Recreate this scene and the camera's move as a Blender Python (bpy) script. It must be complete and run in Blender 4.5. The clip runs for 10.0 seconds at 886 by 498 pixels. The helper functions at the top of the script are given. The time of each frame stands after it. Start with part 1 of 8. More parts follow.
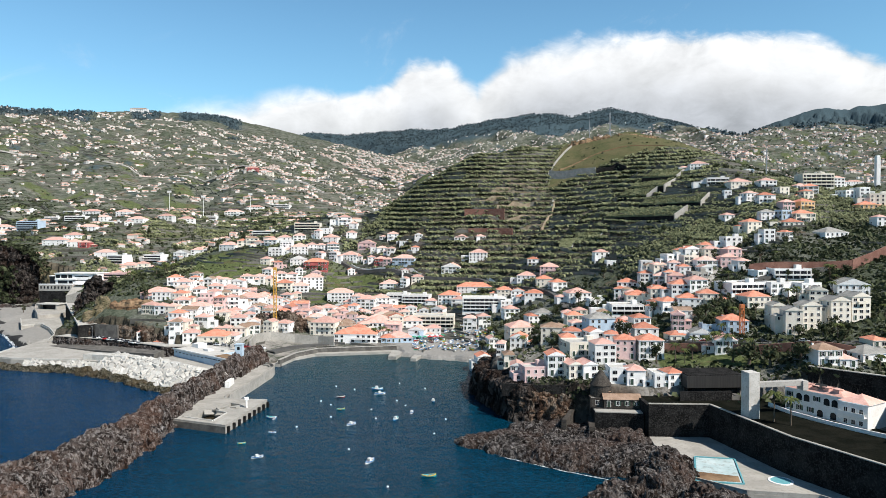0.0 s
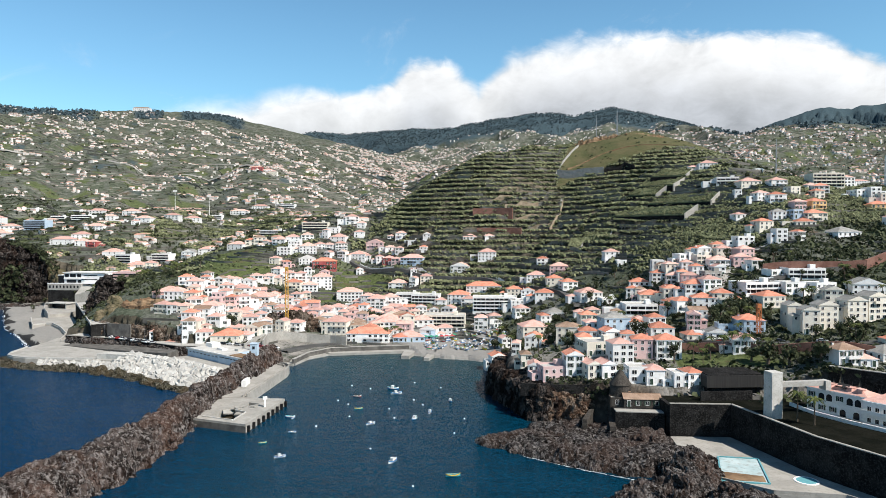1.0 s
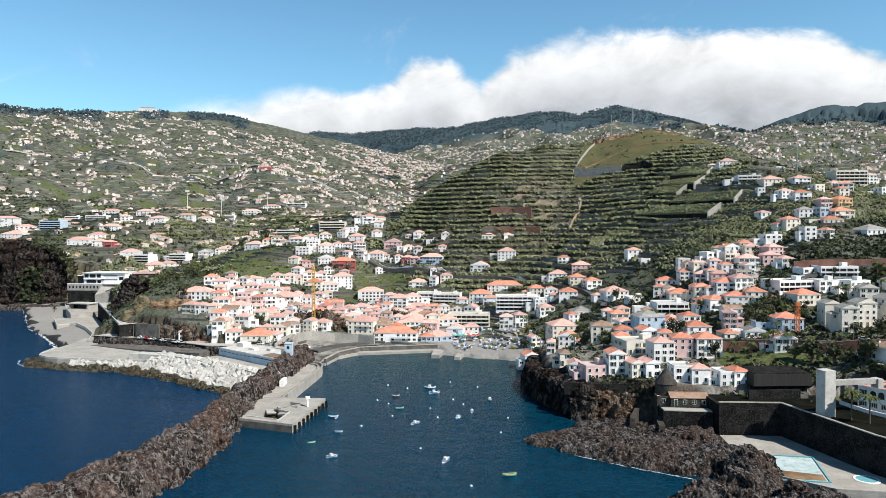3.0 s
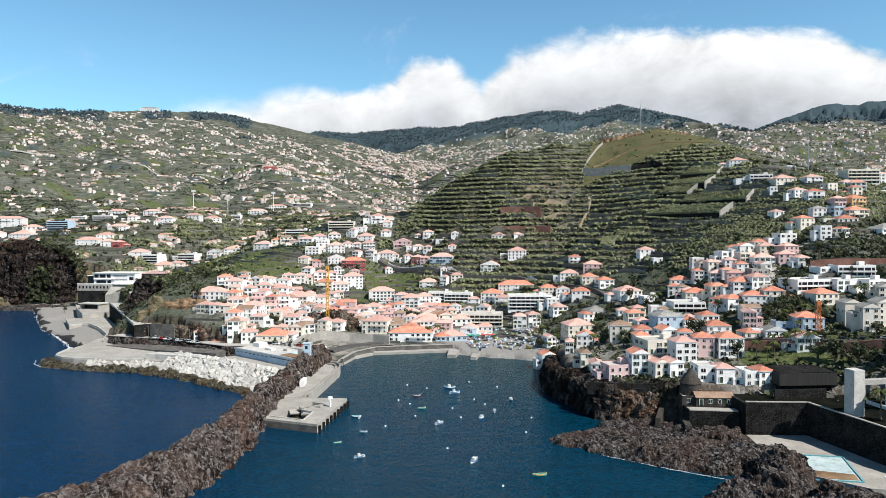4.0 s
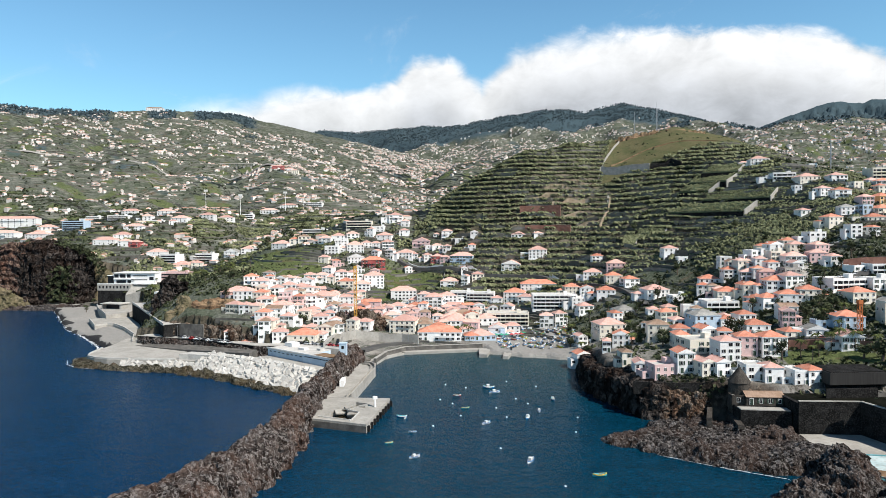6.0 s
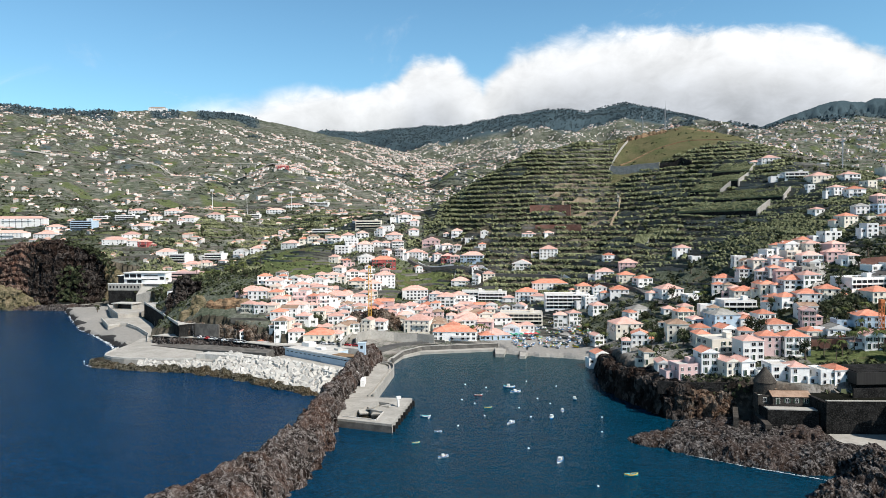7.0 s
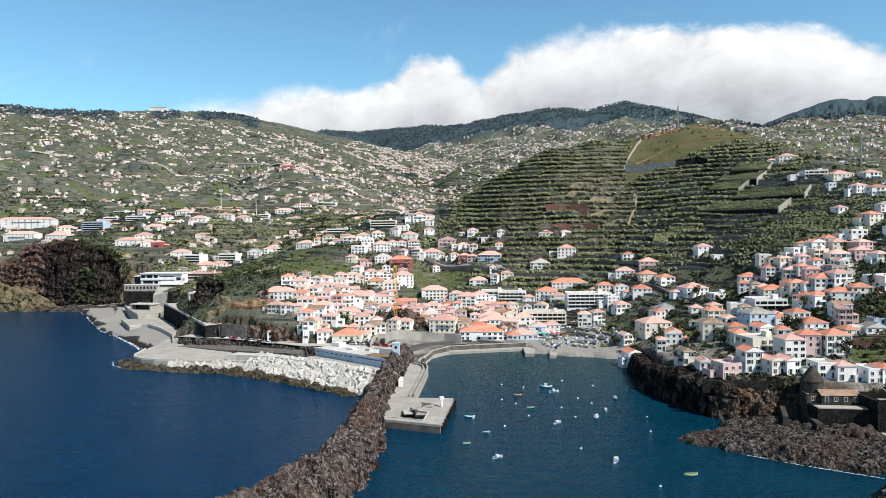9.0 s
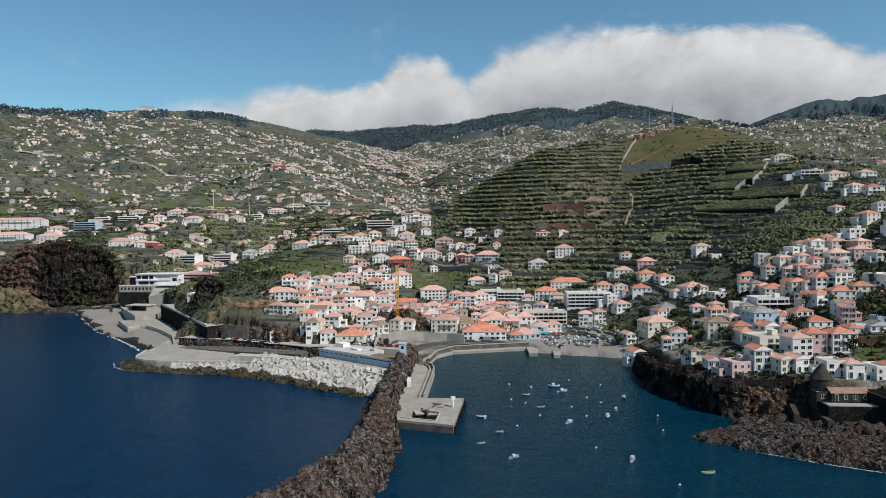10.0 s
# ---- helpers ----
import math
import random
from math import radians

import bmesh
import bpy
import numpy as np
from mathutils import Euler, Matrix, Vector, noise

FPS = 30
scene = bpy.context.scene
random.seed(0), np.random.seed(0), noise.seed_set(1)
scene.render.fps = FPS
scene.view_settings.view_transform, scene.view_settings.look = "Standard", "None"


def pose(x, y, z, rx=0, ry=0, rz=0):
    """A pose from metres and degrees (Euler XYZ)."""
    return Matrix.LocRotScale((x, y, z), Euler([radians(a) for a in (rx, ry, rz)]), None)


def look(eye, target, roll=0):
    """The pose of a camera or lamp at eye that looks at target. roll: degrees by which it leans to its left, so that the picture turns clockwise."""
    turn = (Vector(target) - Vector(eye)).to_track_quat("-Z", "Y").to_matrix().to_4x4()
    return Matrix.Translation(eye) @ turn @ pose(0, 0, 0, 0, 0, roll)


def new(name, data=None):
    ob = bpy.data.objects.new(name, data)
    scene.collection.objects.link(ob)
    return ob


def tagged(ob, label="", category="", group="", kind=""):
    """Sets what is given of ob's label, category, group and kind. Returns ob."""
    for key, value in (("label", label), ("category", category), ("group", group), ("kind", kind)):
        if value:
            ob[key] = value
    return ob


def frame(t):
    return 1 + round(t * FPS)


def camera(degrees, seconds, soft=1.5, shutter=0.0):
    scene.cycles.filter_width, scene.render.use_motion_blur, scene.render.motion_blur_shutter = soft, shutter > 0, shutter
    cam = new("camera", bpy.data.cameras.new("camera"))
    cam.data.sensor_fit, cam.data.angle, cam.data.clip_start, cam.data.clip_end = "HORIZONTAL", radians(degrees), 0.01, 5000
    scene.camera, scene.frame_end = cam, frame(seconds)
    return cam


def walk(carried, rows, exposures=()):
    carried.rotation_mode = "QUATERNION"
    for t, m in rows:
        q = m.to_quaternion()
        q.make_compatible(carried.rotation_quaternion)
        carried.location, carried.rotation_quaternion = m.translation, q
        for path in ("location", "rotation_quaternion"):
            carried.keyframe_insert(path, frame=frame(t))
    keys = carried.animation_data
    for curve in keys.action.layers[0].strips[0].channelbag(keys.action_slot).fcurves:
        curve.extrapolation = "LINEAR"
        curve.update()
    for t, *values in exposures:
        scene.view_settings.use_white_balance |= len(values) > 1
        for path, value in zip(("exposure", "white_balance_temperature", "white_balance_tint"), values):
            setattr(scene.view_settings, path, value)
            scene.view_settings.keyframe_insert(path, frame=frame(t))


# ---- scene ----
cam = camera(66.2, 10.0, soft=0.5)
METRES, EYE, TILT, LEAN, TURN = 80.0, 69.0, -1.35, 0.0, 0.0
ROWS = [
    (0.0, 0.0, 0.0, 0.0, 0.0, 0.0, -0.0),
    (0.5, -0.0377, 0.0003, 0.0005, 0.04, -0.03, -0.04),
    (1.0, -0.0815, 0.0011, 0.0011, 0.1, -0.06, -0.02),
    (1.5, -0.1243, 0.0019, 0.0012, 0.15, -0.09, 0.01),
    (2.0, -0.1735, 0.002, 0.0019, 0.19, -0.11, 0.08),
    (3.5, -0.3209, 0.0051, 0.0027, 0.31, -0.16, 0.21),
    (4.0, -0.3739, 0.0068, 0.0037, 0.33, -0.18, 0.26),
    (4.5, -0.4236, 0.0081, 0.0047, 0.37, -0.2, 0.29),
    (5.0, -0.4769, 0.0097, 0.0058, 0.4, -0.22, 0.32),
    (5.5, -0.526, 0.0113, 0.0064, 0.43, -0.24, 0.35),
    (7.0, -0.6829, 0.016, 0.0084, 0.54, -0.3, 0.43),
    (7.5, -0.7337, 0.018, 0.0094, 0.59, -0.32, 0.47),
    (8.0, -0.7887, 0.0204, 0.0106, 0.65, -0.33, 0.54),
    (8.5, -0.8395, 0.0225, 0.0112, 0.6, -0.34, 0.59),
    (9.0, -0.8939, 0.0248, 0.0124, 0.38, -0.36, 0.64),
    (9.5, -0.9448, 0.0269, 0.0131, 0.03, -0.37, 0.69),
    (10.0, -0.9994, 0.0285, 0.0138, -0.61, -0.38, 0.76),
]

walk(cam, [(t, pose(0, 0, EYE, TILT, LEAN, TURN) @ pose(METRES * x, METRES * y, METRES * z, 90 + pitch, roll, yaw)) for t, x, y, z, yaw, pitch, roll in ROWS],
     exposures=[(0.0, 0.42), (8.8, 0.42), (9.2, 0.34), (9.6, 0.20), (10.0, -0.2)])

# ---- sky and sun ----
SUN_WAY = Vector((0.74, -0.55, 1.0)).normalized()      # towards the sun: south-east, high
sun = new("sun", bpy.data.lights.new("sun", "SUN"))
sun.data.energy, sun.data.angle, sun.data.color = 5.0, radians(0.53), (1.0, 0.95, 0.88)
sun.matrix_world = look(SUN_WAY * 400, (0, 0, 0))


class Nodes:
    """Short hand for building a node tree."""

    def __init__(self, tree):
        self.tree = tree
        self.tree.nodes.clear()

    def add(self, kind, **values):
        node = self.tree.nodes.new(kind)
        for key, value in values.items():
            setattr(node, key, value)
        return node

    def link(self, a, b):
        self.tree.links.new(a, b)

    def put(self, socket, value):
        if isinstance(value, bpy.types.NodeSocket):
            self.link(value, socket)
        else:
            socket.default_value = value

    def math(self, op, a, b=0.0, c=0.0, clamp=False):
        node = self.add("ShaderNodeMath", operation=op, use_clamp=clamp)
        for i, v in enumerate((a, b, c)):
            self.put(node.inputs[i], v)
        return node.outputs[0]

    def mix(self, fac, a, b, blend="MIX"):
        node = self.add("ShaderNodeMix", data_type="RGBA", blend_type=blend)
        self.put(node.inputs[0], fac)
        self.put(node.inputs[6], a if not isinstance(a, tuple) else (*a[:3], 1))
        self.put(node.inputs[7], b if not isinstance(b, tuple) else (*b[:3], 1))
        return node.outputs[2]

    def noise(self, vector, scale, detail=4.0, rough=0.55, distortion=0.0):
        node = self.add("ShaderNodeTexNoise")
        self.put(node.inputs["Vector"], vector)
        for key, v in (("Scale", scale), ("Detail", detail), ("Roughness", rough), ("Distortion", distortion)):
            node.inputs[key].default_value = v
        return node.outputs["Fac"]

    def step(self, x, low, high):
        node = self.add("ShaderNodeMapRange", interpolation_type="SMOOTHSTEP")
        for i, v in enumerate((x, low, high, 0.0, 1.0)):
            self.put(node.inputs[i], v)
        return node.outputs[0]


def make_world():
    world = bpy.data.worlds.new("sky")
    scene.world = world
    world.use_nodes = True
    n = Nodes(world.node_tree)
    sky = n.add("ShaderNodeTexSky", sky_type="NISHITA", sun_disc=False)
    sky.sun_elevation = math.asin(SUN_WAY.z)
    sky.sun_rotation = math.atan2(SUN_WAY.x, SUN_WAY.y)
    sky.altitude, sky.air_density, sky.dust_density, sky.ozone_density = 50, 1.0, 0.25, 2.0
    way = n.add("ShaderNodeTexCoord").outputs["Generated"]
    xyz = n.add("ShaderNodeSeparateXYZ")
    n.link(way, xyz.inputs[0])
    azimuth = n.math("ARCTAN2", xyz.outputs[0], xyz.outputs[1])
    height = n.math("ARCSINE", xyz.outputs[2])
    # the top of the cloud bank over the ridges, along the azimuth
    ramp = n.add("ShaderNodeFloatCurve")
    tops = [(-3.2, .10), (-1.2, .10), (-0.42, .150), (-0.36, .175), (-0.30, .190), (-0.207, .206), (-0.126, .202), (-0.076, .221), (-0.026, .250), (0.032, .227), (0.057, .214), (0.073, .238),
            (0.123, .264), (0.195, .275), (0.266, .273), (0.397, .262), (0.50, .247), (0.55, .224), (0.62, .2), (1.2, .18), (3.2, .1)]
    curve = ramp.mapping.curves[0]
    for i, (a, e) in enumerate(tops):
        p = ((a + 3.2) / 6.4, e)
        if i in (0, len(tops) - 1):
            curve.points[0 if i == 0 else -1].location = p
        else:
            curve.points.new(*p)
    ramp.mapping.update()
    n.link(n.math("DIVIDE", n.math("ADD", azimuth, 3.2), 6.4), ramp.inputs["Value"])
    place = n.add("ShaderNodeCombineXYZ")
    n.link(azimuth, place.inputs[0])
    n.link(n.math("MULTIPLY", height, 1.5), place.inputs[1])
    big = n.noise(place.outputs[0], 7.0, 6.0, 0.6, 0.3)
    fine = n.noise(place.outputs[0], 22.0, 6.0, 0.6, 0.6)
    lift = n.math("ADD", n.math("MULTIPLY", n.math("SUBTRACT", big, 0.5), 0.035), n.math("MULTIPLY", n.math("SUBTRACT", fine, 0.5), 0.03))
    gap = n.math("SUBTRACT", n.math("ADD", ramp.outputs[0], lift), height)
    soft = n.math("MAXIMUM", n.step(n.noise(place.outputs[0], 3.0, 2.0), 0.4, 0.75), n.step(azimuth, -0.12, -0.32))
    mask = n.step(gap, -0.006, n.math("ADD", 0.014, n.math("MULTIPLY", soft, 0.03)))
    wisp = n.math("MULTIPLY", n.step(n.noise(place.outputs[0], 5.0, 8.0, 0.7, 1.0), 0.56, 0.85), n.step(gap, -0.14, -0.01))
    mask = n.math("MAXIMUM", n.math("MULTIPLY", mask, 0.96), n.math("MULTIPLY", wisp, 0.5))
    body = n.math("ADD", n.math("MULTIPLY", n.step(gap, 0.02, 0.11), -0.26), n.math("ADD", n.math("MULTIPLY", n.math("SUBTRACT", big, 0.5), 0.9), n.math("MULTIPLY", n.math("SUBTRACT", fine, 0.5), 0.45)))
    white = n.math("ADD", 0.93, body, clamp=False)
    cloud = n.mix(1.0, n.mix(n.step(gap, 0.03, 0.12), (7.2, 7.25, 7.3), (5.7, 5.9, 6.3)), white, "MULTIPLY")
    blue = n.mix(1.0, sky.outputs[0], n.mix(n.step(height, 0.25, 0.9), (0.76, 1.07, 1.09), (0.24, 0.38, 0.44)), "MULTIPLY")
    back = n.add("ShaderNodeBackground")
    n.link(n.mix(mask, blue, cloud), back.inputs["Color"])
    back.inputs["Strength"].default_value = 0.112
    out = n.add("ShaderNodeOutputWorld")
    n.link(back.outputs[0], out.inputs["Surface"])


make_world()

# ---- materials ----


def surface(name, colours, scale=1.0, rough=0.85, metal=0.0, bump=0.3, per_object=0.0, stretch=(1, 1, 1), spec=0.15, per_island=0.0, fine=6.0, distance=0.05):
    """A weathered surface: two colours in large patches, a third in fine grain."""
    mat = bpy.data.materials.new(name)
    mat.use_nodes = True
    n = Nodes(mat.node_tree)
    where = n.add("ShaderNodeNewGeometry")
    turn = n.add("ShaderNodeMapping")
    n.link(where.outputs["Position"], turn.inputs[0])
    turn.inputs["Scale"].default_value = stretch
    large = n.noise(turn.outputs[0], scale, 5.0, 0.6)
    grain = n.noise(turn.outputs[0], scale * fine, 4.0, 0.65)
    c = n.mix(n.step(large, 0.36, 0.64), colours[0], colours[1])
    c = n.mix(n.math("MULTIPLY", n.step(grain, 0.45, 0.75), 0.6), c, colours[2])
    if per_object or per_island:
        source = n.add("ShaderNodeObjectInfo").outputs["Random"] if per_object else where.outputs["Random Per Island"]
        amount = per_object or per_island
        tone = n.math("ADD", 1.0 - amount / 2, n.math("MULTIPLY", source, amount))
        c = n.mix(1.0, c, tone, "MULTIPLY")
    p = n.add("ShaderNodeBsdfPrincipled")
    n.link(c, p.inputs["Base Color"])
    p.inputs["Roughness"].default_value, p.inputs["Metallic"].default_value = rough, metal
    p.inputs["Specular IOR Level"].default_value = spec
    if bump:
        b = n.add("ShaderNodeBump")
        b.inputs["Strength"].default_value, b.inputs["Distance"].default_value = bump, distance
        n.link(grain, b.inputs["Height"])
        n.link(b.outputs[0], p.inputs["Normal"])
    n.link(p.outputs[0], n.add("ShaderNodeOutputMaterial").inputs["Surface"])
    return mat


def rock_material(name, dark, mid, light, size):
    """Broken rock: jointed blocks of differing tone with pale weathered faces and dark seams."""
    mat = bpy.data.materials.new(name)
    mat.use_nodes = True
    n = Nodes(mat.node_tree)
    geo = n.add("ShaderNodeNewGeometry")
    turn = n.add("ShaderNodeMapping")
    n.link(geo.outputs["Position"], turn.inputs[0])
    turn.inputs["Scale"].default_value = (1.0, 1.0, 0.6)
    turn.inputs["Rotation"].default_value = (0.3, 0.2, 0.4)
    warp = n.add("ShaderNodeTexNoise")
    n.link(turn.outputs[0], warp.inputs["Vector"])
    warp.inputs["Scale"].default_value, warp.inputs["Detail"].default_value = 0.9 / size, 5.0
    bent = n.add("ShaderNodeVectorMath", operation="MULTIPLY_ADD")
    n.link(warp.outputs["Color"], bent.inputs[0])
    bent.inputs[1].default_value = (size * 2.2,) * 3
    n.link(turn.outputs[0], bent.inputs[2])
    tones, heights = [], []
    for k, scale in enumerate((1.0 / size, 3.1 / size)):
        cell = n.add("ShaderNodeTexVoronoi", feature="F1")
        seam = n.add("ShaderNodeTexVoronoi", feature="DISTANCE_TO_EDGE")
        for node in (cell, seam):
            n.link(bent.outputs[0], node.inputs["Vector"])
            node.inputs["Scale"].default_value = scale
        tone = n.add("ShaderNodeSeparateColor")
        n.link(cell.outputs["Color"], tone.inputs[0])
        tones.append(tone.outputs[0])
        heights.append(n.math("ADD", n.math("MULTIPLY", tone.outputs[1], 0.8), n.step(seam.outputs["Distance"], 0.0, 0.18)))
    grain = n.noise(turn.outputs[0], 2.2 / size, 7.0, 0.7)
    stain = n.noise(geo.outputs["Position"], 0.06, 4.0, 0.6)
    c = n.mix(n.step(n.math("ADD", n.math("MULTIPLY", tones[0], 0.7), n.math("MULTIPLY", tones[1], 0.3)), 0.2, 0.85), dark, mid)
    c = n.mix(n.math("MULTIPLY", n.step(n.math("ADD", grain, n.math("MULTIPLY", tones[1], 0.25)), 0.58, 0.8), 0.85), c, light)
    c = n.mix(n.math("MULTIPLY", n.step(stain, 0.45, 0.65), 0.45), c, tuple(v * w for v, w in zip(mid, (1.5, 1.1, 0.9))))
    p = n.add("ShaderNodeBsdfPrincipled")
    n.link(c, p.inputs["Base Color"])
    p.inputs["Roughness"].default_value, p.inputs["Specular IOR Level"].default_value = 0.95, 0.03
    b = n.add("ShaderNodeBump")
    b.inputs["Strength"].default_value, b.inputs["Distance"].default_value = 1.0, size * 0.24
    n.link(n.math("ADD", n.math("ADD", heights[0], n.math("MULTIPLY", heights[1], 0.4)), n.math("MULTIPLY", grain, 0.35)), b.inputs["Height"])
    n.link(b.outputs[0], p.inputs["Normal"])
    n.link(p.outputs[0], n.add("ShaderNodeOutputMaterial").inputs["Surface"])
    return mat


def water_material():
    mat = bpy.data.materials.new("sea_water")
    mat.use_nodes = True
    n = Nodes(mat.node_tree)
    where = n.add("ShaderNodeNewGeometry").outputs["Position"]
    turn = n.add("ShaderNodeMapping")
    n.link(where, turn.inputs[0])
    turn.inputs["Scale"].default_value = (1.0, 1.7, 1.0)
    turn.inputs["Rotation"].default_value = (0, 0, 0.5)
    ripple = n.noise(turn.outputs[0], 0.9, 5.0, 0.65)
    chop = n.noise(turn.outputs[0], 0.11, 3.0, 0.5)
    wide = n.noise(where, 0.012, 3.0, 0.5)
    height = n.math("ADD", ripple, n.math("MULTIPLY", chop, 2.0))
    place = n.add("ShaderNodeSeparateXYZ")
    n.link(where, place.inputs[0])
    bay = n.step(n.math("ADD", place.outputs[0], n.math("MULTIPLY", n.math("SUBTRACT", wide, 0.5), 60.0)), -125.0, -60.0)
    shore = n.step(n.math("ADD", place.outputs[1], n.math("MULTIPLY", wide, 40.0)), 250.0, 420.0)
    c = n.mix(bay, (0.0004, 0.0215, 0.058), n.mix(shore, (0.0005, 0.0255, 0.049), (0.006, 0.036, 0.045)))
    # wave tones in the base colour, painting the reflections of ripple facets
    swell = n.noise(turn.outputs[0], 0.32, 4.0, 0.65)
    c = n.mix(1.0, c, n.math("MAXIMUM", 0.2, n.math("ADD", n.math("ADD", -1.66, n.math("MULTIPLY", ripple, 3.2)), n.math("ADD", n.math("MULTIPLY", swell, 1.6), n.math("MULTIPLY", n.noise(turn.outputs[0], 0.05, 4.0, 0.6), 0.6)))), "MULTIPLY")
    p = n.add("ShaderNodeBsdfPrincipled")
    n.link(c, p.inputs["Base Color"])
    p.inputs["Roughness"].default_value, p.inputs["IOR"].default_value = 0.16, 1.33
    p.inputs["Specular IOR Level"].default_value = 0.12
    b = n.add("ShaderNodeBump")
    b.inputs["Strength"].default_value, b.inputs["Distance"].default_value = 0.85, 0.4
    n.link(height, b.inputs["Height"])
    n.link(b.outputs[0], p.inputs["Normal"])
    n.link(p.outputs[0], n.add("ShaderNodeOutputMaterial").inputs["Surface"])
    return mat


def ground_material():
    """Slopes of grass, scrub and bare earth, with dry-stone risers where it is steep; the mask 'cover' says paved, lush, rock."""
    mat = bpy.data.materials.new("hillside")
    mat.use_nodes = True
    n = Nodes(mat.node_tree)
    geo = n.add("ShaderNodeNewGeometry")
    where = geo.outputs["Position"]
    cover = n.add("ShaderNodeAttribute", attribute_name="cover")
    rgb = n.add("ShaderNodeSeparateColor")
    n.link(cover.outputs["Color"], rgb.inputs[0])
    paved, lush, rock, wood = rgb.outputs[0], rgb.outputs[1], rgb.outputs[2], cover.outputs["Alpha"]
    patch = n.noise(where, 0.012, 6.0, 0.65)
    mid = n.noise(where, 0.07, 5.0, 0.6)
    fine = n.noise(where, 0.5, 5.0, 0.65)
    # dry and green lean blue-grey; the tint stands in for haze
    dry = n.mix(n.step(fine, 0.35, 0.7), (0.088, 0.094, 0.076), (0.170, 0.172, 0.148))
    green = n.mix(n.step(fine, 0.3, 0.7), (0.041, 0.052, 0.035), (0.102, 0.113, 0.082))
    grass = n.mix(n.step(fine, 0.3, 0.7), (0.050, 0.066, 0.026), (0.118, 0.138, 0.058))
    c = n.mix(n.step(n.math("ADD", n.math("MULTIPLY", patch, 0.6), n.math("MULTIPLY", mid, 0.4)), 0.45, 0.6), green, dry)
    c = n.mix(n.step(lush, 0.2, 0.9), c, grass)
    earth = n.mix(fine, (0.06, 0.04, 0.028), (0.16, 0.11, 0.075))
    c = n.mix(n.math("MULTIPLY", n.step(n.noise(where, 0.03, 5.0, 0.7), 0.58, 0.68), 0.7), c, earth)
    steep = n.add("ShaderNodeSeparateXYZ")
    n.link(geo.outputs["True Normal"], steep.inputs[0])
    riser = n.step(steep.outputs[2], 0.80, 0.55)
    stone = n.mix(n.step(mid, 0.40, 0.68), (0.040, 0.033, 0.025), (0.150, 0.125, 0.092))
    spot = n.add("ShaderNodeSeparateXYZ")
    n.link(where, spot.inputs[0])
    c = n.mix(n.math("MULTIPLY", n.math("MULTIPLY", riser, n.step(spot.outputs[1], 1000.0, 880.0)), 0.85), c, stone)
    level = n.math("ADD", n.math("DIVIDE", spot.outputs[2], 5.0), n.math("MULTIPLY", n.noise(where, 0.010, 3.0, 0.5), 6.0))
    line = n.step(n.math("ABSOLUTE", n.math("SUBTRACT", n.math("FRACT", level), 0.5)), 0.26, 0.10)
    line = n.math("MULTIPLY", n.math("MULTIPLY", line, n.step(spot.outputs[1], 620.0, 800.0)), n.step(n.noise(where, 0.025, 3.0, 0.6), 0.36, 0.50))
    c = n.mix(n.math("MULTIPLY", n.math("MULTIPLY", line, n.math("SUBTRACT", 1.0, lush)), 0.85), c, n.mix(n.step(n.noise(where, 0.045, 2.0, 0.5), 0.42, 0.58), (0.026, 0.032, 0.022), (0.20, 0.195, 0.165)))
    # bluish base tone: haze over the far woods painted into the colour
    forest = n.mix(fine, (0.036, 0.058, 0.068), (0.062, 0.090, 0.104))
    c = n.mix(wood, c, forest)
    street = n.mix(n.step(mid, 0.3, 0.7), (0.17, 0.16, 0.15), (0.30, 0.28, 0.25))
    c = n.mix(n.math("MULTIPLY", paved, n.step(n.math("ADD", fine, mid), 0.75, 1.05)), c, street)
    cliff = n.mix(n.step(mid, 0.35, 0.65), (0.018, 0.014, 0.012), (0.075, 0.055, 0.042))
    c = n.mix(rock, c, n.mix(n.step(fine, 0.45, 0.75), cliff, (0.14, 0.11, 0.085)))
    sand = n.add("ShaderNodeSeparateColor")
    n.link(n.add("ShaderNodeAttribute", attribute_name="cover_more").outputs["Color"], sand.inputs[0])
    c = n.mix(sand.outputs[0], c, n.mix(n.step(sand.outputs[1], 0.3, 0.7), n.mix(fine, (0.19, 0.183, 0.17), (0.35, 0.335, 0.31)), n.mix(fine, (0.022, 0.022, 0.023), (0.06, 0.059, 0.058))))
    hay = n.mix(n.step(mid, 0.3, 0.7), n.mix(fine, (0.050, 0.060, 0.026), (0.105, 0.108, 0.052)), n.mix(fine, (0.085, 0.076, 0.040), (0.150, 0.130, 0.072)))
    c = n.mix(sand.outputs[2], c, hay)
    p = n.add("ShaderNodeBsdfPrincipled")
    n.link(c, p.inputs["Base Color"])
    p.inputs["Roughness"].default_value, p.inputs["Specular IOR Level"].default_value = 0.95, 0.03
    b = n.add("ShaderNodeBump")
    b.inputs["Strength"].default_value, b.inputs["Distance"].default_value = 0.8, 1.2
    n.link(n.math("ADD", fine, mid), b.inputs["Height"])
    n.link(b.outputs[0], p.inputs["Normal"])
    n.link(p.outputs[0], n.add("ShaderNodeOutputMaterial").inputs["Surface"])
    return mat


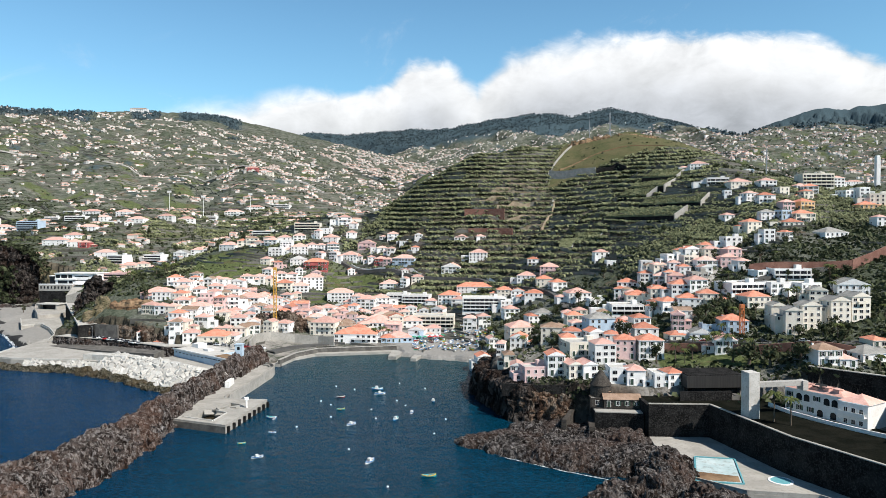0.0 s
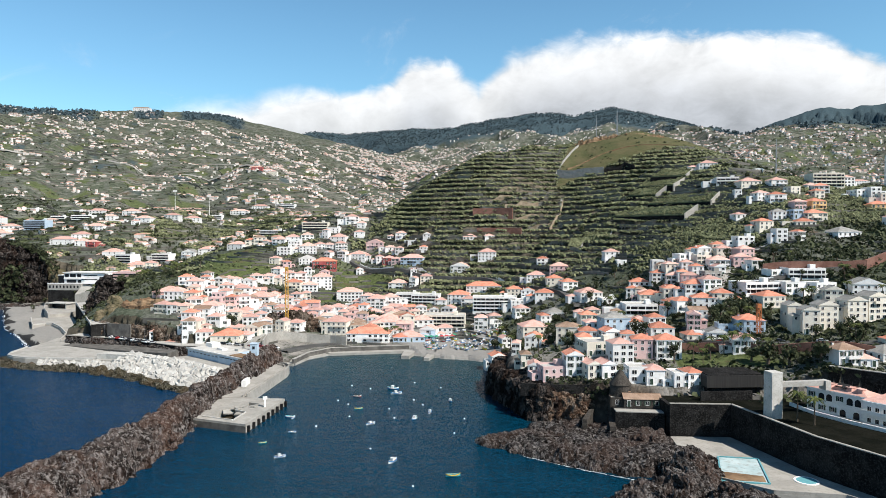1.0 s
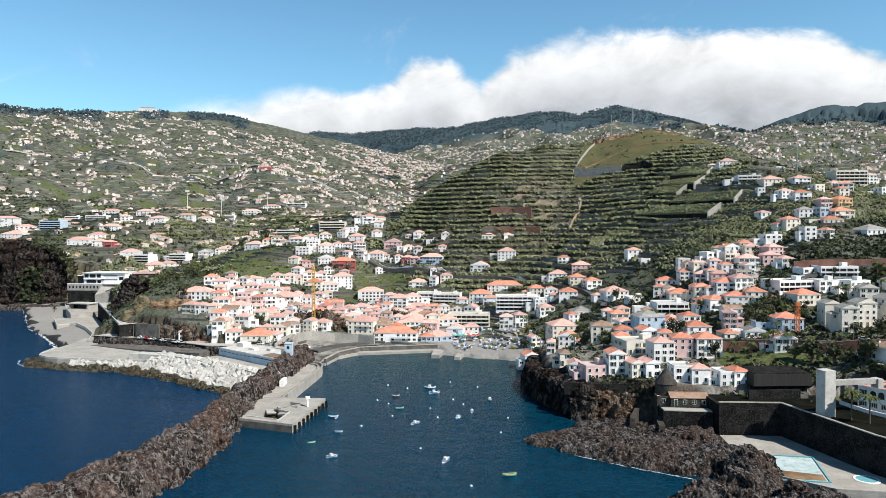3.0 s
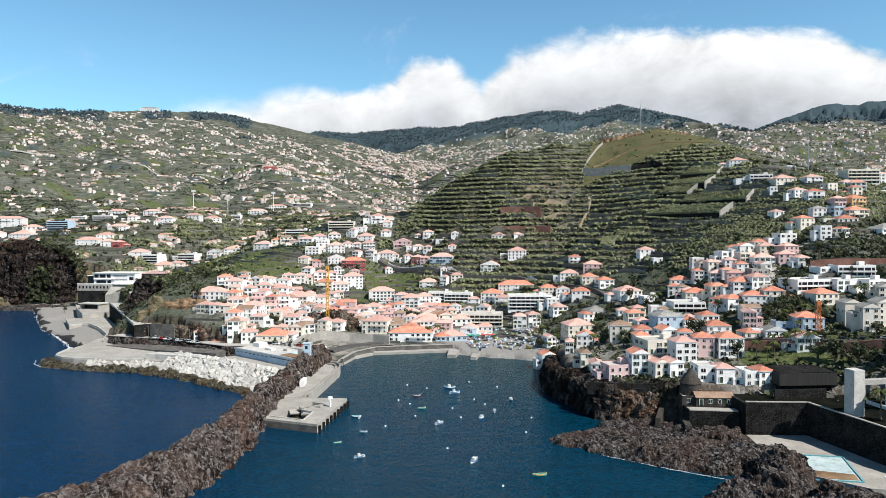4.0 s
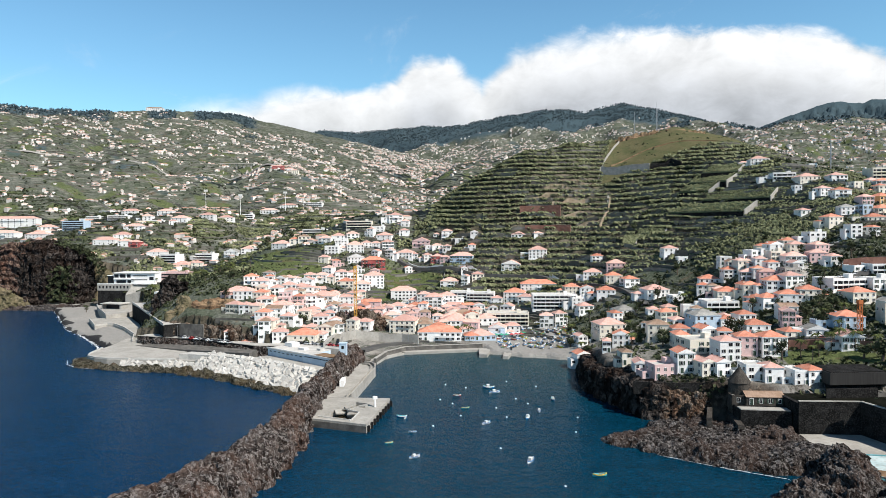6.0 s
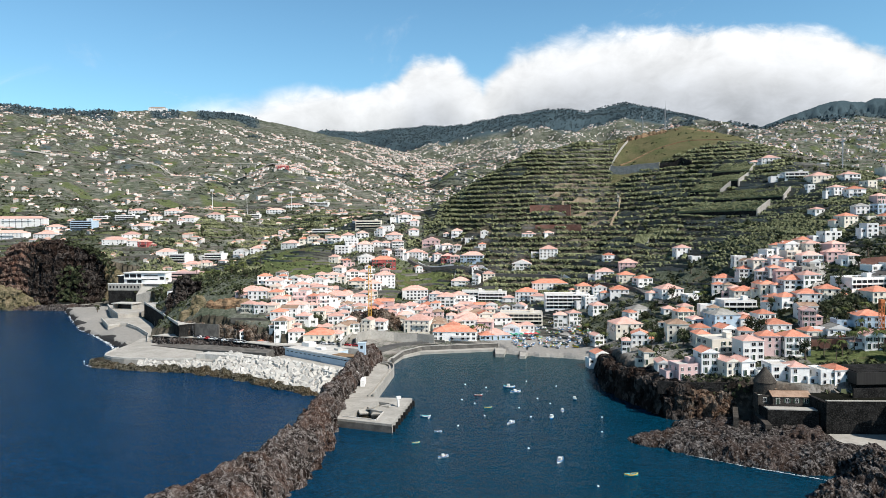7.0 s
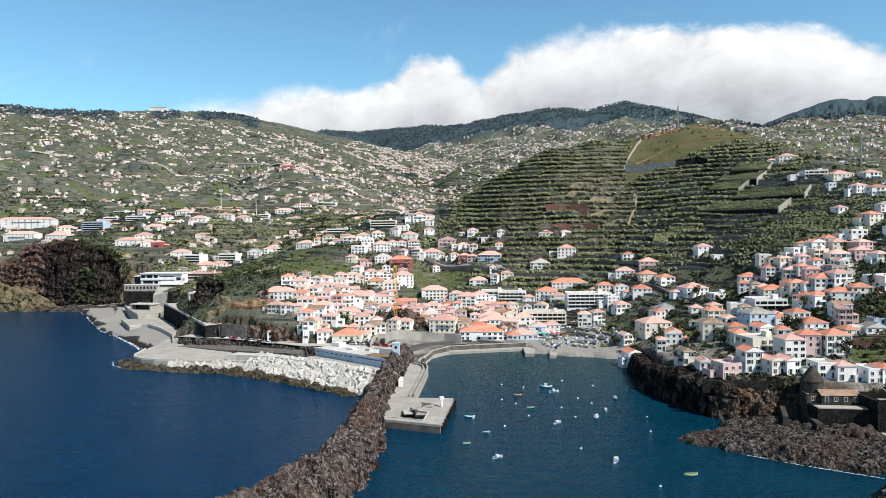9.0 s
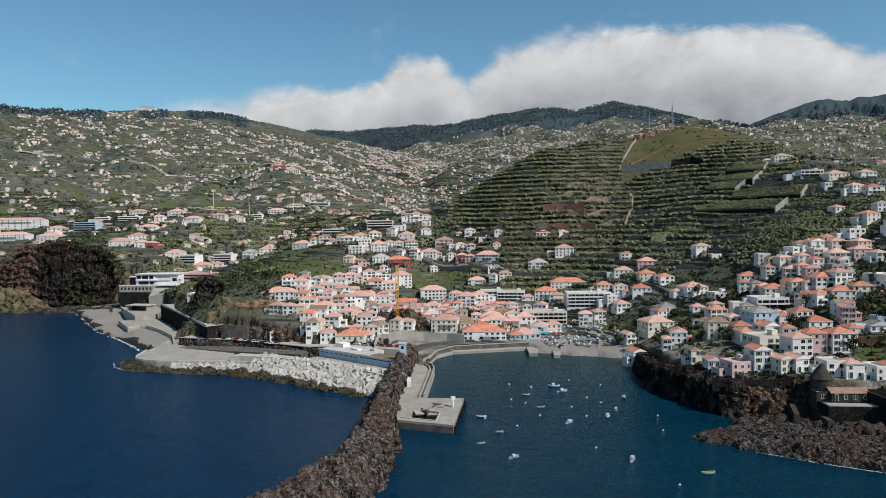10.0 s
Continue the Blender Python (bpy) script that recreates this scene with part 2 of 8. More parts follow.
M = {
    "water": water_material(),
    "ground": ground_material(),
    "lava": rock_material("dark_lava_rock", (0.013, 0.011, 0.010), (0.070, 0.060, 0.056), (0.24, 0.220, 0.208), 2.2),
    # basalt tone lowered so that faces in shade come out near black
    "basalt": rock_material("shade_dark_basalt", (0.007, 0.006, 0.006), (0.034, 0.028, 0.025), (0.12, 0.104, 0.094), 7.0),
    "white": surface("white_limewash", [(0.73, 0.715, 0.69), (0.80, 0.79, 0.77), (0.60, 0.57, 0.53)], 0.25, 0.85, bump=0.1, per_object=0.22),
    "cream": surface("cream_render", [(0.68, 0.62, 0.52), (0.74, 0.69, 0.60), (0.58, 0.52, 0.44)], 0.25, 0.85, bump=0.1, per_object=0.12),
    "pinkish": surface("pink_render", [(0.62, 0.43, 0.41), (0.67, 0.49, 0.47), (0.54, 0.37, 0.36)], 0.25, 0.85, bump=0.1, per_object=0.12),
    "ochre": surface("ochre_render", [(0.66, 0.42, 0.20), (0.70, 0.47, 0.25), (0.55, 0.36, 0.2)], 0.25, 0.85, bump=0.1, per_object=0.1),
    "red": surface("red_render", [(0.34, 0.085, 0.08), (0.40, 0.115, 0.105), (0.28, 0.075, 0.07)], 0.25, 0.85, bump=0.1, per_object=0.1),
    "blue": surface("blue_grey_render", [(0.40, 0.50, 0.60), (0.48, 0.58, 0.66), (0.36, 0.44, 0.52)], 0.25, 0.85, bump=0.1, per_object=0.1),
    "terracotta": surface("terracotta_tiles", [(0.47, 0.180, 0.115), (0.56, 0.255, 0.175), (0.30, 0.12, 0.08)], 0.4, 0.9, bump=0.4, per_object=0.45),
    "rose": surface("faded_rose_tiles", [(0.54, 0.31, 0.255), (0.62, 0.39, 0.335), (0.38, 0.215, 0.175)], 0.4, 0.9, bump=0.4, per_object=0.45),
    "brown": surface("old_brown_tiles", [(0.24, 0.16, 0.11), (0.33, 0.23, 0.17), (0.17, 0.12, 0.09)], 0.4, 0.9, bump=0.4, per_object=0.25),
    "slate": surface("grey_fibre_roof", [(0.22, 0.215, 0.20), (0.31, 0.30, 0.275), (0.16, 0.155, 0.145)], 0.3, 0.9, bump=0.3, per_object=0.3),
    "flat": surface("grey_roof_deck", [(0.42, 0.40, 0.37), (0.52, 0.50, 0.46), (0.32, 0.31, 0.29)], 0.2, 0.9, bump=0.2, per_object=0.25),
    "glass": surface("window_glass", [(0.010, 0.012, 0.015), (0.018, 0.020, 0.024), (0.03, 0.03, 0.03)], 0.7, 0.2, bump=0.0, per_object=0.6, spec=0.25),
    "concrete": surface("pale_concrete", [(0.30, 0.285, 0.255), (0.38, 0.36, 0.325), (0.22, 0.205, 0.185)], 0.15, 0.9, bump=0.3),
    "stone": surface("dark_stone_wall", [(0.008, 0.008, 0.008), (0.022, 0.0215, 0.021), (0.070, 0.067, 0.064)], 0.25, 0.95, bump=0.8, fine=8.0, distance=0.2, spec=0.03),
}

# ---- the lie of the land ----
# spot heights: x, y, height above the sea
TOWN = [(-250, 365, 3), (-205, 352, 4), (-175, 347, 5), (-134, 341, 5), (-87, 417, 5), (-60, 409, 4), (-16, 404, 3), (10, 402, 2), (20, 430, 5), (41, 463, 10),
        (-174, 394, 18), (-206, 414, 23), (-169, 428, 32), (-205, 378, 3), (-172, 360, 4), (-306, 507, 2), (-335, 565, 4), (-100, 450, 12), (-55, 450, 8), (-110, 395, 8), (-140, 400, 16), (-31, 540, 14),
        (-107, 577, 25), (-78, 611, 33), (-126, 555, 21), (-166, 558, 33), (-20, 470, 6), (-240, 470, 26), (-310, 600, 22), (-230, 560, 34), (-260, 410, 3)]
MIDDLE = [(-23, 594, 40), (9, 579, 38), (31, 582, 46), (-35, 630, 63), (-130, 670, 70), (-103, 690, 80), (-157, 641, 56), (-214, 673, 53), (-322, 701, 42), (-347, 694, 50),
          (-443, 700, 54), (-389, 643, 36), (-597, 916, 80), (-357, 867, 86), (-296, 847, 60), (-90, 800, 85), (-30, 870, 90), (-560, 680, 50), (-700, 800, 62), (-200, 900, 84), (-20, 540, 15)]
HILL = [(70, 603, 68), (104, 670, 118), (129, 737, 158), (163, 651, 129), (145, 555, 84), (162, 481, 69), (217, 675, 152), (228, 594, 129), (220, 545, 113), (223, 472, 93),
        (335, 632, 113), (227, 441, 82), (193, 458, 77), (197, 413, 68), (228, 406, 68), (179, 406, 60), (142, 417, 52), (118, 495, 48), (70, 526, 38), (93, 452, 27),
        (113, 424, 33), (210, 775, 183), (150, 790, 172), (60, 820, 130), (290, 720, 150), (400, 760, 110), (210, 1000, 110), (330, 500, 100),
        (-30, 690, 108), (10, 705, 134), (38, 715, 149), (86, 735, 160), (120, 950, 110)]
EAST = [(176, 347, 42), (150, 345, 40), (150, 304, 27), (171, 287, 28), (123, 286, 25), (126, 262, 23), (150, 250, 25), (100, 276, 20), (72, 256, 16), (31, 254, 13),
        (60, 290, 19), (34, 313, 14), (20, 330, 9), (11, 285, 10), (70, 226, 13), (88, 228, 15), (125, 225, 22), (112, 185, 11), (126, 150, 11), (106, 208, 11), (120, 195, 12), (200, 220, 28), (240, 300, 45), (30, 370, 5), (70, 350, 20), (60, 410, 17), (110, 360, 29)]
FAR = [(-466, 1649, 218), (-261, 1470, 160), (-137, 1627, 130), (-74, 2010, 235), (-615, 1436, 136), (-605, 1758, 205), (-760, 1696, 255), (-876, 1631, 216), (-1130, 2190, 395), (-1130, 2480, 440),
       (-520, 2500, 250), (-150, 3000, 300), (150, 3500, 480), (600, 3400, 490), (700, 1500, 215), (900, 1900, 300), (1350, 3000, 440), (1050, 2050, 300), (350, 2300, 320),
       (-1000, 1250, 130), (1500, 2200, 320), (500, 1100, 150), (100, 1500, 165), (-1500, 2000, 330), (200, 1200, 120), (0, 1150, 105)]
# crests of the ridges behind: x, y, height
RIDGES = {
    "back": [(2006, 4700, 702), (2126, 4700, 772), (2219, 4700, 807), (2312, 4700, 846), (2405, 4700, 877), (2506, 4700, 908), (2610, 4700, 935), (2700, 4700, 931), (2785, 4700, 919), (2867, 4700, 946), (2960, 4700, 950), (3049, 4700, 962), (3449, 4700, 992), (3949, 4700, 922)],
    "peak": [(-215, 4300, 684), (177, 4300, 756), (355, 4300, 787), (589, 4200, 803), (797, 4200, 788), (1039, 4200, 838), (1282, 4200, 785), (1455, 4200, 729), (1732, 4200, 661)],
    "valley": [(-1155, 4650, 705), (-885, 4650, 753), (-653, 4650, 733), (-460, 4650, 751), (-229, 4650, 776), (79, 4650, 755)],
    "west": [(-3000, 2300, 500), (-1832, 2300, 500), (-1609, 2400, 520), (-1490, 2400, 508), (-1379, 2700, 545), (-1329, 3000, 604), (-1167, 3500, 672), (-1051, 3500, 637), (-910, 3400, 580), (-704, 3100, 496), (-398, 2300, 292), (-182, 1600, 156)],
    "east": [(845, 2600, 437), (909, 2600, 488), (997, 2500, 444), (1035, 2400, 415), (1122, 2300, 432), (1273, 2300, 439), (1440, 2300, 432), (2600, 2300, 430)],
}
COAST = [(900, -200), (300, 40), (160, 110), (130, 140), (107, 158), (87, 221), (68, 222), (62, 236), (45, 244), (32, 248), (27, 254), (17, 297), (22, 345), (21, 357), (15.6, 358), (6, 361.5), (-5, 365.5), (-17.8, 371.5), (-27, 377), (-29, 390),
         (-53, 385), (-71, 381), (-80, 368), (-84, 348), (-80, 336), (-94, 322), (-112, 316), (-150, 337), (-200, 344), (-238, 350), (-250, 362), (-240, 376), (-248, 396), (-268, 418), (-296, 452), (-322, 480), (-364, 546), (-404, 606), (-428, 620), (-480, 612), (-580, 628), (-800, 690), (-3200, 1100)]


def lift_coords(x, y):
    d = y + 150.0
    return np.stack([3.0 * (x + 35.0) / d, 1.3 * np.log(d)], -1), d


def fit_land():
    spots = np.array(TOWN + MIDDLE + HILL + EAST + FAR, float)
    p, d = lift_coords(spots[:, 0], spots[:, 1])
    e = (spots[:, 2] - 69.0) / d
    r = np.linalg.norm(p[:, None] - p[None], axis=-1)
    k = r * r * np.log(r + 1e-9)
    m = len(spots)
    a = np.zeros((m + 3, m + 3))
    a[:m, :m] = k + np.eye(m) * 3e-4
    a[:m, m], a[:m, m + 1:] = 1, p
    a[m, :m], a[m + 1:, :m] = 1, p.T
    return p, np.linalg.solve(a, np.concatenate([e, np.zeros(3)]))


LAND_P, LAND_W = fit_land()


def smooth_land(x, y):
    """The height of the smoothed land, before terraces and the coast."""
    x, y = np.asarray(x, float), np.asarray(y, float)
    q, d = lift_coords(x.ravel(), y.ravel())
    out = np.empty(len(q))
    m = len(LAND_P)
    for i in range(0, len(q), 20000):
        s = q[i:i + 20000]
        r2 = ((s[:, None] - LAND_P[None]) ** 2).sum(-1)
        out[i:i + 20000] = (0.5 * r2 * np.log(r2 + 1e-18)) @ LAND_W[:m] + LAND_W[m] + s @ LAND_W[m + 1:]
    return (out * d + 69.0).reshape(x.shape)


def inland(x, y):
    """Metres from the coast, positive on land."""
    c = np.array(COAST + [(-3200, 6000), (4000, 6000), (4000, -200)], float)
    x, y = np.asarray(x, float), np.asarray(y, float)
    best, inside = np.full(x.shape, 1e9), np.zeros(x.shape, bool)
    for (ax, ay), (bx, by) in zip(c, np.roll(c, -1, 0)):
        dx, dy = bx - ax, by - ay
        s = np.clip(((x - ax) * dx + (y - ay) * dy) / (dx * dx + dy * dy), 0, 1)
        best = np.minimum(best, np.hypot(x - ax - s * dx, y - ay - s * dy))
        cross = (ay > y) != (by > y)
        with np.errstate(divide="ignore", invalid="ignore"):
            inside ^= cross & (x < (bx - ax) * (y - ay) / (by - ay if by != ay else 1e-9) + ax)
    return np.where(inside, best, -best)


def rough(x, y, size, seed=0):
    """Cheap smooth noise on the plane from a few turned waves, about -1 to 1."""
    rng = np.random.RandomState(seed)
    out = 0
    for i in range(7):
        a, f, ph = rng.uniform(0, 6.28), rng.uniform(0.6, 1.9) / size, rng.uniform(0, 6.28, 2)
        out = out + np.sin((x * math.cos(a) + y * math.sin(a)) * f * 6.28 + ph[0] + 1.3 * np.sin((y * math.cos(a) - x * math.sin(a)) * f * 4.1 + ph[1]))
    return out / 4.0


def smoothstep(v, a, b):
    t = np.clip((v - a) / (b - a), 0, 1)
    return t * t * (3 - 2 * t)


def hill_mask(x, y):
    """1 on the terraced hill behind the town."""
    return smoothstep(x, -75, -35) * smoothstep(y + 0.25 * np.minimum(x - 60, 0), 480, 545) * (1 - smoothstep(y, 770, 840)) * (1 - smoothstep(x - 0.25 * (y - 500), 170, 230))


def meadow_mask(x, y):
    """1 on the grassy top of the hill."""
    return smoothstep(y - 0.14 * (x - 150), 664, 670) * smoothstep(x - 0.32 * (y - 670), 102, 106) * (1 - smoothstep(x, 300, 330)) * (1 - smoothstep(y, 800, 860))


def ridge_height(name, x, y, fall):
    """The height of a ridge that falls away on both sides of its crest."""
    best = np.full(x.shape, -1e9)
    crest = RIDGES[name]
    for (ax, ay, az), (bx, by, bz) in zip(crest, crest[1:]):
        dx, dy = bx - ax, by - ay
        s = np.clip(((x - ax) * dx + (y - ay) * dy) / (dx * dx + dy * dy), 0, 1)
        best = np.maximum(best, az + s * (bz - az) - fall * np.hypot(x - ax - s * dx, y - ay - s * dy))
    return best


# ground that was cut down level
PROMENADE = [(-252, 372), (-243, 356), (-150, 338), (-125, 312), (-95, 318), (-92, 362), (-131, 374), (-150, 376), (-190, 400), (-232, 414), (-246, 422)]
WEST_BEACH = [(-250, 405), (-238, 424), (-236, 447), (-260, 474), (-288, 524), (-296, 562), (-312, 588), (-340, 604), (-372, 640), (-400, 640), (-404, 606), (-364, 546), (-322, 480), (-270, 418)]
TERRACE = [(66, 221), (88, 220), (96, 185), (107, 161), (124, 133), (180, 150), (168, 187), (143, 211), (125, 230), (112, 236), (98, 238), (66, 238)]
BATHING = [(60, 230), (66, 180), (112, 140), (124, 134), (107, 162), (96, 185), (87.5, 222), (68, 223)]


HEAD_FOOT = [(-354, 604), (-404, 598), (-430, 606), (-640, 620), (-640, 668), (-480, 656), (-396, 664), (-352, 652)]
LAWN = [(84, 262), (108, 252), (122, 246), (116, 262), (100, 276), (86, 282)]
FIELDS = [LAWN, [(-169, 470), (-200, 520), (-236, 655), (-212, 662), (-161, 627), (-146, 560)], [(-98, 567), (-104, 610), (-53, 609), (-47, 572)], [(-105, 526), (-110, 561), (-96, 567), (-92, 539)]]


def within(outline, x, y):
    inside = np.zeros(x.shape, bool)
    for (ax, ay), (bx, by) in zip(outline, outline[1:] + outline[:1]):
        if ay != by:
            inside ^= ((ay > y) != (by > y)) & (x < (bx - ax) * (y - ay) / (by - ay) + ax)
    return inside


def crest_distance(name, x, y):
    best = np.full(x.shape, 1e9)
    crest = RIDGES[name]
    for (ax, ay, _), (bx, by, _) in zip(crest, crest[1:]):
        dx, dy = bx - ax, by - ay
        s = np.clip(((x - ax) * dx + (y - ay) * dy) / (dx * dx + dy * dy), 0, 1)
        best = np.minimum(best, np.hypot(x - ax - s * dx, y - ay - s * dy))
    return best


def skyline_woods(x, y):
    """1 along the wooded stretches of the western crest."""
    a = (x + 34.0) / y
    return np.maximum.reduce([1 - smoothstep(a, -0.52, -0.49), smoothstep(a, -0.447, -0.440) * (1 - smoothstep(a, -0.406, -0.40)), smoothstep(a, -0.38, -0.37) * (1 - smoothstep(a, -0.295, -0.28))])


def land(x, y, phase=False):
    """The height of the ground, with terraces and the fall to the sea; or how far along its terrace each place lies."""
    x, y = np.asarray(x, float), np.asarray(y, float)
    z = smooth_land(x, y)
    big = smoothstep(y, 900, 1500)
    z = np.where(y > 1200, np.minimum(z, 69 + 0.122 * y), z)
    z = z + big * (rough(x, y, 420, 3) * 16 + rough(x, y, 150, 4) * 6)
    spur = rough(x, y, 330, 21) * 14 + rough(x, y, 120, 22) * 6
    for name, fall in (("back", 0.4), ("peak", 0.34), ("valley", 0.34), ("west", 0.25), ("east", 0.3)):
        r = ridge_height(name, x, y, fall)
        deep = {"back": 90, "peak": 75, "valley": 70, "west": 16, "east": 14}[name]
        r = r - deep * np.maximum(0, 0.25 + rough(x, y, 520 if deep > 50 else 260, 24)) * smoothstep(crest_distance(name, x, y), 30, 450)
        if name == "back":
            r = r - 95 * (np.abs(rough(x + 0.5 * y, y * 0.35, 240, 26)) + 0.4 * np.abs(rough(x - 0.4 * y, y * 0.5, 90, 27))) * smoothstep(crest_distance(name, x, y), 4, 110)
        z = np.maximum(z, r + np.minimum(spur, 6) * 0.6)
    z = z + (1 - big) * smoothstep(z, 12, 40) * rough(x, y, 60, 5) * 1.2
    steps = np.where(y < 900, 4.6, 7.0)
    shift = 0.25 * rough(x, y, 140, 6)
    s = z / steps + shift
    if phase:
        return s - np.floor(s)
    terrace = (np.floor(s) + smoothstep(s - np.floor(s), 0.74, 0.97) - shift) * steps
    amount = np.maximum(hill_mask(x, y) * (1 - meadow_mask(x, y)), 0.6 * smoothstep(y, 640, 760) * (1 - smoothstep(y, 2300, 2700)) * (1 - meadow_mask(x, y)))
    z = z * (1 - amount) + terrace * amount
    for outline, top in ((PROMENADE, 2.5), (WEST_BEACH, 3.0), (TERRACE, 11.5), (BATHING, 2.0), (HEAD_FOOT, 4.0)):
        z = np.where(within(outline, x, y), np.minimum(z, top), z)
    d = inland(x, y)
    wobble = rough(x, y, 14, 8) * 1.2
    edge = smoothstep(d + wobble * (np.abs(d) > 0.5), -1.5, 5.5)
    return np.maximum(z, 1.5) * edge - 6 * (1 - edge)


def make_ground():
    ys = np.concatenate([np.arange(100, 250, 2.0), np.arange(250, 820, 1.7), 820 * np.exp(np.arange(0, 1.81, 0.0062))])
    s = np.linspace(-1, 1, 510)
    half = np.where(ys < 250, 330, 330 + (ys - 250) * 0.72)
    gx = -20 + s[None, :] * half[:, None]
    gy = np.repeat(ys[:, None], len(s), 1)
    z = land(gx, gy)
    rows, cols = z.shape
    v = np.stack([gx, gy, z], -1).reshape(-1, 3)
    i = (np.arange(rows - 1)[:, None] * cols + np.arange(cols - 1)[None]).ravel()
    f = np.stack([i, i + 1, i + cols + 1, i + cols], -1)
    deep = z.ravel()[f].max(1) > -5.5
    me = bpy.data.meshes.new("ground")
    me.from_pydata(v.tolist(), [], f[deep].tolist())
    d = inland(gx, gy)
    paved = smoothstep(gx, -150, -120) * smoothstep(d, -2, 8) * (1 - smoothstep(d, 30, 60)) * (1 - smoothstep(z, 12, 24))
    lush = np.maximum(meadow_mask(gx, gy) * 0.45, smoothstep(rough(gx, gy, 130, 12), 0.05, 0.6) * smoothstep(gy, 560, 640) * (1 - smoothstep(gy, 1900, 2600)) * 0.75)
    rock = (1 - smoothstep(d, 2, 10)) * smoothstep(z, -1, 2)
    rock = np.maximum(rock, smoothstep(rough(gx, gy, 300, 30), 0.55, 0.9) * smoothstep(gy, 900, 1500) * 0.12)
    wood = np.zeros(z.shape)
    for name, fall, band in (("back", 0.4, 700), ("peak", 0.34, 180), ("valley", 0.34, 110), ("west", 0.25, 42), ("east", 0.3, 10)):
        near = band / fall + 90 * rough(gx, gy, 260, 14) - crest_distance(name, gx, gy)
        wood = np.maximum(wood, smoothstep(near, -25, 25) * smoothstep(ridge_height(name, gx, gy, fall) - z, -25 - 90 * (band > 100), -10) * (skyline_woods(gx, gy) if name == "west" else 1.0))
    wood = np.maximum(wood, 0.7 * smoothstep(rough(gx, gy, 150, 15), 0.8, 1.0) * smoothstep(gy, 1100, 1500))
    for field in FIELDS:
        paved = np.where(within(field, gx, gy), 0, paved)
        lush = np.where(within(field, gx, gy), 1.0, lush)
    col = me.color_attributes.new("cover", "FLOAT_COLOR", "POINT")
    col.data.foreach_set("color", np.stack([paved, lush, rock, wood], -1).astype(np.float32).ravel())
    sand = np.maximum((1 - smoothstep(d, 34, 46)) * smoothstep(-gx, 235, 250) * (1 - smoothstep(-gx, 400, 412)) * smoothstep(gy, 385, 400) * (1 - smoothstep(gy, 625, 640)),
                      (1 - smoothstep(gy, 440, 452)) * smoothstep(gy, 350, 356) * smoothstep(gx, -30, -26) * (1 - smoothstep(gx, 24, 32)))
    more = me.color_attributes.new("cover_more", "FLOAT_COLOR", "POINT")
    more.data.foreach_set("color", np.stack([sand, sand * (1 - smoothstep(d + 4 * rough(gx, gy, 40, 17), 4, 7)) * (gx < -200), meadow_mask(gx, gy), sand * 0 + 1], -1).astype(np.float32).ravel())
    me.materials.append(M["ground"])
    me.shade_smooth()
    me.update()
    return tagged(new("ground", me), "green terraced hillsides with earth and stone above the bay", "ground", kind="structure")


ground = make_ground()


def make_sea():
    bm = bmesh.new()
    n = 12
    xs = [-5000, -3000, -1200, -600, -300, -100, 100, 300, 700, 1500, 3000, 5000]
    ys = [-5000, -2500, -900, -300, -50, 100, 250, 400, 550, 700, 1000, 1400]
    grid = [[bm.verts.new((x, y, 0)) for x in xs] for y in ys]
    for j in range(n - 1):
        for i in range(n - 1):
            bm.faces.new((grid[j][i], grid[j][i + 1], grid[j + 1][i + 1], grid[j + 1][i]))
    me = bpy.data.meshes.new("sea")
    bm.to_mesh(me)
    bm.free()
    me.materials.append(M["water"])
    return tagged(new("sea", me), "deep blue sea with fine ripples in the bay", "water", kind="structure")


sea = make_sea()

# ---- helpers for things ----


def box(bm, x0, y0, z0, x1, y1, z1, mat=0):
    v = [bm.verts.new(p) for p in ((x0, y0, z0), (x1, y0, z0), (x1, y1, z0), (x0, y1, z0), (x0, y0, z1), (x1, y0, z1), (x1, y1, z1), (x0, y1, z1))]
    for q in ((3, 2, 1, 0), (4, 5, 6, 7), (0, 1, 5, 4), (1, 2, 6, 5), (2, 3, 7, 6), (3, 0, 4, 7)):
        bm.faces.new([v[i] for i in q]).material_index = mat
    return v


def prism(bm, outline, z0, z1, mat=0):
    """An upright prism over an outline that runs counter-clockwise."""
    low, high = [bm.verts.new((x, y, z0)) for x, y in outline], [bm.verts.new((x, y, z1)) for x, y in outline]
    n = len(outline)
    bm.faces.new(high).material_index = mat
    bm.faces.new(low[::-1]).material_index = mat
    for i in range(n):
        j = (i + 1) % n
        bm.faces.new((low[i], low[j], high[j], high[i])).material_index = mat


def to_mesh(name, bm, mats, smooth=False):
    me = bpy.data.meshes.new(name)
    bm.normal_update()
    bm.to_mesh(me)
    bm.free()
    for m in (mats if isinstance(mats, (list, tuple)) else [mats]):
        me.materials.append(M[m] if isinstance(m, str) else m)
    if smooth:
        me.shade_smooth()
    return me


def part(name, bm, mats, parent, label=""):
    """Link a bmesh as one mesh object under a thing or a part."""
    ob = new(name, to_mesh(name, bm, mats) if isinstance(bm, bmesh.types.BMesh) else bm)
    ob.parent = parent
    if label:
        tagged(ob, label)
    return ob


def height_at(x, y):
    return float(land(np.array([x]), np.array([y]))[0])


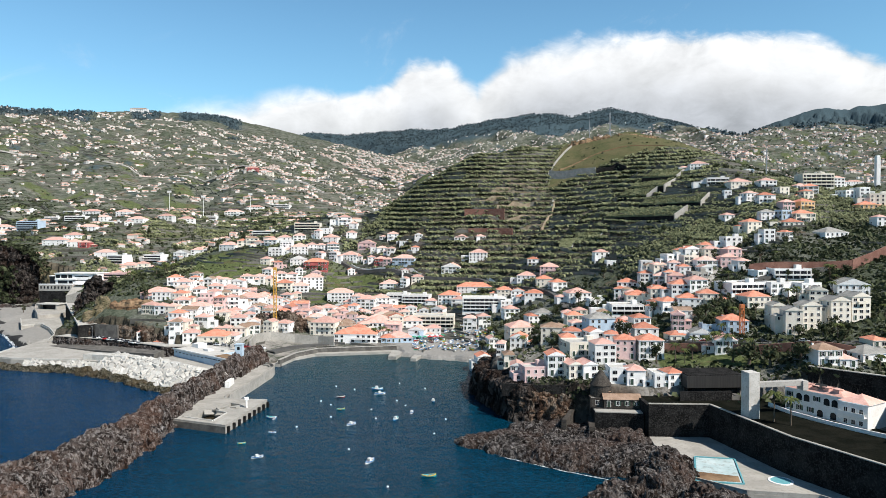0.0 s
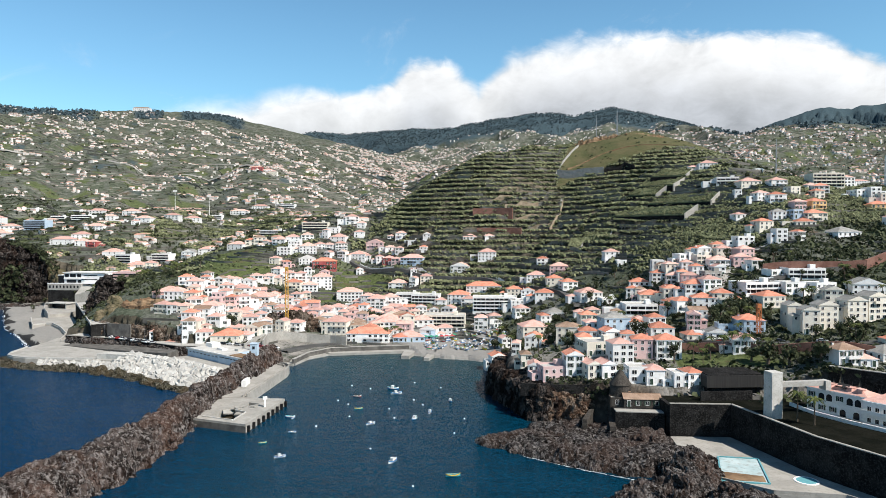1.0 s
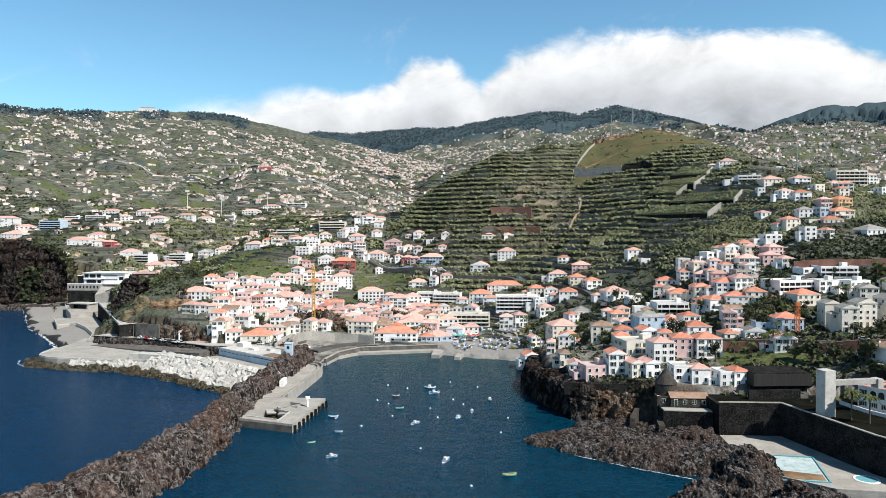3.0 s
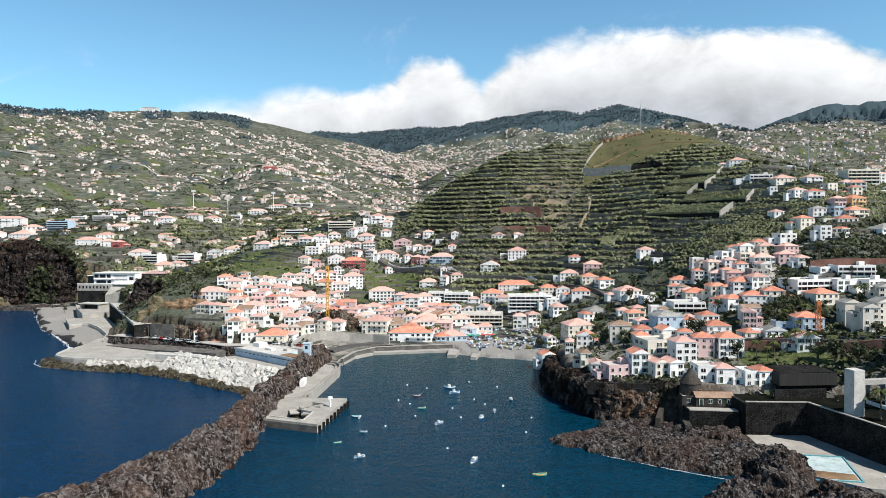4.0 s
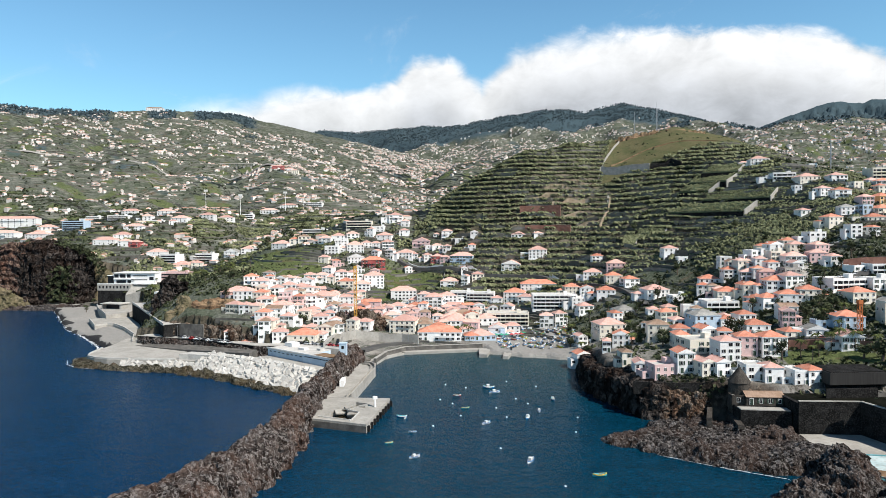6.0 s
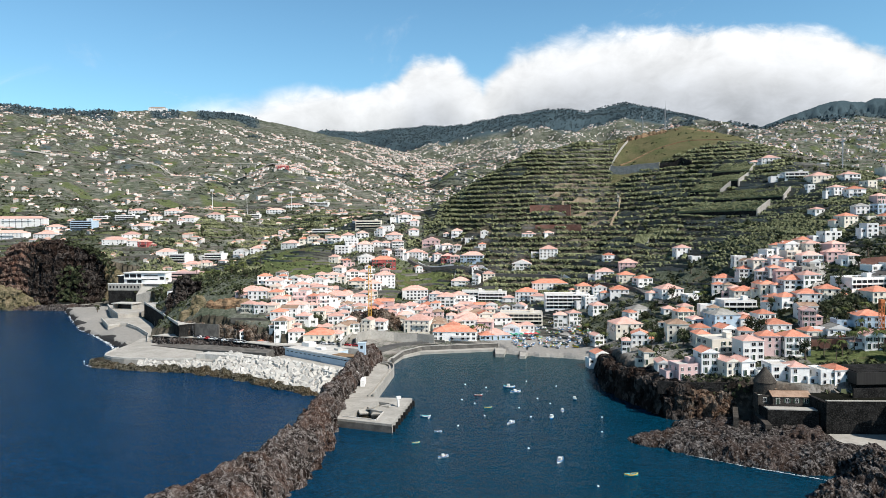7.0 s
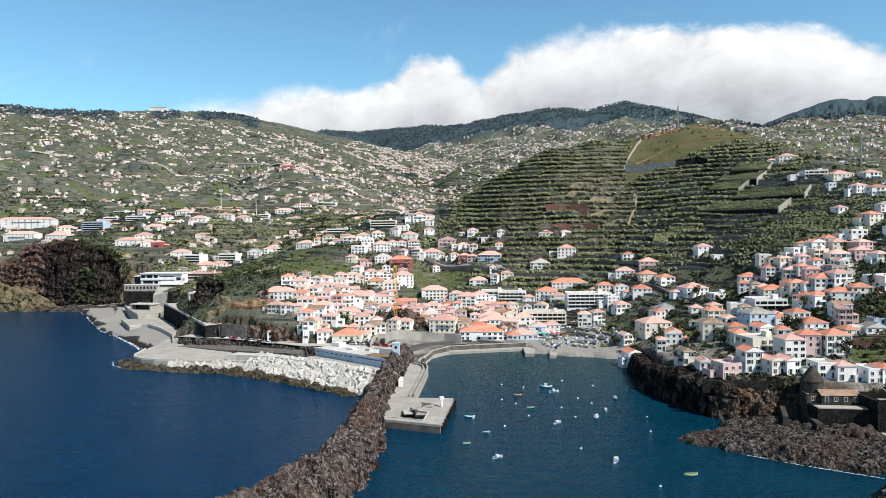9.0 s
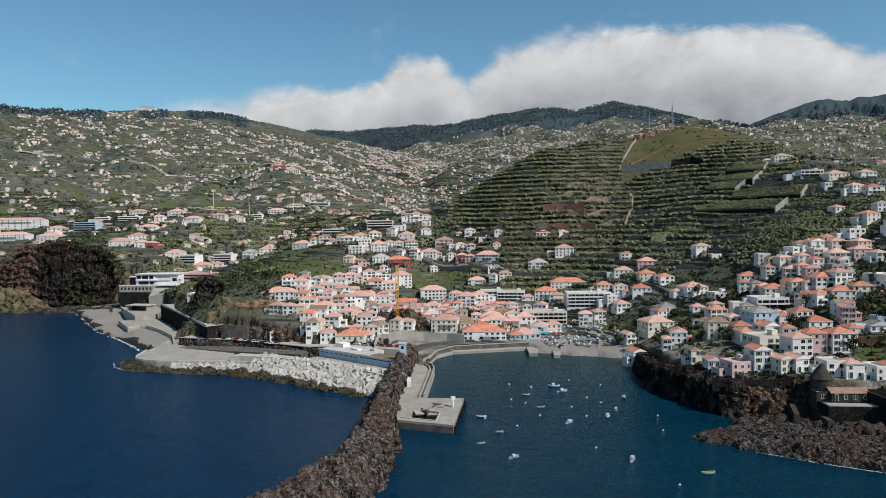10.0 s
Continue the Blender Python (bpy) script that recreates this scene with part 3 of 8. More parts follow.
# ---- houses ----
def relief(name, xs, zs, cells, mats, back=0.06):
    """One joined relief: columns xs by rows zs, each cell with a depth and a material."""
    bm, seen = bmesh.new(), {}

    def vert(x, y, z):
        key = (round(x, 3), round(y, 3), round(z, 3))
        if key not in seen:
            seen[key] = bm.verts.new((x, y, z))
        return seen[key]

    nx, nz = len(xs) - 1, len(zs) - 1
    depth = lambda i, k: cells(i, k)[0] if 0 <= i < nx and 0 <= k < nz else back
    for i in range(nx):
        for k in range(nz):
            y, m = cells(i, k)
            x0, x1, z0, z1 = xs[i], xs[i + 1], zs[k], zs[k + 1]
            bm.faces.new((vert(x0, y, z0), vert(x1, y, z0), vert(x1, y, z1), vert(x0, y, z1))).material_index = m
            for other, e in ((depth(i - 1, k), (x0, z1, x0, z0)), (depth(i + 1, k), (x1, z0, x1, z1)), (depth(i, k - 1), (x0, z0, x1, z0)), (depth(i, k + 1), (x1, z1, x0, z1))):
                if other > y + 1e-4:
                    bm.faces.new((vert(e[0], other, e[1]), vert(e[2], other, e[3]), vert(e[2], y, e[3]), vert(e[0], y, e[1]))).material_index = m
    return to_mesh(name, bm, mats)


def window_mesh(w, h, shutter=None):
    f = 0.07
    xs = [-w / 2 - f, -w / 2, -0.025, 0.025, w / 2, w / 2 + f]
    if shutter:
        xs = [-w - f] + xs + [w + f]
    zs = [-0.1, 0, h, h + f]
    n = len(xs) - 1

    def cell(i, k):
        if shutter and i in (0, n - 1):
            return (-0.10, 2)
        inner = k == 1 and i in ((2, 4) if shutter else (1, 3))
        return (-0.03, 1) if inner else (-0.09, 0)
    return relief("window", xs, zs, cell, ["white", "glass"] + ([shutter] if shutter else []))


def door_mesh():
    return relief("door", [-0.67, -0.55, 0.55, 0.67], [0, 2.1, 2.22], lambda i, k: (-0.03, 1) if i == 1 and k == 0 else (-0.1, 0), ["white", "shutter_green"])


M["shutter_green"] = surface("green_shutters", [(0.035, 0.06, 0.045), (0.05, 0.075, 0.055), (0.03, 0.05, 0.04)], 1.0, 0.6, bump=0.1, per_object=0.4)
M["shutter_brown"] = surface("brown_shutters", [(0.09, 0.05, 0.03), (0.12, 0.07, 0.045), (0.07, 0.04, 0.03)], 1.0, 0.6, bump=0.1, per_object=0.4)
WINDOWS = [window_mesh(1.0, 1.4, "shutter_green"), window_mesh(1.1, 1.4), window_mesh(1.6, 1.3), window_mesh(1.0, 1.3)]
DOOR = door_mesh()
rng = random.Random(7)
NUMBER = {1: "single-storey", 2: "two-storey", 3: "three-storey", 4: "four-storey", 5: "five-storey"}
COLOUR = {"white": "white", "cream": "cream", "pinkish": "pink", "red": "red", "blue": "pale blue-grey", "ochre": "ochre", "concrete": "grey concrete", "kilnstone": "brown-grey stone"}
TILES = {"terracotta": "orange terracotta", "rose": "faded rose tile", "brown": "old brown tile", "slate": "grey sheet", "flat": "flat grey"}


def roof_mesh(w, d, kind):
    bm = bmesh.new()
    o = 0.3
    x, y = w / 2 + o, d / 2 + o
    if kind == "flat":
        p = 0.7
        box(bm, -w / 2, -d / 2, 0, w / 2, d / 2, 0.12, 0)
        for x0, y0, x1, y1 in ((-w / 2 - 0.05, -d / 2 - 0.05, w / 2 + 0.05, -d / 2 + 0.2), (-w / 2 - 0.05, d / 2 - 0.2, w / 2 + 0.05, d / 2 + 0.05),
                               (-w / 2 - 0.05, -d / 2 + 0.2, -w / 2 + 0.2, d / 2 - 0.2), (w / 2 - 0.2, -d / 2 + 0.2, w / 2 + 0.05, d / 2 - 0.2)):
            box(bm, x0, y0, -0.1, x1, y1, p, 1)
        sx = w * 0.22
        if w > 8:
            box(bm, sx, -d * 0.05, 0.12, sx + 2.6, d * 0.05 + 2.2, 2.3, 1)
        return bm
    t, rise = 0.16, 0.44 * min(x, y)
    low = [(-x, -y), (x, -y), (x, y), (-x, y)]
    if kind == "gable":
        ends = ((0, -y), (0, y)) if w <= d * 1.25 else ((-x, 0), (x, 0))
    elif w >= d:
        ends = ((-(x - y), 0), (x - y, 0)) if x - y > 0.3 else ((-0.3, 0), (0.3, 0))
    else:
        ends = ((0, -(y - x)), (0, y - x)) if y - x > 0.3 else ((0, -0.3), (0, 0.3))
    a, b = ends
    v = [bm.verts.new((px, py, 0)) for px, py in low] + [bm.verts.new((px, py, t)) for px, py in low]
    ra, rb = bm.verts.new((*a, rise + t)), bm.verts.new((*b, rise + t))
    bm.faces.new((v[3], v[2], v[1], v[0])).material_index = 1
    for i in range(4):
        j = (i + 1) % 4
        bm.faces.new((v[i], v[j], v[4 + j], v[4 + i])).material_index = 1
    f, r, k, l = v[4], v[5], v[6], v[7]
    along_x = abs(b[0] - a[0]) > abs(b[1] - a[1])
    if along_x:
        faces = [((f, r, rb, ra), 0), ((k, l, ra, rb), 0), ((r, k, rb), 1 if kind == "gable" else 0), ((l, f, ra), 1 if kind == "gable" else 0)]
    else:
        faces = [((r, k, rb, ra), 0), ((l, f, ra, rb), 0), ((f, r, ra), 1 if kind == "gable" else 0), ((k, l, rb), 1 if kind == "gable" else 0)]
    for q, m in faces:
        bm.faces.new(q).material_index = m
    # ridge tiles
    if along_x:
        box(bm, a[0], -0.14, rise + t - 0.06, b[0], 0.14, rise + t + 0.09, 0)
    else:
        box(bm, -0.14, a[1], rise + t - 0.06, 0.14, b[1], rise + t + 0.09, 0)
    return bm


def house(x, y, w, d, floors, turn, wall, roof, kind, name="house", ground_z=None, windows=True):
    """A rendered house: walls, roof, windows and door, on a plinth that meets the slope."""
    if floors > 2 and w < 16 and y > 330 and x > 40:
        floors -= 1
    if roof == "terracotta" and x < 30 and rng.random() < 0.55:
        roof = "rose"
    h = 2.5 * floors + 0.3
    a = radians(turn)
    corners = [(x + cx * math.cos(a) - cy * math.sin(a), y + cx * math.sin(a) + cy * math.cos(a)) for cx in (-w / 2, 0, w / 2) for cy in (-d / 2, d / 2)]
    zs = land(np.array([c[0] for c in corners]), np.array([c[1] for c in corners]))
    z = max(float(zs[0::2].mean()), 2.0) if ground_z is None else ground_z
    drop = max(1.0, z - float(zs.min()) + 1.0)
    sort = "apartment building" if kind == "flat" and w > 15 else "bungalow" if floors == 1 else "house"
    home = tagged(new(sort.replace(" ", "_") if name == "house" else name), f"{COLOUR[wall]} {NUMBER[floors]} {sort} with {TILES[roof]} roof", sort, "houses of the town")
    home.matrix_world = pose(x, y, z, 0, 0, turn)
    bm = bmesh.new()
    box(bm, -w / 2, -d / 2, 0, w / 2, d / 2, h)
    box(bm, -w / 2 - 0.12, -d / 2 - 0.12, -drop, w / 2 + 0.12, d / 2 + 0.12, 0.35)
    if floors > 1 and rng.random() < 0.5:
        box(bm, -w / 2 - 0.05, -d / 2 - 0.05, 2.5, w / 2 + 0.05, d / 2 + 0.05, 2.68)
    part("wall", bm, wall, home)
    top = part("roof", roof_mesh(w, d, kind), [roof, wall], home)
    top.location = (0, 0, h)
    if kind != "flat" and w > 8 and rng.random() < 0.6:
        bm = bmesh.new()
        box(bm, -0.35, -0.3, 0, 0.35, 0.3, 1.7)
        c = part("chimney", bm, [wall], home)
        bm = bmesh.new()
        box(bm, -0.45, -0.4, 1.704, 0.45, 0.4, 1.85)
        part("chimney_cap", bm, roof, c)
        c.location = (w * rng.choice((-0.3, 0.3)), d * 0.18, h + 0.1)
    if not windows:
        return home
    if w < 20 and rng.random() < 0.7:
        ww, wd, side = w * rng.uniform(0.35, 0.6), d * rng.uniform(0.4, 0.7), rng.choice((-1, 1))
        bm = bmesh.new()
        low = 2.5 * max(1, floors - 1)
        box(bm, -ww / 2, -wd / 2, -drop, ww / 2, wd / 2, low)
        wing = part("wing", bm, wall, home)
        wing.location = (side * (w / 2 + ww / 2 - 0.06), rng.uniform(-0.1, 0.3) * d, 0)
        flat = kind == "flat" or rng.random() < 0.4
        cap = part("wing_roof", roof_mesh(ww, wd, "flat" if flat else "hip"), ["flat" if flat else roof, wall], home)
        cap.location = (wing.location.x, wing.location.y, low)
        part("window", rng.choice(WINDOWS), None, home).location = (wing.location.x, wing.location.y - wd / 2 - 0.02, low - 1.6)
    if kind == "flat" and w > 15:
        # long modern block: a band of glazing and a balcony on every storey
        for k in range(floors):
            bm = bmesh.new()
            box(bm, -w * 0.47, -0.05, 0, w * 0.47, 0.08, 1.45)
            part("window_band", bm, "glass", home).location = (0, -d / 2 - 0.03, 2.5 * k + 0.75)
            for i in range(int(w / 3.4) if y < 600 else 0):
                bm = bmesh.new()
                box(bm, -0.16, -0.2, 0, 0.16, 0, 1.45)
                part("pier", bm, wall, home).location = (-w * 0.47 + w * 0.94 * (i + 0.5) / int(w / 3.4), -d / 2 - 0.09, 2.5 * k + 0.75)
            if k:
                bm = bmesh.new()
                box(bm, -w / 2, -1.2, -0.16, w / 2, -0.002, 0)
                box(bm, -w / 2, -1.2, 0, w / 2, -1.1, 0.62)
                part("balcony", bm, wall, home).location = (0, -d / 2, 2.5 * k + 0.1)
        return home
    win = rng.choice(WINDOWS)
    n = max(2, min(9, round(w / (3.1 if y < 640 else 4.6))))
    door = rng.randrange(n)
    for k in range(floors):
        for i in range(n):
            wx = -w / 2 + w * (i + 0.5) / n
            if k == 0 and i == door:
                part("door", DOOR, None, home).location = (wx, -d / 2 - 0.16, 0.35)
            elif rng.random() < 0.88:
                part("window", win, None, home).location = (wx, -d / 2 - 0.02, 2.5 * k + 0.95)
        side = -1 if x > -40 else 1
        m = max(1, min(4, round(d / 3.6)))
        for i in range(m if y < 520 else 0):
            if rng.random() < 0.42:
                o = part("window", win, None, home)
                o.location = (side * (w / 2 + 0.02), -d / 2 + d * (i + 0.5) / m, 2.5 * k + 0.95)
                o.rotation_euler = (0, 0, side * math.pi / 2)
    if floors > 1 and w > 9 and rng.random() < 0.45:
        bm = bmesh.new()
        bw = w * rng.uniform(0.3, 0.6)
        box(bm, -bw / 2, -1.25, -0.15, bw / 2, 0, 0)
        place = (w * rng.uniform(-0.15, 0.15), -d / 2, 2.5 * (floors - 1))
        floor_slab = part("balcony", bm, wall, home)
        floor_slab.location = place
        bm = bmesh.new()
        box(bm, -bw / 2, -1.25, 0.003, bw / 2, -1.15, 0.9)
        box(bm, -bw / 2, -1.15, 0.003, -bw / 2 + 0.1, 0, 0.9)
        box(bm, bw / 2 - 0.1, -1.15, 0.003, bw / 2, 0, 0.9)
        part("railing", bm, wall, floor_slab)
    return home



# ---- rocks and cliffs ----


def cells(x, y, size, seed):
    """Cellular noise: a random value for each cell, and the closeness to its edge."""
    r = np.random.RandomState(seed)
    table = r.uniform(0, 1, (64, 64, 3))
    gx, gy = np.floor(x / size).astype(int), np.floor(y / size).astype(int)
    f1, f2, value = np.full(x.shape, 9.0), np.full(x.shape, 9.0), np.zeros(x.shape)
    for i in (-1, 0, 1):
        for j in (-1, 0, 1):
            t = table[(gx + i) % 64, (gy + j) % 64]
            d = np.hypot(x / size - gx - i - t[..., 0], y / size - gy - j - t[..., 1])
            closer = d < f1
            f2 = np.where(closer, f1, np.minimum(f2, d))
            value = np.where(closer, t[..., 2], value)
            f1 = np.where(closer, d, f1)
    return value, f2 - f1


def rock_mass(name, spine, res, mat, label, rugged=1.0, floor=-1.5, seed=1, category="rock", steep=2.6, strata=0.0):
    """A rugged mass of rock round a spine of (x, y, height, half width)."""
    s = np.array(spine, float)
    x0, x1 = (s[:, 0] - s[:, 3]).min() - 3, (s[:, 0] + s[:, 3]).max() + 3
    y0, y1 = (s[:, 1] - s[:, 3]).min() - 3, (s[:, 1] + s[:, 3]).max() + 3
    gx, gy = np.meshgrid(np.arange(x0, x1, res), np.arange(y0, y1, res))
    wx = gx + 1.6 * rugged * rough(gx, gy, 9, seed) + 0.7 * rugged * rough(gx, gy, 3.5, seed + 1)
    wy = gy + 1.6 * rugged * rough(gx, gy, 9, seed + 2) + 0.7 * rugged * rough(gx, gy, 3.5, seed + 3)
    z = np.full(gx.shape, -9.0)
    pairs = list(zip(s, s[1:])) if len(s) > 1 else [(s[0], s[0] + np.array([0.1, 0, 0, 0]))]
    for a, b in pairs:
        d = b - a
        t = np.clip(((wx - a[0]) * d[0] + (wy - a[1]) * d[1]) / (d[0] ** 2 + d[1] ** 2), 0, 1)
        dist = np.hypot(wx - a[0] - t * d[0], wy - a[1] - t * d[1]) / (a[3] + t * d[3])
        top = a[2] + t * d[2]
        z = np.maximum(z, np.where(dist < 1.25, top * (1 - dist ** steep) - 2.0 * dist ** 4, -9))
    v1, e1 = cells(wx, wy, 5.0, seed)
    v2, e2 = cells(wx, wy, 2.2, seed + 1)
    v3, _ = cells(gx, gy, 1.3, seed + 2)
    crag = 2.0 * v1 + 1.3 * v2 + 0.7 * v3 - 1.1 * (1 - smoothstep(e1, 0, 0.25)) - 0.6 * (1 - smoothstep(e2, 0, 0.25)) - 1.9
    z = z + rugged * crag * smoothstep(z, -3, 2.5)
    z = np.maximum(z, floor - 3.0)
    rows, cols = z.shape
    edge = np.zeros(z.shape, bool)
    edge[[0, -1]], edge[:, [0, -1]] = True, True
    z[edge] = floor - 3.0
    top = np.stack([gx, gy, z], -1).reshape(-1, 3)
    i = (np.arange(rows - 1)[:, None] * cols + np.arange(cols - 1)[None]).ravel()
    f = np.stack([i, i + 1, i + cols + 1, i + cols], -1).tolist()
    ring = list(range(cols)) + [k * cols + cols - 1 for k in range(1, rows)] + [(rows - 1) * cols + k for k in range(cols - 2, -1, -1)] + [k * cols for k in range(rows - 2, 0, -1)]
    low = [(*top[k][:2], floor - 5.0) for k in ring]
    n0 = len(top)
    f += [(ring[k], n0 + k, n0 + (k + 1) % len(ring), ring[(k + 1) % len(ring)]) for k in range(len(ring))] + [tuple(range(n0 + len(ring) - 1, n0 - 1, -1))]
    solid = bpy.data.meshes.new(name)
    solid.from_pydata(top.tolist() + low, [], f)
    ob = new(name, solid)
    even = ob.modifiers.new("even", "REMESH")
    even.mode, even.voxel_size = "VOXEL", res
    me = bpy.data.meshes.new_from_object(ob.evaluated_get(bpy.context.evaluated_depsgraph_get()))
    ob.modifiers.clear()
    bpy.data.meshes.remove(solid) if solid.users == 0 else None
    v = np.empty(len(me.vertices) * 3, np.float32)
    me.vertices.foreach_get("co", v)
    v = v.reshape(-1, 3).astype(float)
    nrm = np.empty(len(v) * 3, np.float32)
    me.vertices.foreach_get("normal", nrm)
    nrm = nrm.reshape(-1, 3)
    a1, _ = cells3(v, 4.2 * res / 0.8, seed + 11)
    a2, _ = cells3(v, 2.0 * res / 0.8, seed + 12)
    push = (1.9 * a1 + 1.3 * a2 - 1.6) * (0.8 * res / 0.8) + 0.35 * rough(v[:, 2] * 2.0 + v[:, 0], v[:, 2] * 2.4 - v[:, 1], 4.0, seed + 13)
    v = v + nrm * (push * rugged * 0.7)[:, None]
    if strata:
        layer = rough(v[:, 2] + 0.06 * v[:, 0] + 2.0 * rough(v[:, 0], v[:, 1], 40, seed), np.zeros(len(v)), 9.0, seed + 15)
        v[:, :2] += nrm[:, :2] * (strata * layer)[:, None]
    q = np.empty(len(me.loops), np.int32)
    me.loops.foreach_get("vertex_index", q)
    q = q.reshape(-1, 4)
    q = q[v[q][:, :, 2].max(1) > floor]
    used, back = np.unique(q, return_inverse=True)
    done = bpy.data.meshes.new(name)
    done.from_pydata(v[used].tolist(), [], back.reshape(-1, 4).tolist())
    done.materials.append(M[mat])
    ob.data = done
    bpy.data.meshes.remove(me)
    return tagged(ob, label, category)


def cells3(p, size, seed):
    """Cellular noise in space."""
    table = np.random.RandomState(seed).uniform(0, 1, (32, 32, 32, 4))
    g = np.floor(p / size).astype(int)
    f1, f2, value = np.full(len(p), 9.0), np.full(len(p), 9.0), np.zeros(len(p))
    for i in (-1, 0, 1):
        for j in (-1, 0, 1):
            for k in (-1, 0, 1):
                c = g + (i, j, k)
                t = table[c[:, 0] % 32, c[:, 1] % 32, c[:, 2] % 32]
                d = np.linalg.norm(p / size - c - t[:, :3], axis=1)
                closer = d < f1
                f2 = np.where(closer, f1, np.minimum(f2, d))
                value = np.where(closer, t[:, 3], value)
                f1 = np.where(closer, d, f1)
    return value, f2 - f1


M["earth"] = surface("brown_earth_bank", [(0.15, 0.092, 0.055), (0.30, 0.205, 0.125), (0.085, 0.06, 0.042)], 0.16, 0.95, bump=1.0, distance=0.4, spec=0.05, stretch=(0.35, 0.35, 3.0))
M["block"] = surface("pale_concrete_block", [(0.40, 0.385, 0.355), (0.49, 0.475, 0.445), (0.23, 0.21, 0.175)], 0.3, 0.9, bump=0.2, per_object=0.3)
M["quaystone"] = surface("grey_quay_stone", [(0.09, 0.085, 0.078), (0.16, 0.15, 0.135), (0.05, 0.047, 0.043)], 0.3, 0.95, bump=0.6, fine=8.0, distance=0.15)
M["redcliff"] = rock_material("lit_red_brown_cliff", (0.040, 0.024, 0.020), (0.150, 0.098, 0.080), (0.26, 0.19, 0.15), 5.0)
M["ridge"] = rock_material("brown_lava_ridge", (0.021, 0.016, 0.014), (0.112, 0.088, 0.078), (0.29, 0.262, 0.245), 2.4)
M["weed"] = rock_material("weed_covered_rock", (0.017, 0.017, 0.010), (0.085, 0.077, 0.050), (0.23, 0.21, 0.17), 1.6)
M["cliff"] = rock_material("weathered_brown_cliff", (0.022, 0.017, 0.014), (0.125, 0.095, 0.072), (0.27, 0.225, 0.185), 4.2)
# near-black: planting colour with the terrace's shade put in
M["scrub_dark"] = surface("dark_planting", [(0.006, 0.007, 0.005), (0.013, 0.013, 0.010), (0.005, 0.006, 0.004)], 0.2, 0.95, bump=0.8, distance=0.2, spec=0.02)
M["scrub"] = surface("dry_scrub", [(0.075, 0.068, 0.036), (0.18, 0.145, 0.092), (0.045, 0.042, 0.026)], 0.2, 0.95, bump=1.0, distance=0.4)

rock_mass("breakwater_rock", [(-168, 108, 7, 14), (-140, 136, 8, 13), (-114, 165, 8.5, 12.5), (-104, 188, 9.5, 10.5), (-100.5, 212, 10, 8), (-100, 240, 10.5, 5.8), (-99.5, 268, 11, 5.2), (-98, 300, 11.5, 5.5), (-95.5, 330, 12, 4.5), (-94, 346, 12.5, 4)],
          0.62, "ridge", "long jagged ridge of brown lava rock running into the sea", 0.95, seed=3)
rock_mass("shore_rock", [(9, 222, 2.2, 6), (22, 219, 3.4, 12), (36, 211, 4.2, 15), (50, 203, 5, 14), (62, 197, 6, 10)], 0.55, "lava", "low shelf of dark lava rock at the foot of the cliff", 0.6, seed=21, steep=5)
rock_mass("shore_rock", [(30, 234, 3, 9), (48, 230, 3.2, 10), (60, 219, 5, 9)], 0.7, "lava", "dark lava rock shelf below the stone terrace", 0.7, seed=27, steep=5)
rock_mass("shore_rock", [(44, 168, 6, 11), (56, 172, 8, 11), (63, 186, 8.5, 8)], 0.7, "lava", "dark lava boulder beside the swimming pool deck", 1.2, seed=33)
rock_mass("shore_rock", [(50, 150, 7, 12), (66, 158, 8.5, 11)], 0.8, "lava", "dark lava boulder beside the swimming pool deck", 1.2, seed=39)
# the west face takes the darker basalt, its shade put into the colour
rock_mass("cliff", [(31, 253, 13, 8), (24.5, 275, 13, 9), (18, 296, 9.5, 7), (23, 330, 8, 7), (29, 365, 6, 6)], 0.7, "basalt", "steep dark cliff under the houses", 0.7, seed=41, category="cliff", steep=8, strata=0.7)
rock_mass("cliff", [(32, 252, 12, 7), (40, 251, 11.5, 8), (49, 251, 10.5, 8)], 0.7, "cliff", "steep brown cliff with green tufts under the houses", 1.2, seed=47, category="cliff", steep=4.5)
# shaded half in basalt, lit half in redcliff: light put into rock colours
rock_mass("headland", [(-392, 640, 52, 11), (-404, 638, 57, 13), (-420, 636, 62, 17), (-436, 638, 61, 18)], 1.2, "basalt", "high dark rocky headland above the black beach", 1.35, seed=51, category="headland", steep=7, strata=1.5)
rock_mass("headland", [(-440, 640, 60, 17), (-458, 640, 58, 18), (-474, 644, 46, 17), (-492, 650, 38, 20), (-530, 662, 36, 26), (-600, 676, 42, 26)], 1.3, "redcliff", "red-brown layered cliff of the headland", 1.4, seed=52, category="headland", steep=6, strata=2.4)
rock_mass("headland", [(-432, 622, 7, 7), (-450, 617, 18, 11), (-470, 618, 22, 13), (-500, 622, 24, 16), (-560, 634, 26, 20)], 1.5, "scrub", "dry grassy rock slope at the foot of the headland", 1.5, seed=57, category="headland")
rock_mass("shore_rock", [(-372, 606, 3.5, 8), (-392, 606, 4.5, 9), (-414, 608, 4, 8), (-440, 608, 3, 6)], 0.9, "lava", "grey boulders at the foot of the headland", 1.2, seed=58)
rock_mass("garden_slope", [(-390, 660, 38, 11), (-376, 652, 33, 11), (-362, 640, 27, 9), (-352, 640, 26, 9)], 1.2, "scrub", "planted green slope beside the headland", 0.7, seed=59, category="slope", steep=4)
rock_mass("rock_outcrop", [(-238.5, 446, 29, 4.5), (-234, 449, 38, 5), (-229.5, 451, 41, 5), (-224.5, 454, 36, 4.5)], 0.7, "basalt", "tall dark rock outcrop beside the coast road", 1.3, seed=61, steep=6, strata=1.0)
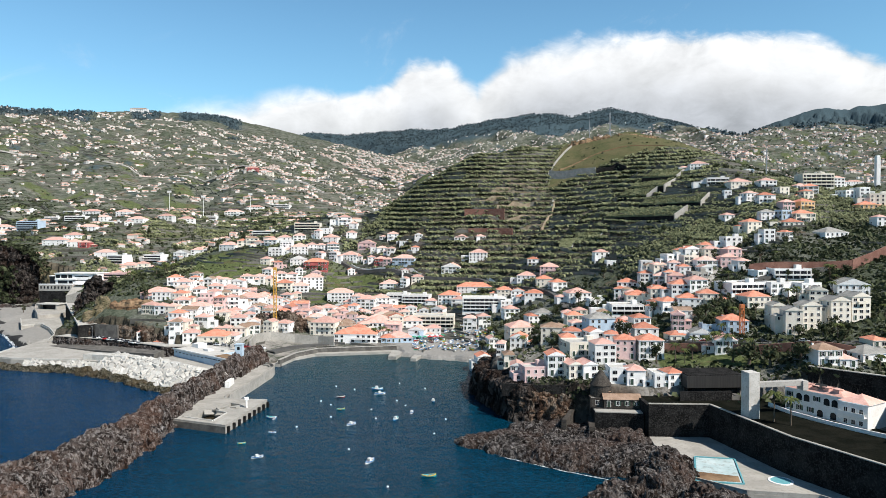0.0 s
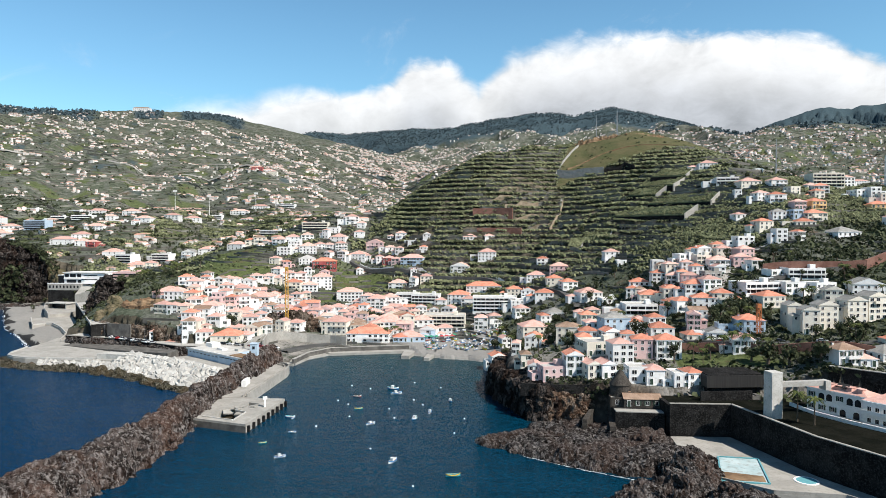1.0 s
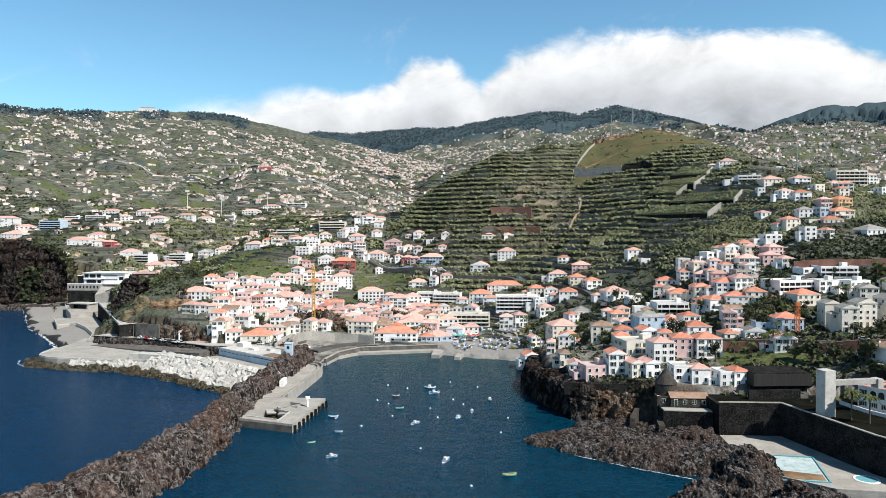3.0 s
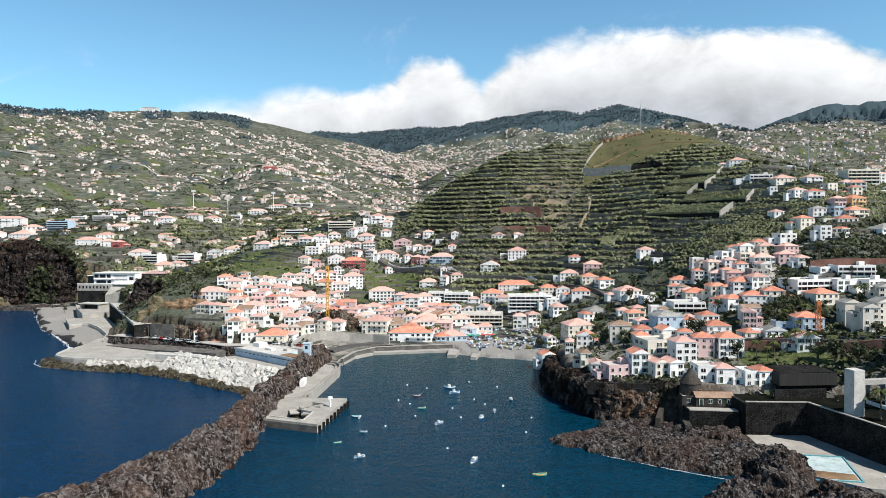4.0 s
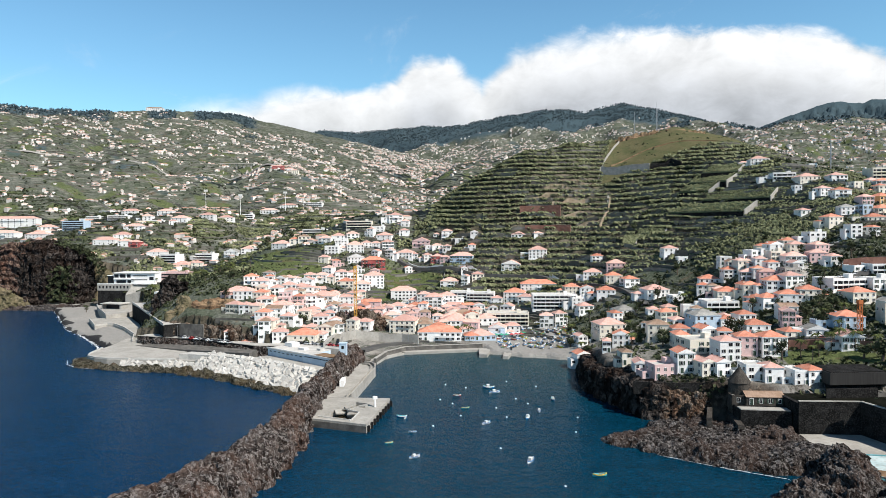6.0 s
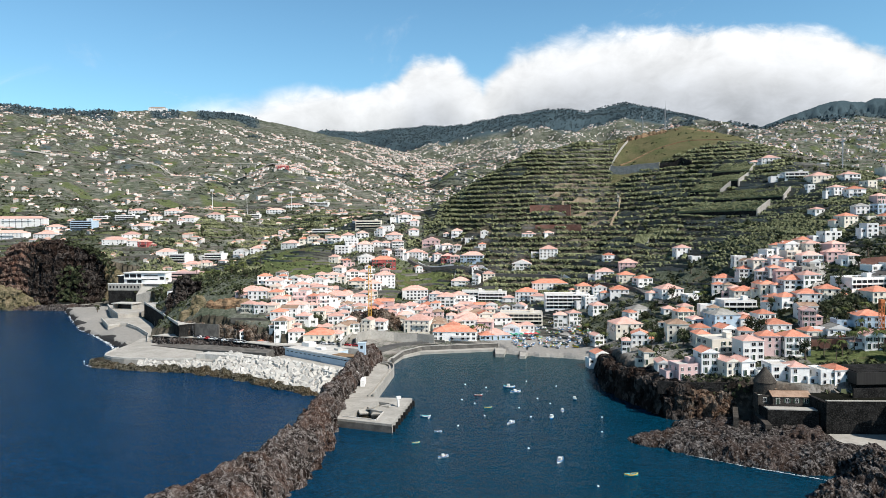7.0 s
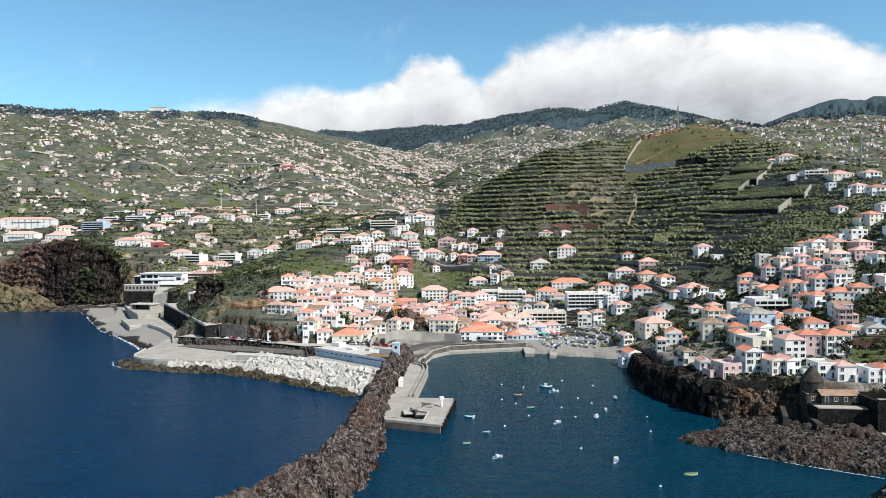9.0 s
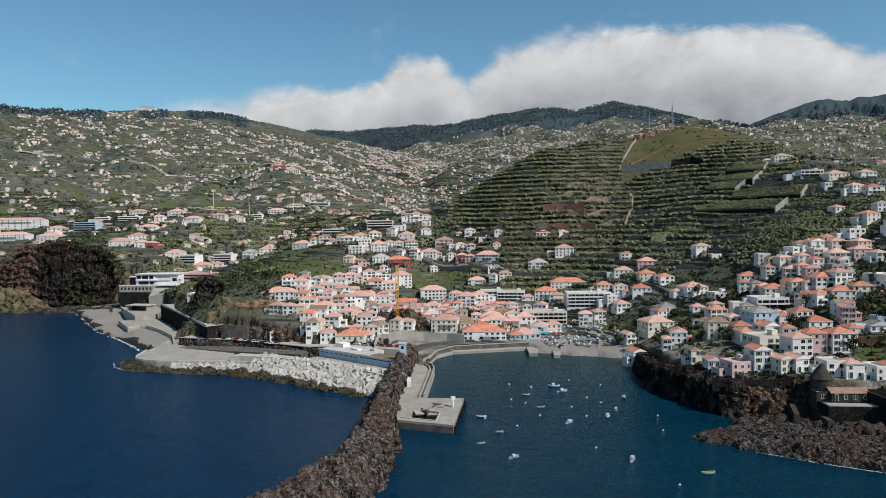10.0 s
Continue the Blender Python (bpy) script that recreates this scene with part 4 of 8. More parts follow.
rock_mass("earth_bank", [(-200, 415, 27, 6), (-190, 414, 29, 7), (-179, 411, 28, 7)], 0.8, "earth", "eroded orange-brown layered earth bank", 0.7, seed=67, category="bank", steep=7, strata=0.9)
rock_mass("scrub_bank", [(-217, 415, 21, 6), (-210, 418, 30, 7), (-203, 416, 25, 6)], 0.8, "scrub", "steep bank of dry scrub above the coast road", 0.9, seed=68, category="bank", steep=4)
rock_mass("cliff", [(-213, 408, 15, 6), (-191, 403.5, 15, 6.5), (-156, 383, 14, 6.5), (-130, 379.5, 11, 5)], 0.8, "cliff", "grey-brown rock face above the coast road", 1.2, seed=87, category="cliff", steep=8)
rock_mass("sea_wall_rock", [(-230, 402, 7, 2.4), (-190, 388, 7, 2.6), (-152, 364, 7, 2.4), (-134, 364.5, 7, 2)], 0.5, "lava", "dark rock face under the coast road parapet", 0.6, seed=93, steep=8)
rock_mass("rock_outcrop", [(-112, 424, 20, 8), (-98, 428, 20, 8), (-90, 430, 17, 6)], 0.9, "cliff", "grey-brown rock face in the middle of the town", 1.5, seed=71)
rock_mass("rock_outcrop", [(-246, 364, 1.2, 5), (-236, 350, 2.0, 5), (-212, 342, 2.2, 5), (-186, 337, 2.2, 5), (-158, 323, 2.0, 5), (-132, 303, 2.0, 5), (-112, 287, 1.8, 4)], 0.6, "weed", "low weed-covered rocks at the foot of the promenade", 0.9, seed=77)

# ---- harbour works ----


def structure_prism(name, outline, z0, z1, mat, label, category, kind="structure"):
    bm = bmesh.new()
    prism(bm, outline, z0, z1)
    return tagged(new(name, to_mesh(name, bm, mat)), label, category, kind=kind)


def wall_run(name, pts, height, thick, mat, label, base=None, coping=None, sink=1.5):
    """A wall along a line, on the ground or on a given base; the top follows its ends."""
    wall = tagged(new(name), label, "wall", kind="structure")
    bm, cap = bmesh.new(), bmesh.new()
    for (ax, ay), (bx, by) in zip(pts, pts[1:]):
        length = math.hypot(bx - ax, by - ay)
        n = max(1, round(length / 6.0)) if base is None else 1
        nx, ny = -(by - ay) / length * thick / 2, (bx - ax) / length * thick / 2
        for k in range(n):
            p = [(ax + (bx - ax) * s, ay + (by - ay) * s) for s in (k / n, (k + 1) / n)]
            g = [base, base] if base is not None else [height_at(*q) for q in p]
            for target, lo, hi, grow in ((bm, -sink, height, 1.0),) + (((cap, height + 0.004, height + 0.25, 1.3),) if coping else ()):
                v = []
                for (qx, qy), gz in zip(p, g):
                    for sgn in (1, -1):
                        for dz in (lo, hi):
                            v.append(target.verts.new((qx + sgn * nx * grow, qy + sgn * ny * grow, gz + dz)))
                for q in ((0, 1, 5, 4), (2, 6, 7, 3), (1, 3, 7, 5), (0, 2, 3, 1), (4, 5, 7, 6), (0, 4, 6, 2)):
                    target.faces.new([v[i] for i in q])
    bmesh.ops.recalc_face_normals(bm, faces=bm.faces)
    bmesh.ops.recalc_face_normals(cap, faces=cap.faces)
    part("masonry", bm, mat, wall)
    if coping:
        part("coping", cap, coping, wall)
    else:
        cap.free()
    return wall


# the pier: a deck round a broken basin, and the walk back to the quay
pier = tagged(new("pier"), "pale concrete pier with a broken sunken basin", "pier")
basin = [(-93.2, 242.2), (-80.8, 237.2), (-79.4, 247.5), (-84.2, 250.4), (-87.0, 256.0), (-90.0, 250.0)]
for outline in ([(-96.2, 240.4), (-74.8, 232.1), (-74.3, 234.8), (-80.8, 237.2), (-93.2, 242.2), (-95.5, 243.2)], [(-95.5, 243.2), (-93.2, 242.2), (-90.0, 250.0), (-87.0, 256.0), (-82.4, 262.5), (-85.2, 269.8), (-96, 270.2)],
                [(-80.8, 237.2), (-74.3, 234.8), (-70.6, 263.0), (-77.6, 260.4), (-80.8, 257.4), (-84.2, 250.4), (-79.4, 247.5)], [(-82.4, 262.5), (-77.6, 260.4), (-70.6, 263.0), (-69.8, 268.5), (-85.2, 269.8)]):
    bm = bmesh.new()
    prism(bm, outline, -3, 3.0)
    part("deck_slab", bm, "concrete", pier)
# darker stone band over the lower front face
bm = bmesh.new()
prism(bm, [(-96.35, 240.2), (-74.75, 231.85), (-74.8, 232.05), (-96.2, 240.38)], -3, 2.3)
part("stained_face", bm, "quaystone", pier, "dark grey band low on the front of the pier")
bm = bmesh.new()
prism(bm, basin, -3, 0.35)
part("basin_floor", bm, "weed", pier, "dark weedy floor of the sunken basin")
for (ax, ay), (bx, by) in zip(basin[:3], basin[1:4]):
    bm = bmesh.new()
    d = Vector((bx - ax, by - ay)).normalized() * 0.35
    prism(bm, [(ax, ay), (bx, by), (bx + d.y, by - d.x), (ax + d.y, ay - d.x)][::-1], 3.004, 3.4)
    bmesh.ops.recalc_face_normals(bm, faces=bm.faces)
    part("basin_rim", bm, "block", pier, "pale raised basin rim")
for cx, cy, cz, rx, ry, rz, w, d in ((-86.8, 251.6, 2.2, 24, 6, 30, 2.2, 1.3), (-83.6, 253.8, 2.7, -9, 10, 64, 2.9, 1.9), (-81.4, 248.9, 2.5, 14, -6, -12, 2.2, 1.5), (-84.3, 258.2, 2.9, 5, -14, 40, 2.4, 1.7), (-78.7, 256.6, 3.05, -6, 4, 75, 2.3, 1.5)):
    bm = bmesh.new()
    prism(bm, [(-w, -d), (w * 0.8, -d * 1.05), (w, d * 0.7), (w * 0.2, d), (-w * 0.9, d * 0.85)], -0.22, 0.22)
    part("fallen_slab", bm, "concrete", pier, "cracked tilted concrete slab").matrix_basis = pose(cx, cy, cz, rx, ry, rz)
for k in range(9):
    s = k / 8
    bm = bmesh.new()
    box(bm, -0.45, -0.45, -3, 0.45, 0.45, 2.2)
    part("pillar", bm, "stone", pier).location = (-74.5 + 4.9 * s + 0.35, 233.5 + 34 * s, 0)
bm = bmesh.new()
prism(bm, [(-96, 270.2), (-85.2, 269.8), (-83.2, 296), (-81.3, 322.8), (-82.2, 331), (-84.6, 336), (-88.3, 338), (-97, 340), (-97, 320)], -3, 3.1)
part("walkway", bm, "concrete", pier)
edge = [(-85.2, 270.5), (-83.2, 296), (-81.3, 322.8), (-82.2, 331), (-84.6, 336), (-88.3, 338)]
for (ax, ay), (bx, by) in zip(edge, edge[1:]):
    for shift, high in ((0.0, 1.3), (1.9, 0.8)):
        bm = bmesh.new()
        d = Vector((bx - ax, by - ay)).normalized()
        nx, ny = -d.y, d.x
        prism(bm, [(ax + nx * shift, ay + ny * shift), (bx + nx * shift, by + ny * shift), (bx + nx * (shift + 0.55), by + ny * (shift + 0.55)), (ax + nx * (shift + 0.55), ay + ny * (shift + 0.55))], 3.1, 3.1 + high)
        part("parapet", bm, "concrete", pier)
bm = bmesh.new()
box(bm, -0.9, -4, 0, 0.9, 4, 2.5)
part("shed", bm, "white", pier, "small white shed against the rock").matrix_basis = pose(-92.2, 292, 3.1, 0, 0, 2)
bm = bmesh.new()
box(bm, -0.3, -0.3, 0, 0.3, 0.3, 2.9)
box(bm, -0.8, -0.5, 2.9, 0.8, 0.5, 3.9)
part("beacon", bm, "white", pier, "small white harbour light").matrix_basis = pose(-74.3, 255.6, 3.0, 0, 0, 25)

wall_run("quay_wall", [(-27, 393), (-53, 388), (-71, 384), (-80.5, 370), (-84.5, 349)], 3.5, 1.2, "quaystone", "grey stone quay wall with pale coping", base=0.0, coping="concrete", sink=3)
wall_run("quay_apron", [(-28, 389.5), (-53.5, 384.6), (-73, 380.6), (-83, 367.5), (-87, 349)], 1.3, 6.0, "concrete", "pale concrete apron at the foot of the quay", base=0.0, sink=3)
structure_prism("slipway", [(-30, 369), (-25.5, 368), (-22, 388), (-29, 389)], -3, 1.8, "concrete", "concrete slipway at the beach", "slipway")
structure_prism("slipway", [(-17.5, 364), (-14.5, 363.4), (-10, 381), (-15, 382)], -3, 1.6, "concrete", "concrete slipway at the beach", "slipway")
structure_prism("quay_platform", [(-152, 346), (-131, 331), (-102, 303), (-95, 305), (-93, 350), (-131, 367)], -3, 4.2, "concrete", "pale concrete harbour platform", "quay")
structure_prism("promenade", [(-243, 384), (-242, 372), (-241, 365), (-238, 358), (-232, 353.5), (-224, 350.5), (-205, 348), (-186, 347), (-150, 339), (-152, 352), (-190, 358), (-191, 406), (-224, 392), (-237, 420), (-246, 420), (-243, 399)], -3, 3.6, "concrete", "pale concrete promenade with a rounded end", "promenade")
bm = bmesh.new()
ramp = [(-228, 392, 3.7), (-191, 372, 4.6), (-150, 351, 6.2), (-149, 362, 6.2), (-190, 385, 4.9), (-222, 402, 3.8)]
low, top = [bm.verts.new((x, y, 2.0)) for x, y, _ in ramp], [bm.verts.new(q) for q in ramp]
bm.faces.new(top)
bm.faces.new(low[::-1])
for i in range(6):
    bm.faces.new((low[i], low[(i + 1) % 6], top[(i + 1) % 6], top[i]))
bmesh.ops.recalc_face_normals(bm, faces=bm.faces)
tagged(new("ramp", to_mesh("ramp", bm, "quaystone")), "sloping grey stone ramp down to the promenade", "ramp", kind="structure")
wall_run("sea_road_wall", [(-232, 404), (-190, 390), (-150, 366), (-131, 366)], 6.5, 1.2, "stone", "dark stone wall below the coast road", base=1.0, coping="concrete", sink=2)
structure_prism("road", [(-232, 405), (-190, 391), (-150, 367), (-131, 367), (-95, 352), (-95, 362), (-128, 377), (-150, 377), (-188, 401), (-228, 415)], 2, 7.45, "flat", "grey coast road above the sea wall", "road")
structure_prism("beach_terrace", [(-316.9, 508.6), (-291.9, 468.6), (-287.8, 476.7), (-282.9, 476.4), (-265.7, 456.5), (-246.5, 428.5), (-236, 404), (-229, 404), (-242.8, 435.4), (-266.9, 481.2), (-294.5, 523.7)], 0, 4.4, "concrete", "pale concrete bathing terrace behind the beach", "terrace")
wall_run("terrace_parapet", [(-316.5, 508), (-292.2, 469.6), (-287.6, 477.6), (-282.4, 477), (-265.2, 457), (-246, 429), (-236, 405)], 0.9, 0.6, "block", "low pale wall along the bathing terrace", base=4.4, sink=0.5)
structure_prism("pavilion_base", [(-347, 578), (-330, 548), (-305, 510), (-294, 521), (-300, 552), (-318, 580)], 0, 7.2, "concrete", "raised concrete terrace under the beach pavilion", "terrace")
wall_run("pavilion_wall", [(-347, 578), (-330, 548), (-305.5, 511)], 1.1, 0.5, "block", "low pale wall round the raised terrace", base=7.2, sink=0.5)
structure_prism("high_road", [(-290, 521), (-247.5, 451.5), (-213.5, 396.5), (-206, 404), (-222, 445), (-246, 500), (-262, 530)], 3, 14.8, "stone", "dark stone embankment of the coast road", "embankment")
structure_prism("high_road", [(-289.5, 520.5), (-247, 451.5), (-213.4, 397.2), (-206.5, 404), (-222.5, 445), (-246.5, 499.5), (-262.5, 529)], 14.804, 15.0, "flat", "grey coast road on the embankment", "road")
wall_run("road_parapet", [(-289.6, 520.8), (-247.3, 451.7), (-213.6, 396.8)], 0.9, 0.5, "block", "pale parapet along the coast road", base=15.0, sink=0.6)
wall_run("bank_wall", [(-205, 399.5), (-189, 394)], 8.0, 0.9, "quaystone", "grey stone retaining wall below the earth bank", base=7.4, sink=1)
structure_prism("crest_wall", [(-186, 349.5), (-181, 349), (-160, 342.5), (-131.5, 324), (-115, 309.5), (-100.5, 295), (-97, 299), (-112, 314), (-129, 329.5), (-159, 348.5), (-182, 356)], -3, 6.4, "block", "broad pale concrete crest behind the breakwater blocks", "wall")
wall_run("promenade_parapet", [(-243.2, 384), (-241, 366), (-237.8, 358.4), (-231.8, 354), (-224, 351), (-205, 348.5), (-187, 347.6)], 0.75, 0.5, "block", "low pale parapet along the edge of the promenade", base=3.6, sink=0.4)
wall_run("ramp_wall", [(-113, 361), (-113.6, 380), (-112, 406), (-107, 424), (-99, 435)], 4.6, 0.8, "block", "curved pale wall of a ramp up into the town", base=5.0, sink=4)
# concrete blocks of the breakwater


def block_mesh():
    bm = bmesh.new()
    bmesh.ops.create_cube(bm, size=2.45)
    bmesh.ops.bevel(bm, geom=bm.edges[:], offset=0.14, segments=1, affect="EDGES")
    return to_mesh("breakwater_block", bm, "block")


BLOCK = block_mesh()
foot = [(-214, 345), (-199, 344), (-184, 341), (-169, 333), (-149, 319.5), (-135.5, 308), (-122, 297.5), (-110, 287), (-103, 282)]
lengths = [math.hypot(b[0] - a[0], b[1] - a[1]) for a, b in zip(foot, foot[1:])]
rng_b = random.Random(11)
heap = []
for i in range(int(sum(lengths) / 2.1)):
    d, k = i * 2.1, 0
    while k < len(lengths) - 1 and d > lengths[k]:
        d -= lengths[k]
        k += 1
    (ax, ay), (bx, by) = foot[k], foot[k + 1]
    ux, uy = (bx - ax) / lengths[k], (by - ay) / lengths[k]
    for j in range(8 if i > 17 else 3):
        off = 1.0 + j * 2.1 + rng_b.uniform(-0.6, 0.6)
        px, py = ax + ux * d - uy * off + rng_b.uniform(-0.7, 0.7), ay + uy * d + ux * off + rng_b.uniform(-0.7, 0.7)
        if rng_b.random() > 0.05:
            heap.append((px, pose(px, py, 0.5 + j * 0.72 + rng_b.uniform(-0.5, 0.7), rng_b.uniform(-50, 50), rng_b.uniform(-50, 50), rng_b.uniform(0, 90)) @ Matrix.Scale(rng_b.uniform(0.85, 1.2), 4)))
heap.sort(key=lambda q: -q[0])
for _, m in heap[:290]:
    o = tagged(new("breakwater_block", BLOCK), "pale concrete breakwater block in a jumbled heap", "concrete block", "breakwater blocks")
    o.matrix_world = m
bm = bmesh.new()
for _, m in heap[290:]:
    start = len(bm.verts)
    bm.from_mesh(BLOCK)
    bm.verts.ensure_lookup_table()
    bmesh.ops.transform(bm, matrix=m, verts=bm.verts[start:])
tagged(new("breakwater_heap", to_mesh("breakwater_heap", bm, "block")), "heap of pale concrete breakwater blocks along the promenade", "concrete blocks", kind="stuff")

# the long low harbour building
shed = tagged(new("harbour_building"), "long low pale blue harbour building with a flat roof", "building")
shed.matrix_world = pose(-119.8, 338, 4.2, 0, 0, -40.2)
for x0, y0, z0, x1, y1, z1, mat, name, text in ((-28.5, 0, 0, 2, 17, 3.6, "blue", "wall", ""), (2.004, -0.8, 0, 24.5, 8.6, 3.9, "blue", "wall", ""), (-28.9, -0.5, 3.604, 1.996, 17.4, 3.95, "flat", "roof", ""), (2.1, -0.7, 3.904, 24.4, 8.5, 4.05, "flat", "roof", ""),
                                                (8, 1.5, 4.054, 23, 8, 4.3, "earth", "roof_terrace", "brown earth-covered roof part"), (-26, 9, 3.954, -20, 14, 6.0, "white", "roof_cabin", ""), (-12, 7, 3.954, -7, 10, 4.9, "white", "roof_vent", ""), (-2, 11, 3.954, 1, 14, 5.0, "block", "roof_vent", ""),
                                                (-28.9, -0.6, 3.954, 1.9, -0.3, 4.5, "white", "parapet", "white roof parapet"), (2.1, -0.9, 4.054, 24.5, -0.6, 4.6, "white", "parapet", "white roof parapet")):
    bm = bmesh.new()
    box(bm, x0, y0, z0, x1, y1, z1)
    part(name, bm, mat, shed, text)
slit = bmesh.new()
box(slit, -0.9, -0.04, 0, 0.9, 0.06, 0.45)
slit = to_mesh("slot_window", slit, "glass")
for k in range(8):
    part("slot_window", slit, None, shed).location = (-26 + k * 3.6, -0.03, 2.3)
for k in range(9):
    part("slot_window", slit, None, shed).location = (4.2 + k * 2.3, -0.83, 2.9)
kiosk = tagged(new("kiosk"), "small pale blue square kiosk on the rock end", "kiosk")
kiosk.matrix_world = pose(-96.2, 320, 12.4)
bm = bmesh.new()
box(bm, -1.7, -1.7, -1.5, 1.7, 1.7, 4.0)
box(bm, -1.9, -1.9, 4.0, 1.9, 1.9, 4.3)
part("wall", bm, "blue", kiosk)
bm = bmesh.new()
box(bm, -0.6, -1.75, 1.6, 0.6, -1.65, 3.0)
part("window", bm, "glass", kiosk)

# ---- the bathing place on the east side ----
structure_prism("pool_deck", [(66, 206), (71, 203), (66, 184), (78, 172.5), (96, 169.5), (114, 143), (124, 136), (108, 163), (97, 187), (89, 224), (68, 224)], -3, 2.2, "concrete", "pale concrete deck round the swimming pool", "deck")
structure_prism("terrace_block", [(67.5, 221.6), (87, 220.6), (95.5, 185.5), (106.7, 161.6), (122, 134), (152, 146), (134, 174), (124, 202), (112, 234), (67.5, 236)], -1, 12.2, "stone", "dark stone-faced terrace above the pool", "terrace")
# the shade on the terrace is put into this sheet's colour
structure_prism("terrace_ground", [(69, 223), (88, 221.6), (96.4, 186), (107.6, 162), (123, 135.5), (151, 147), (133, 174), (123, 202), (111, 233), (69, 235)], 11.8, 12.25, "scrub_dark", "asphalt and planting on the terrace, darkened for shade", "terrace")
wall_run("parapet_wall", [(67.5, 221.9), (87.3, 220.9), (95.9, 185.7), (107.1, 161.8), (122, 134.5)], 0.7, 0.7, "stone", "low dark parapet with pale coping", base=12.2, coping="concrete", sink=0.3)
pool = tagged(new("swimming_pool"), "drained rectangular swimming pool with turquoise edges", "pool")
M["turquoise"] = surface("turquoise_paint", [(0.10, 0.30, 0.34), (0.14, 0.36, 0.40), (0.20, 0.34, 0.36)], 0.5, 0.6, bump=0.1)
M["poolfloor"] = surface("stained_pool_floor", [(0.36, 0.47, 0.48), (0.50, 0.58, 0.58), (0.20, 0.17, 0.13)], 0.12, 0.7, bump=0.1)
pts = [(75, 201), (86, 199), (80, 179), (68, 181)]
for (ax, ay), (bx, by) in zip(pts, pts[1:] + pts[:1]):
    bm = bmesh.new()
    length = math.hypot(bx - ax, by - ay)
    nx, ny = -(by - ay) / length * 0.2, (bx - ax) / length * 0.2
    prism(bm, [(ax - nx, ay - ny), (ax + nx, ay + ny), (bx + nx, by + ny), (bx - nx, by - ny)][::-1], 2.204, 2.55)
    bmesh.ops.recalc_face_normals(bm, faces=bm.faces)
    part("rim", bm, "turquoise", pool)
bm = bmesh.new()
prism(bm, [(68.4, 181.3), (79.8, 179.4), (85.6, 198.7), (75.2, 200.6)], 2.2, 2.3)
part("basin_floor", bm, "poolfloor", pool)
bm = bmesh.new()
prism(bm, [(69.0, 182.3), (79.6, 180.3), (80.9, 184.6), (76, 186.5), (72, 188.0), (71, 188.2)], 2.304, 2.4)
part("silt", bm, "earth", pool, "brown silt on the pool floor")
small = tagged(new("round_pool"), "small round children's pool with a pale rim", "pool")
small.matrix_world = pose(91, 181.5, 2.2)
bm = bmesh.new()
bmesh.ops.create_cone(bm, cap_ends=True, segments=32, radius1=3.2, radius2=3.2, depth=0.3)
part("rim", bm, "white", small)
bm = bmesh.new()
bmesh.ops.create_cone(bm, cap_ends=True, segments=32, radius1=2.6, radius2=2.6, depth=0.34)
part("basin", bm, "turquoise", small)
wall_run("deck_wall", [(66, 184), (78, 172.8), (95, 169.8), (111, 146.5)], 0.9, 0.35, "concrete", "low concrete wall along the pool deck", base=2.2, sink=3)

tower = tagged(new("lift_tower"), "tall plain pale concrete lift tower with a footbridge", "tower")
bm = bmesh.new()
box(bm, -1.8, -2.0, -2, 1.8, 2.0, 14.2)
part("shaft", bm, "block", tower)
bm = bmesh.new()
box(bm, 1.804, -1.0, 9.4, 17, 1.0, 10.9)
part("footbridge", bm, "block", tower, "enclosed white footbridge")
bm = bmesh.new()
box(bm, 17.004, -1.5, 8.0, 18.8, 1.5, 10.9)
part("landing", bm, "block", tower)
tower.matrix_world = pose(94.6, 208, 12.2, 0, 0, 10)
M["ribbed"] = surface("dark_ribbed_metal", [(0.028, 0.027, 0.026), (0.042, 0.04, 0.038), (0.02, 0.02, 0.02)], 0.5, 0.6, bump=0.5, stretch=(8, 8, 0.1))
dark = tagged(new("dark_pavilion"), "black ribbed metal pavilion with a flat roof", "building")
dark.matrix_world = pose(94, 240, 13.6, 0, 0, 3)
bm = bmesh.new()
box(bm, -9.5, -4.6, -4, 9.5, 6.6, 1.896)
part("wall", bm, "stone", dark)
bm = bmesh.new()
box(bm, -10.2, -6.2, 1.9, 10.2, 7.2, 6.0)
part("cladding", bm, "ribbed", dark)
bm = bmesh.new()
box(bm, -9.8, -5.8, 6.004, 9.8, 6.8, 6.3)
part("roof", bm, "stone", dark)

for k in range(10):
    bm = bmesh.new()
    box(bm, -0.75, -1.4, -2.0, 0.75, 1.4, 0.3 * k)
    part("step", bm, "quaystone", dark, "stone step").location = (-8 + 1.5 * k, -9.4, -2.4)
wall_run("step_wall", [(80, 228.4), (98, 229.6)], 3.2, 0.6, "stone", "low dark stone wall below the steps", base=12.2, sink=0.5)
# the white villa with arches
villa = tagged(new("villa"), "white villa with arched windows and a rose tiled roof", "villa")
villa.matrix_world = pose(118.8, 213.2, 12.2, 0, 0, -58)
bm = bmesh.new()
box(bm, -8, -5.5, -0.5, 10, 3, 7.4)
box(bm, 10, -7.5, -0.5, 18, 3, 7.0)
part("wall", bm, "white", villa)
top = part("roof", roof_mesh(18, 7.4, "hip"), ["rose", "white"], villa)
top.location = (1, -1.4, 7.4)
top = part("roof", roof_mesh(8.4, 9, "hip"), ["rose", "white"], villa)
top.location = (13.8, -2.4, 7.0)


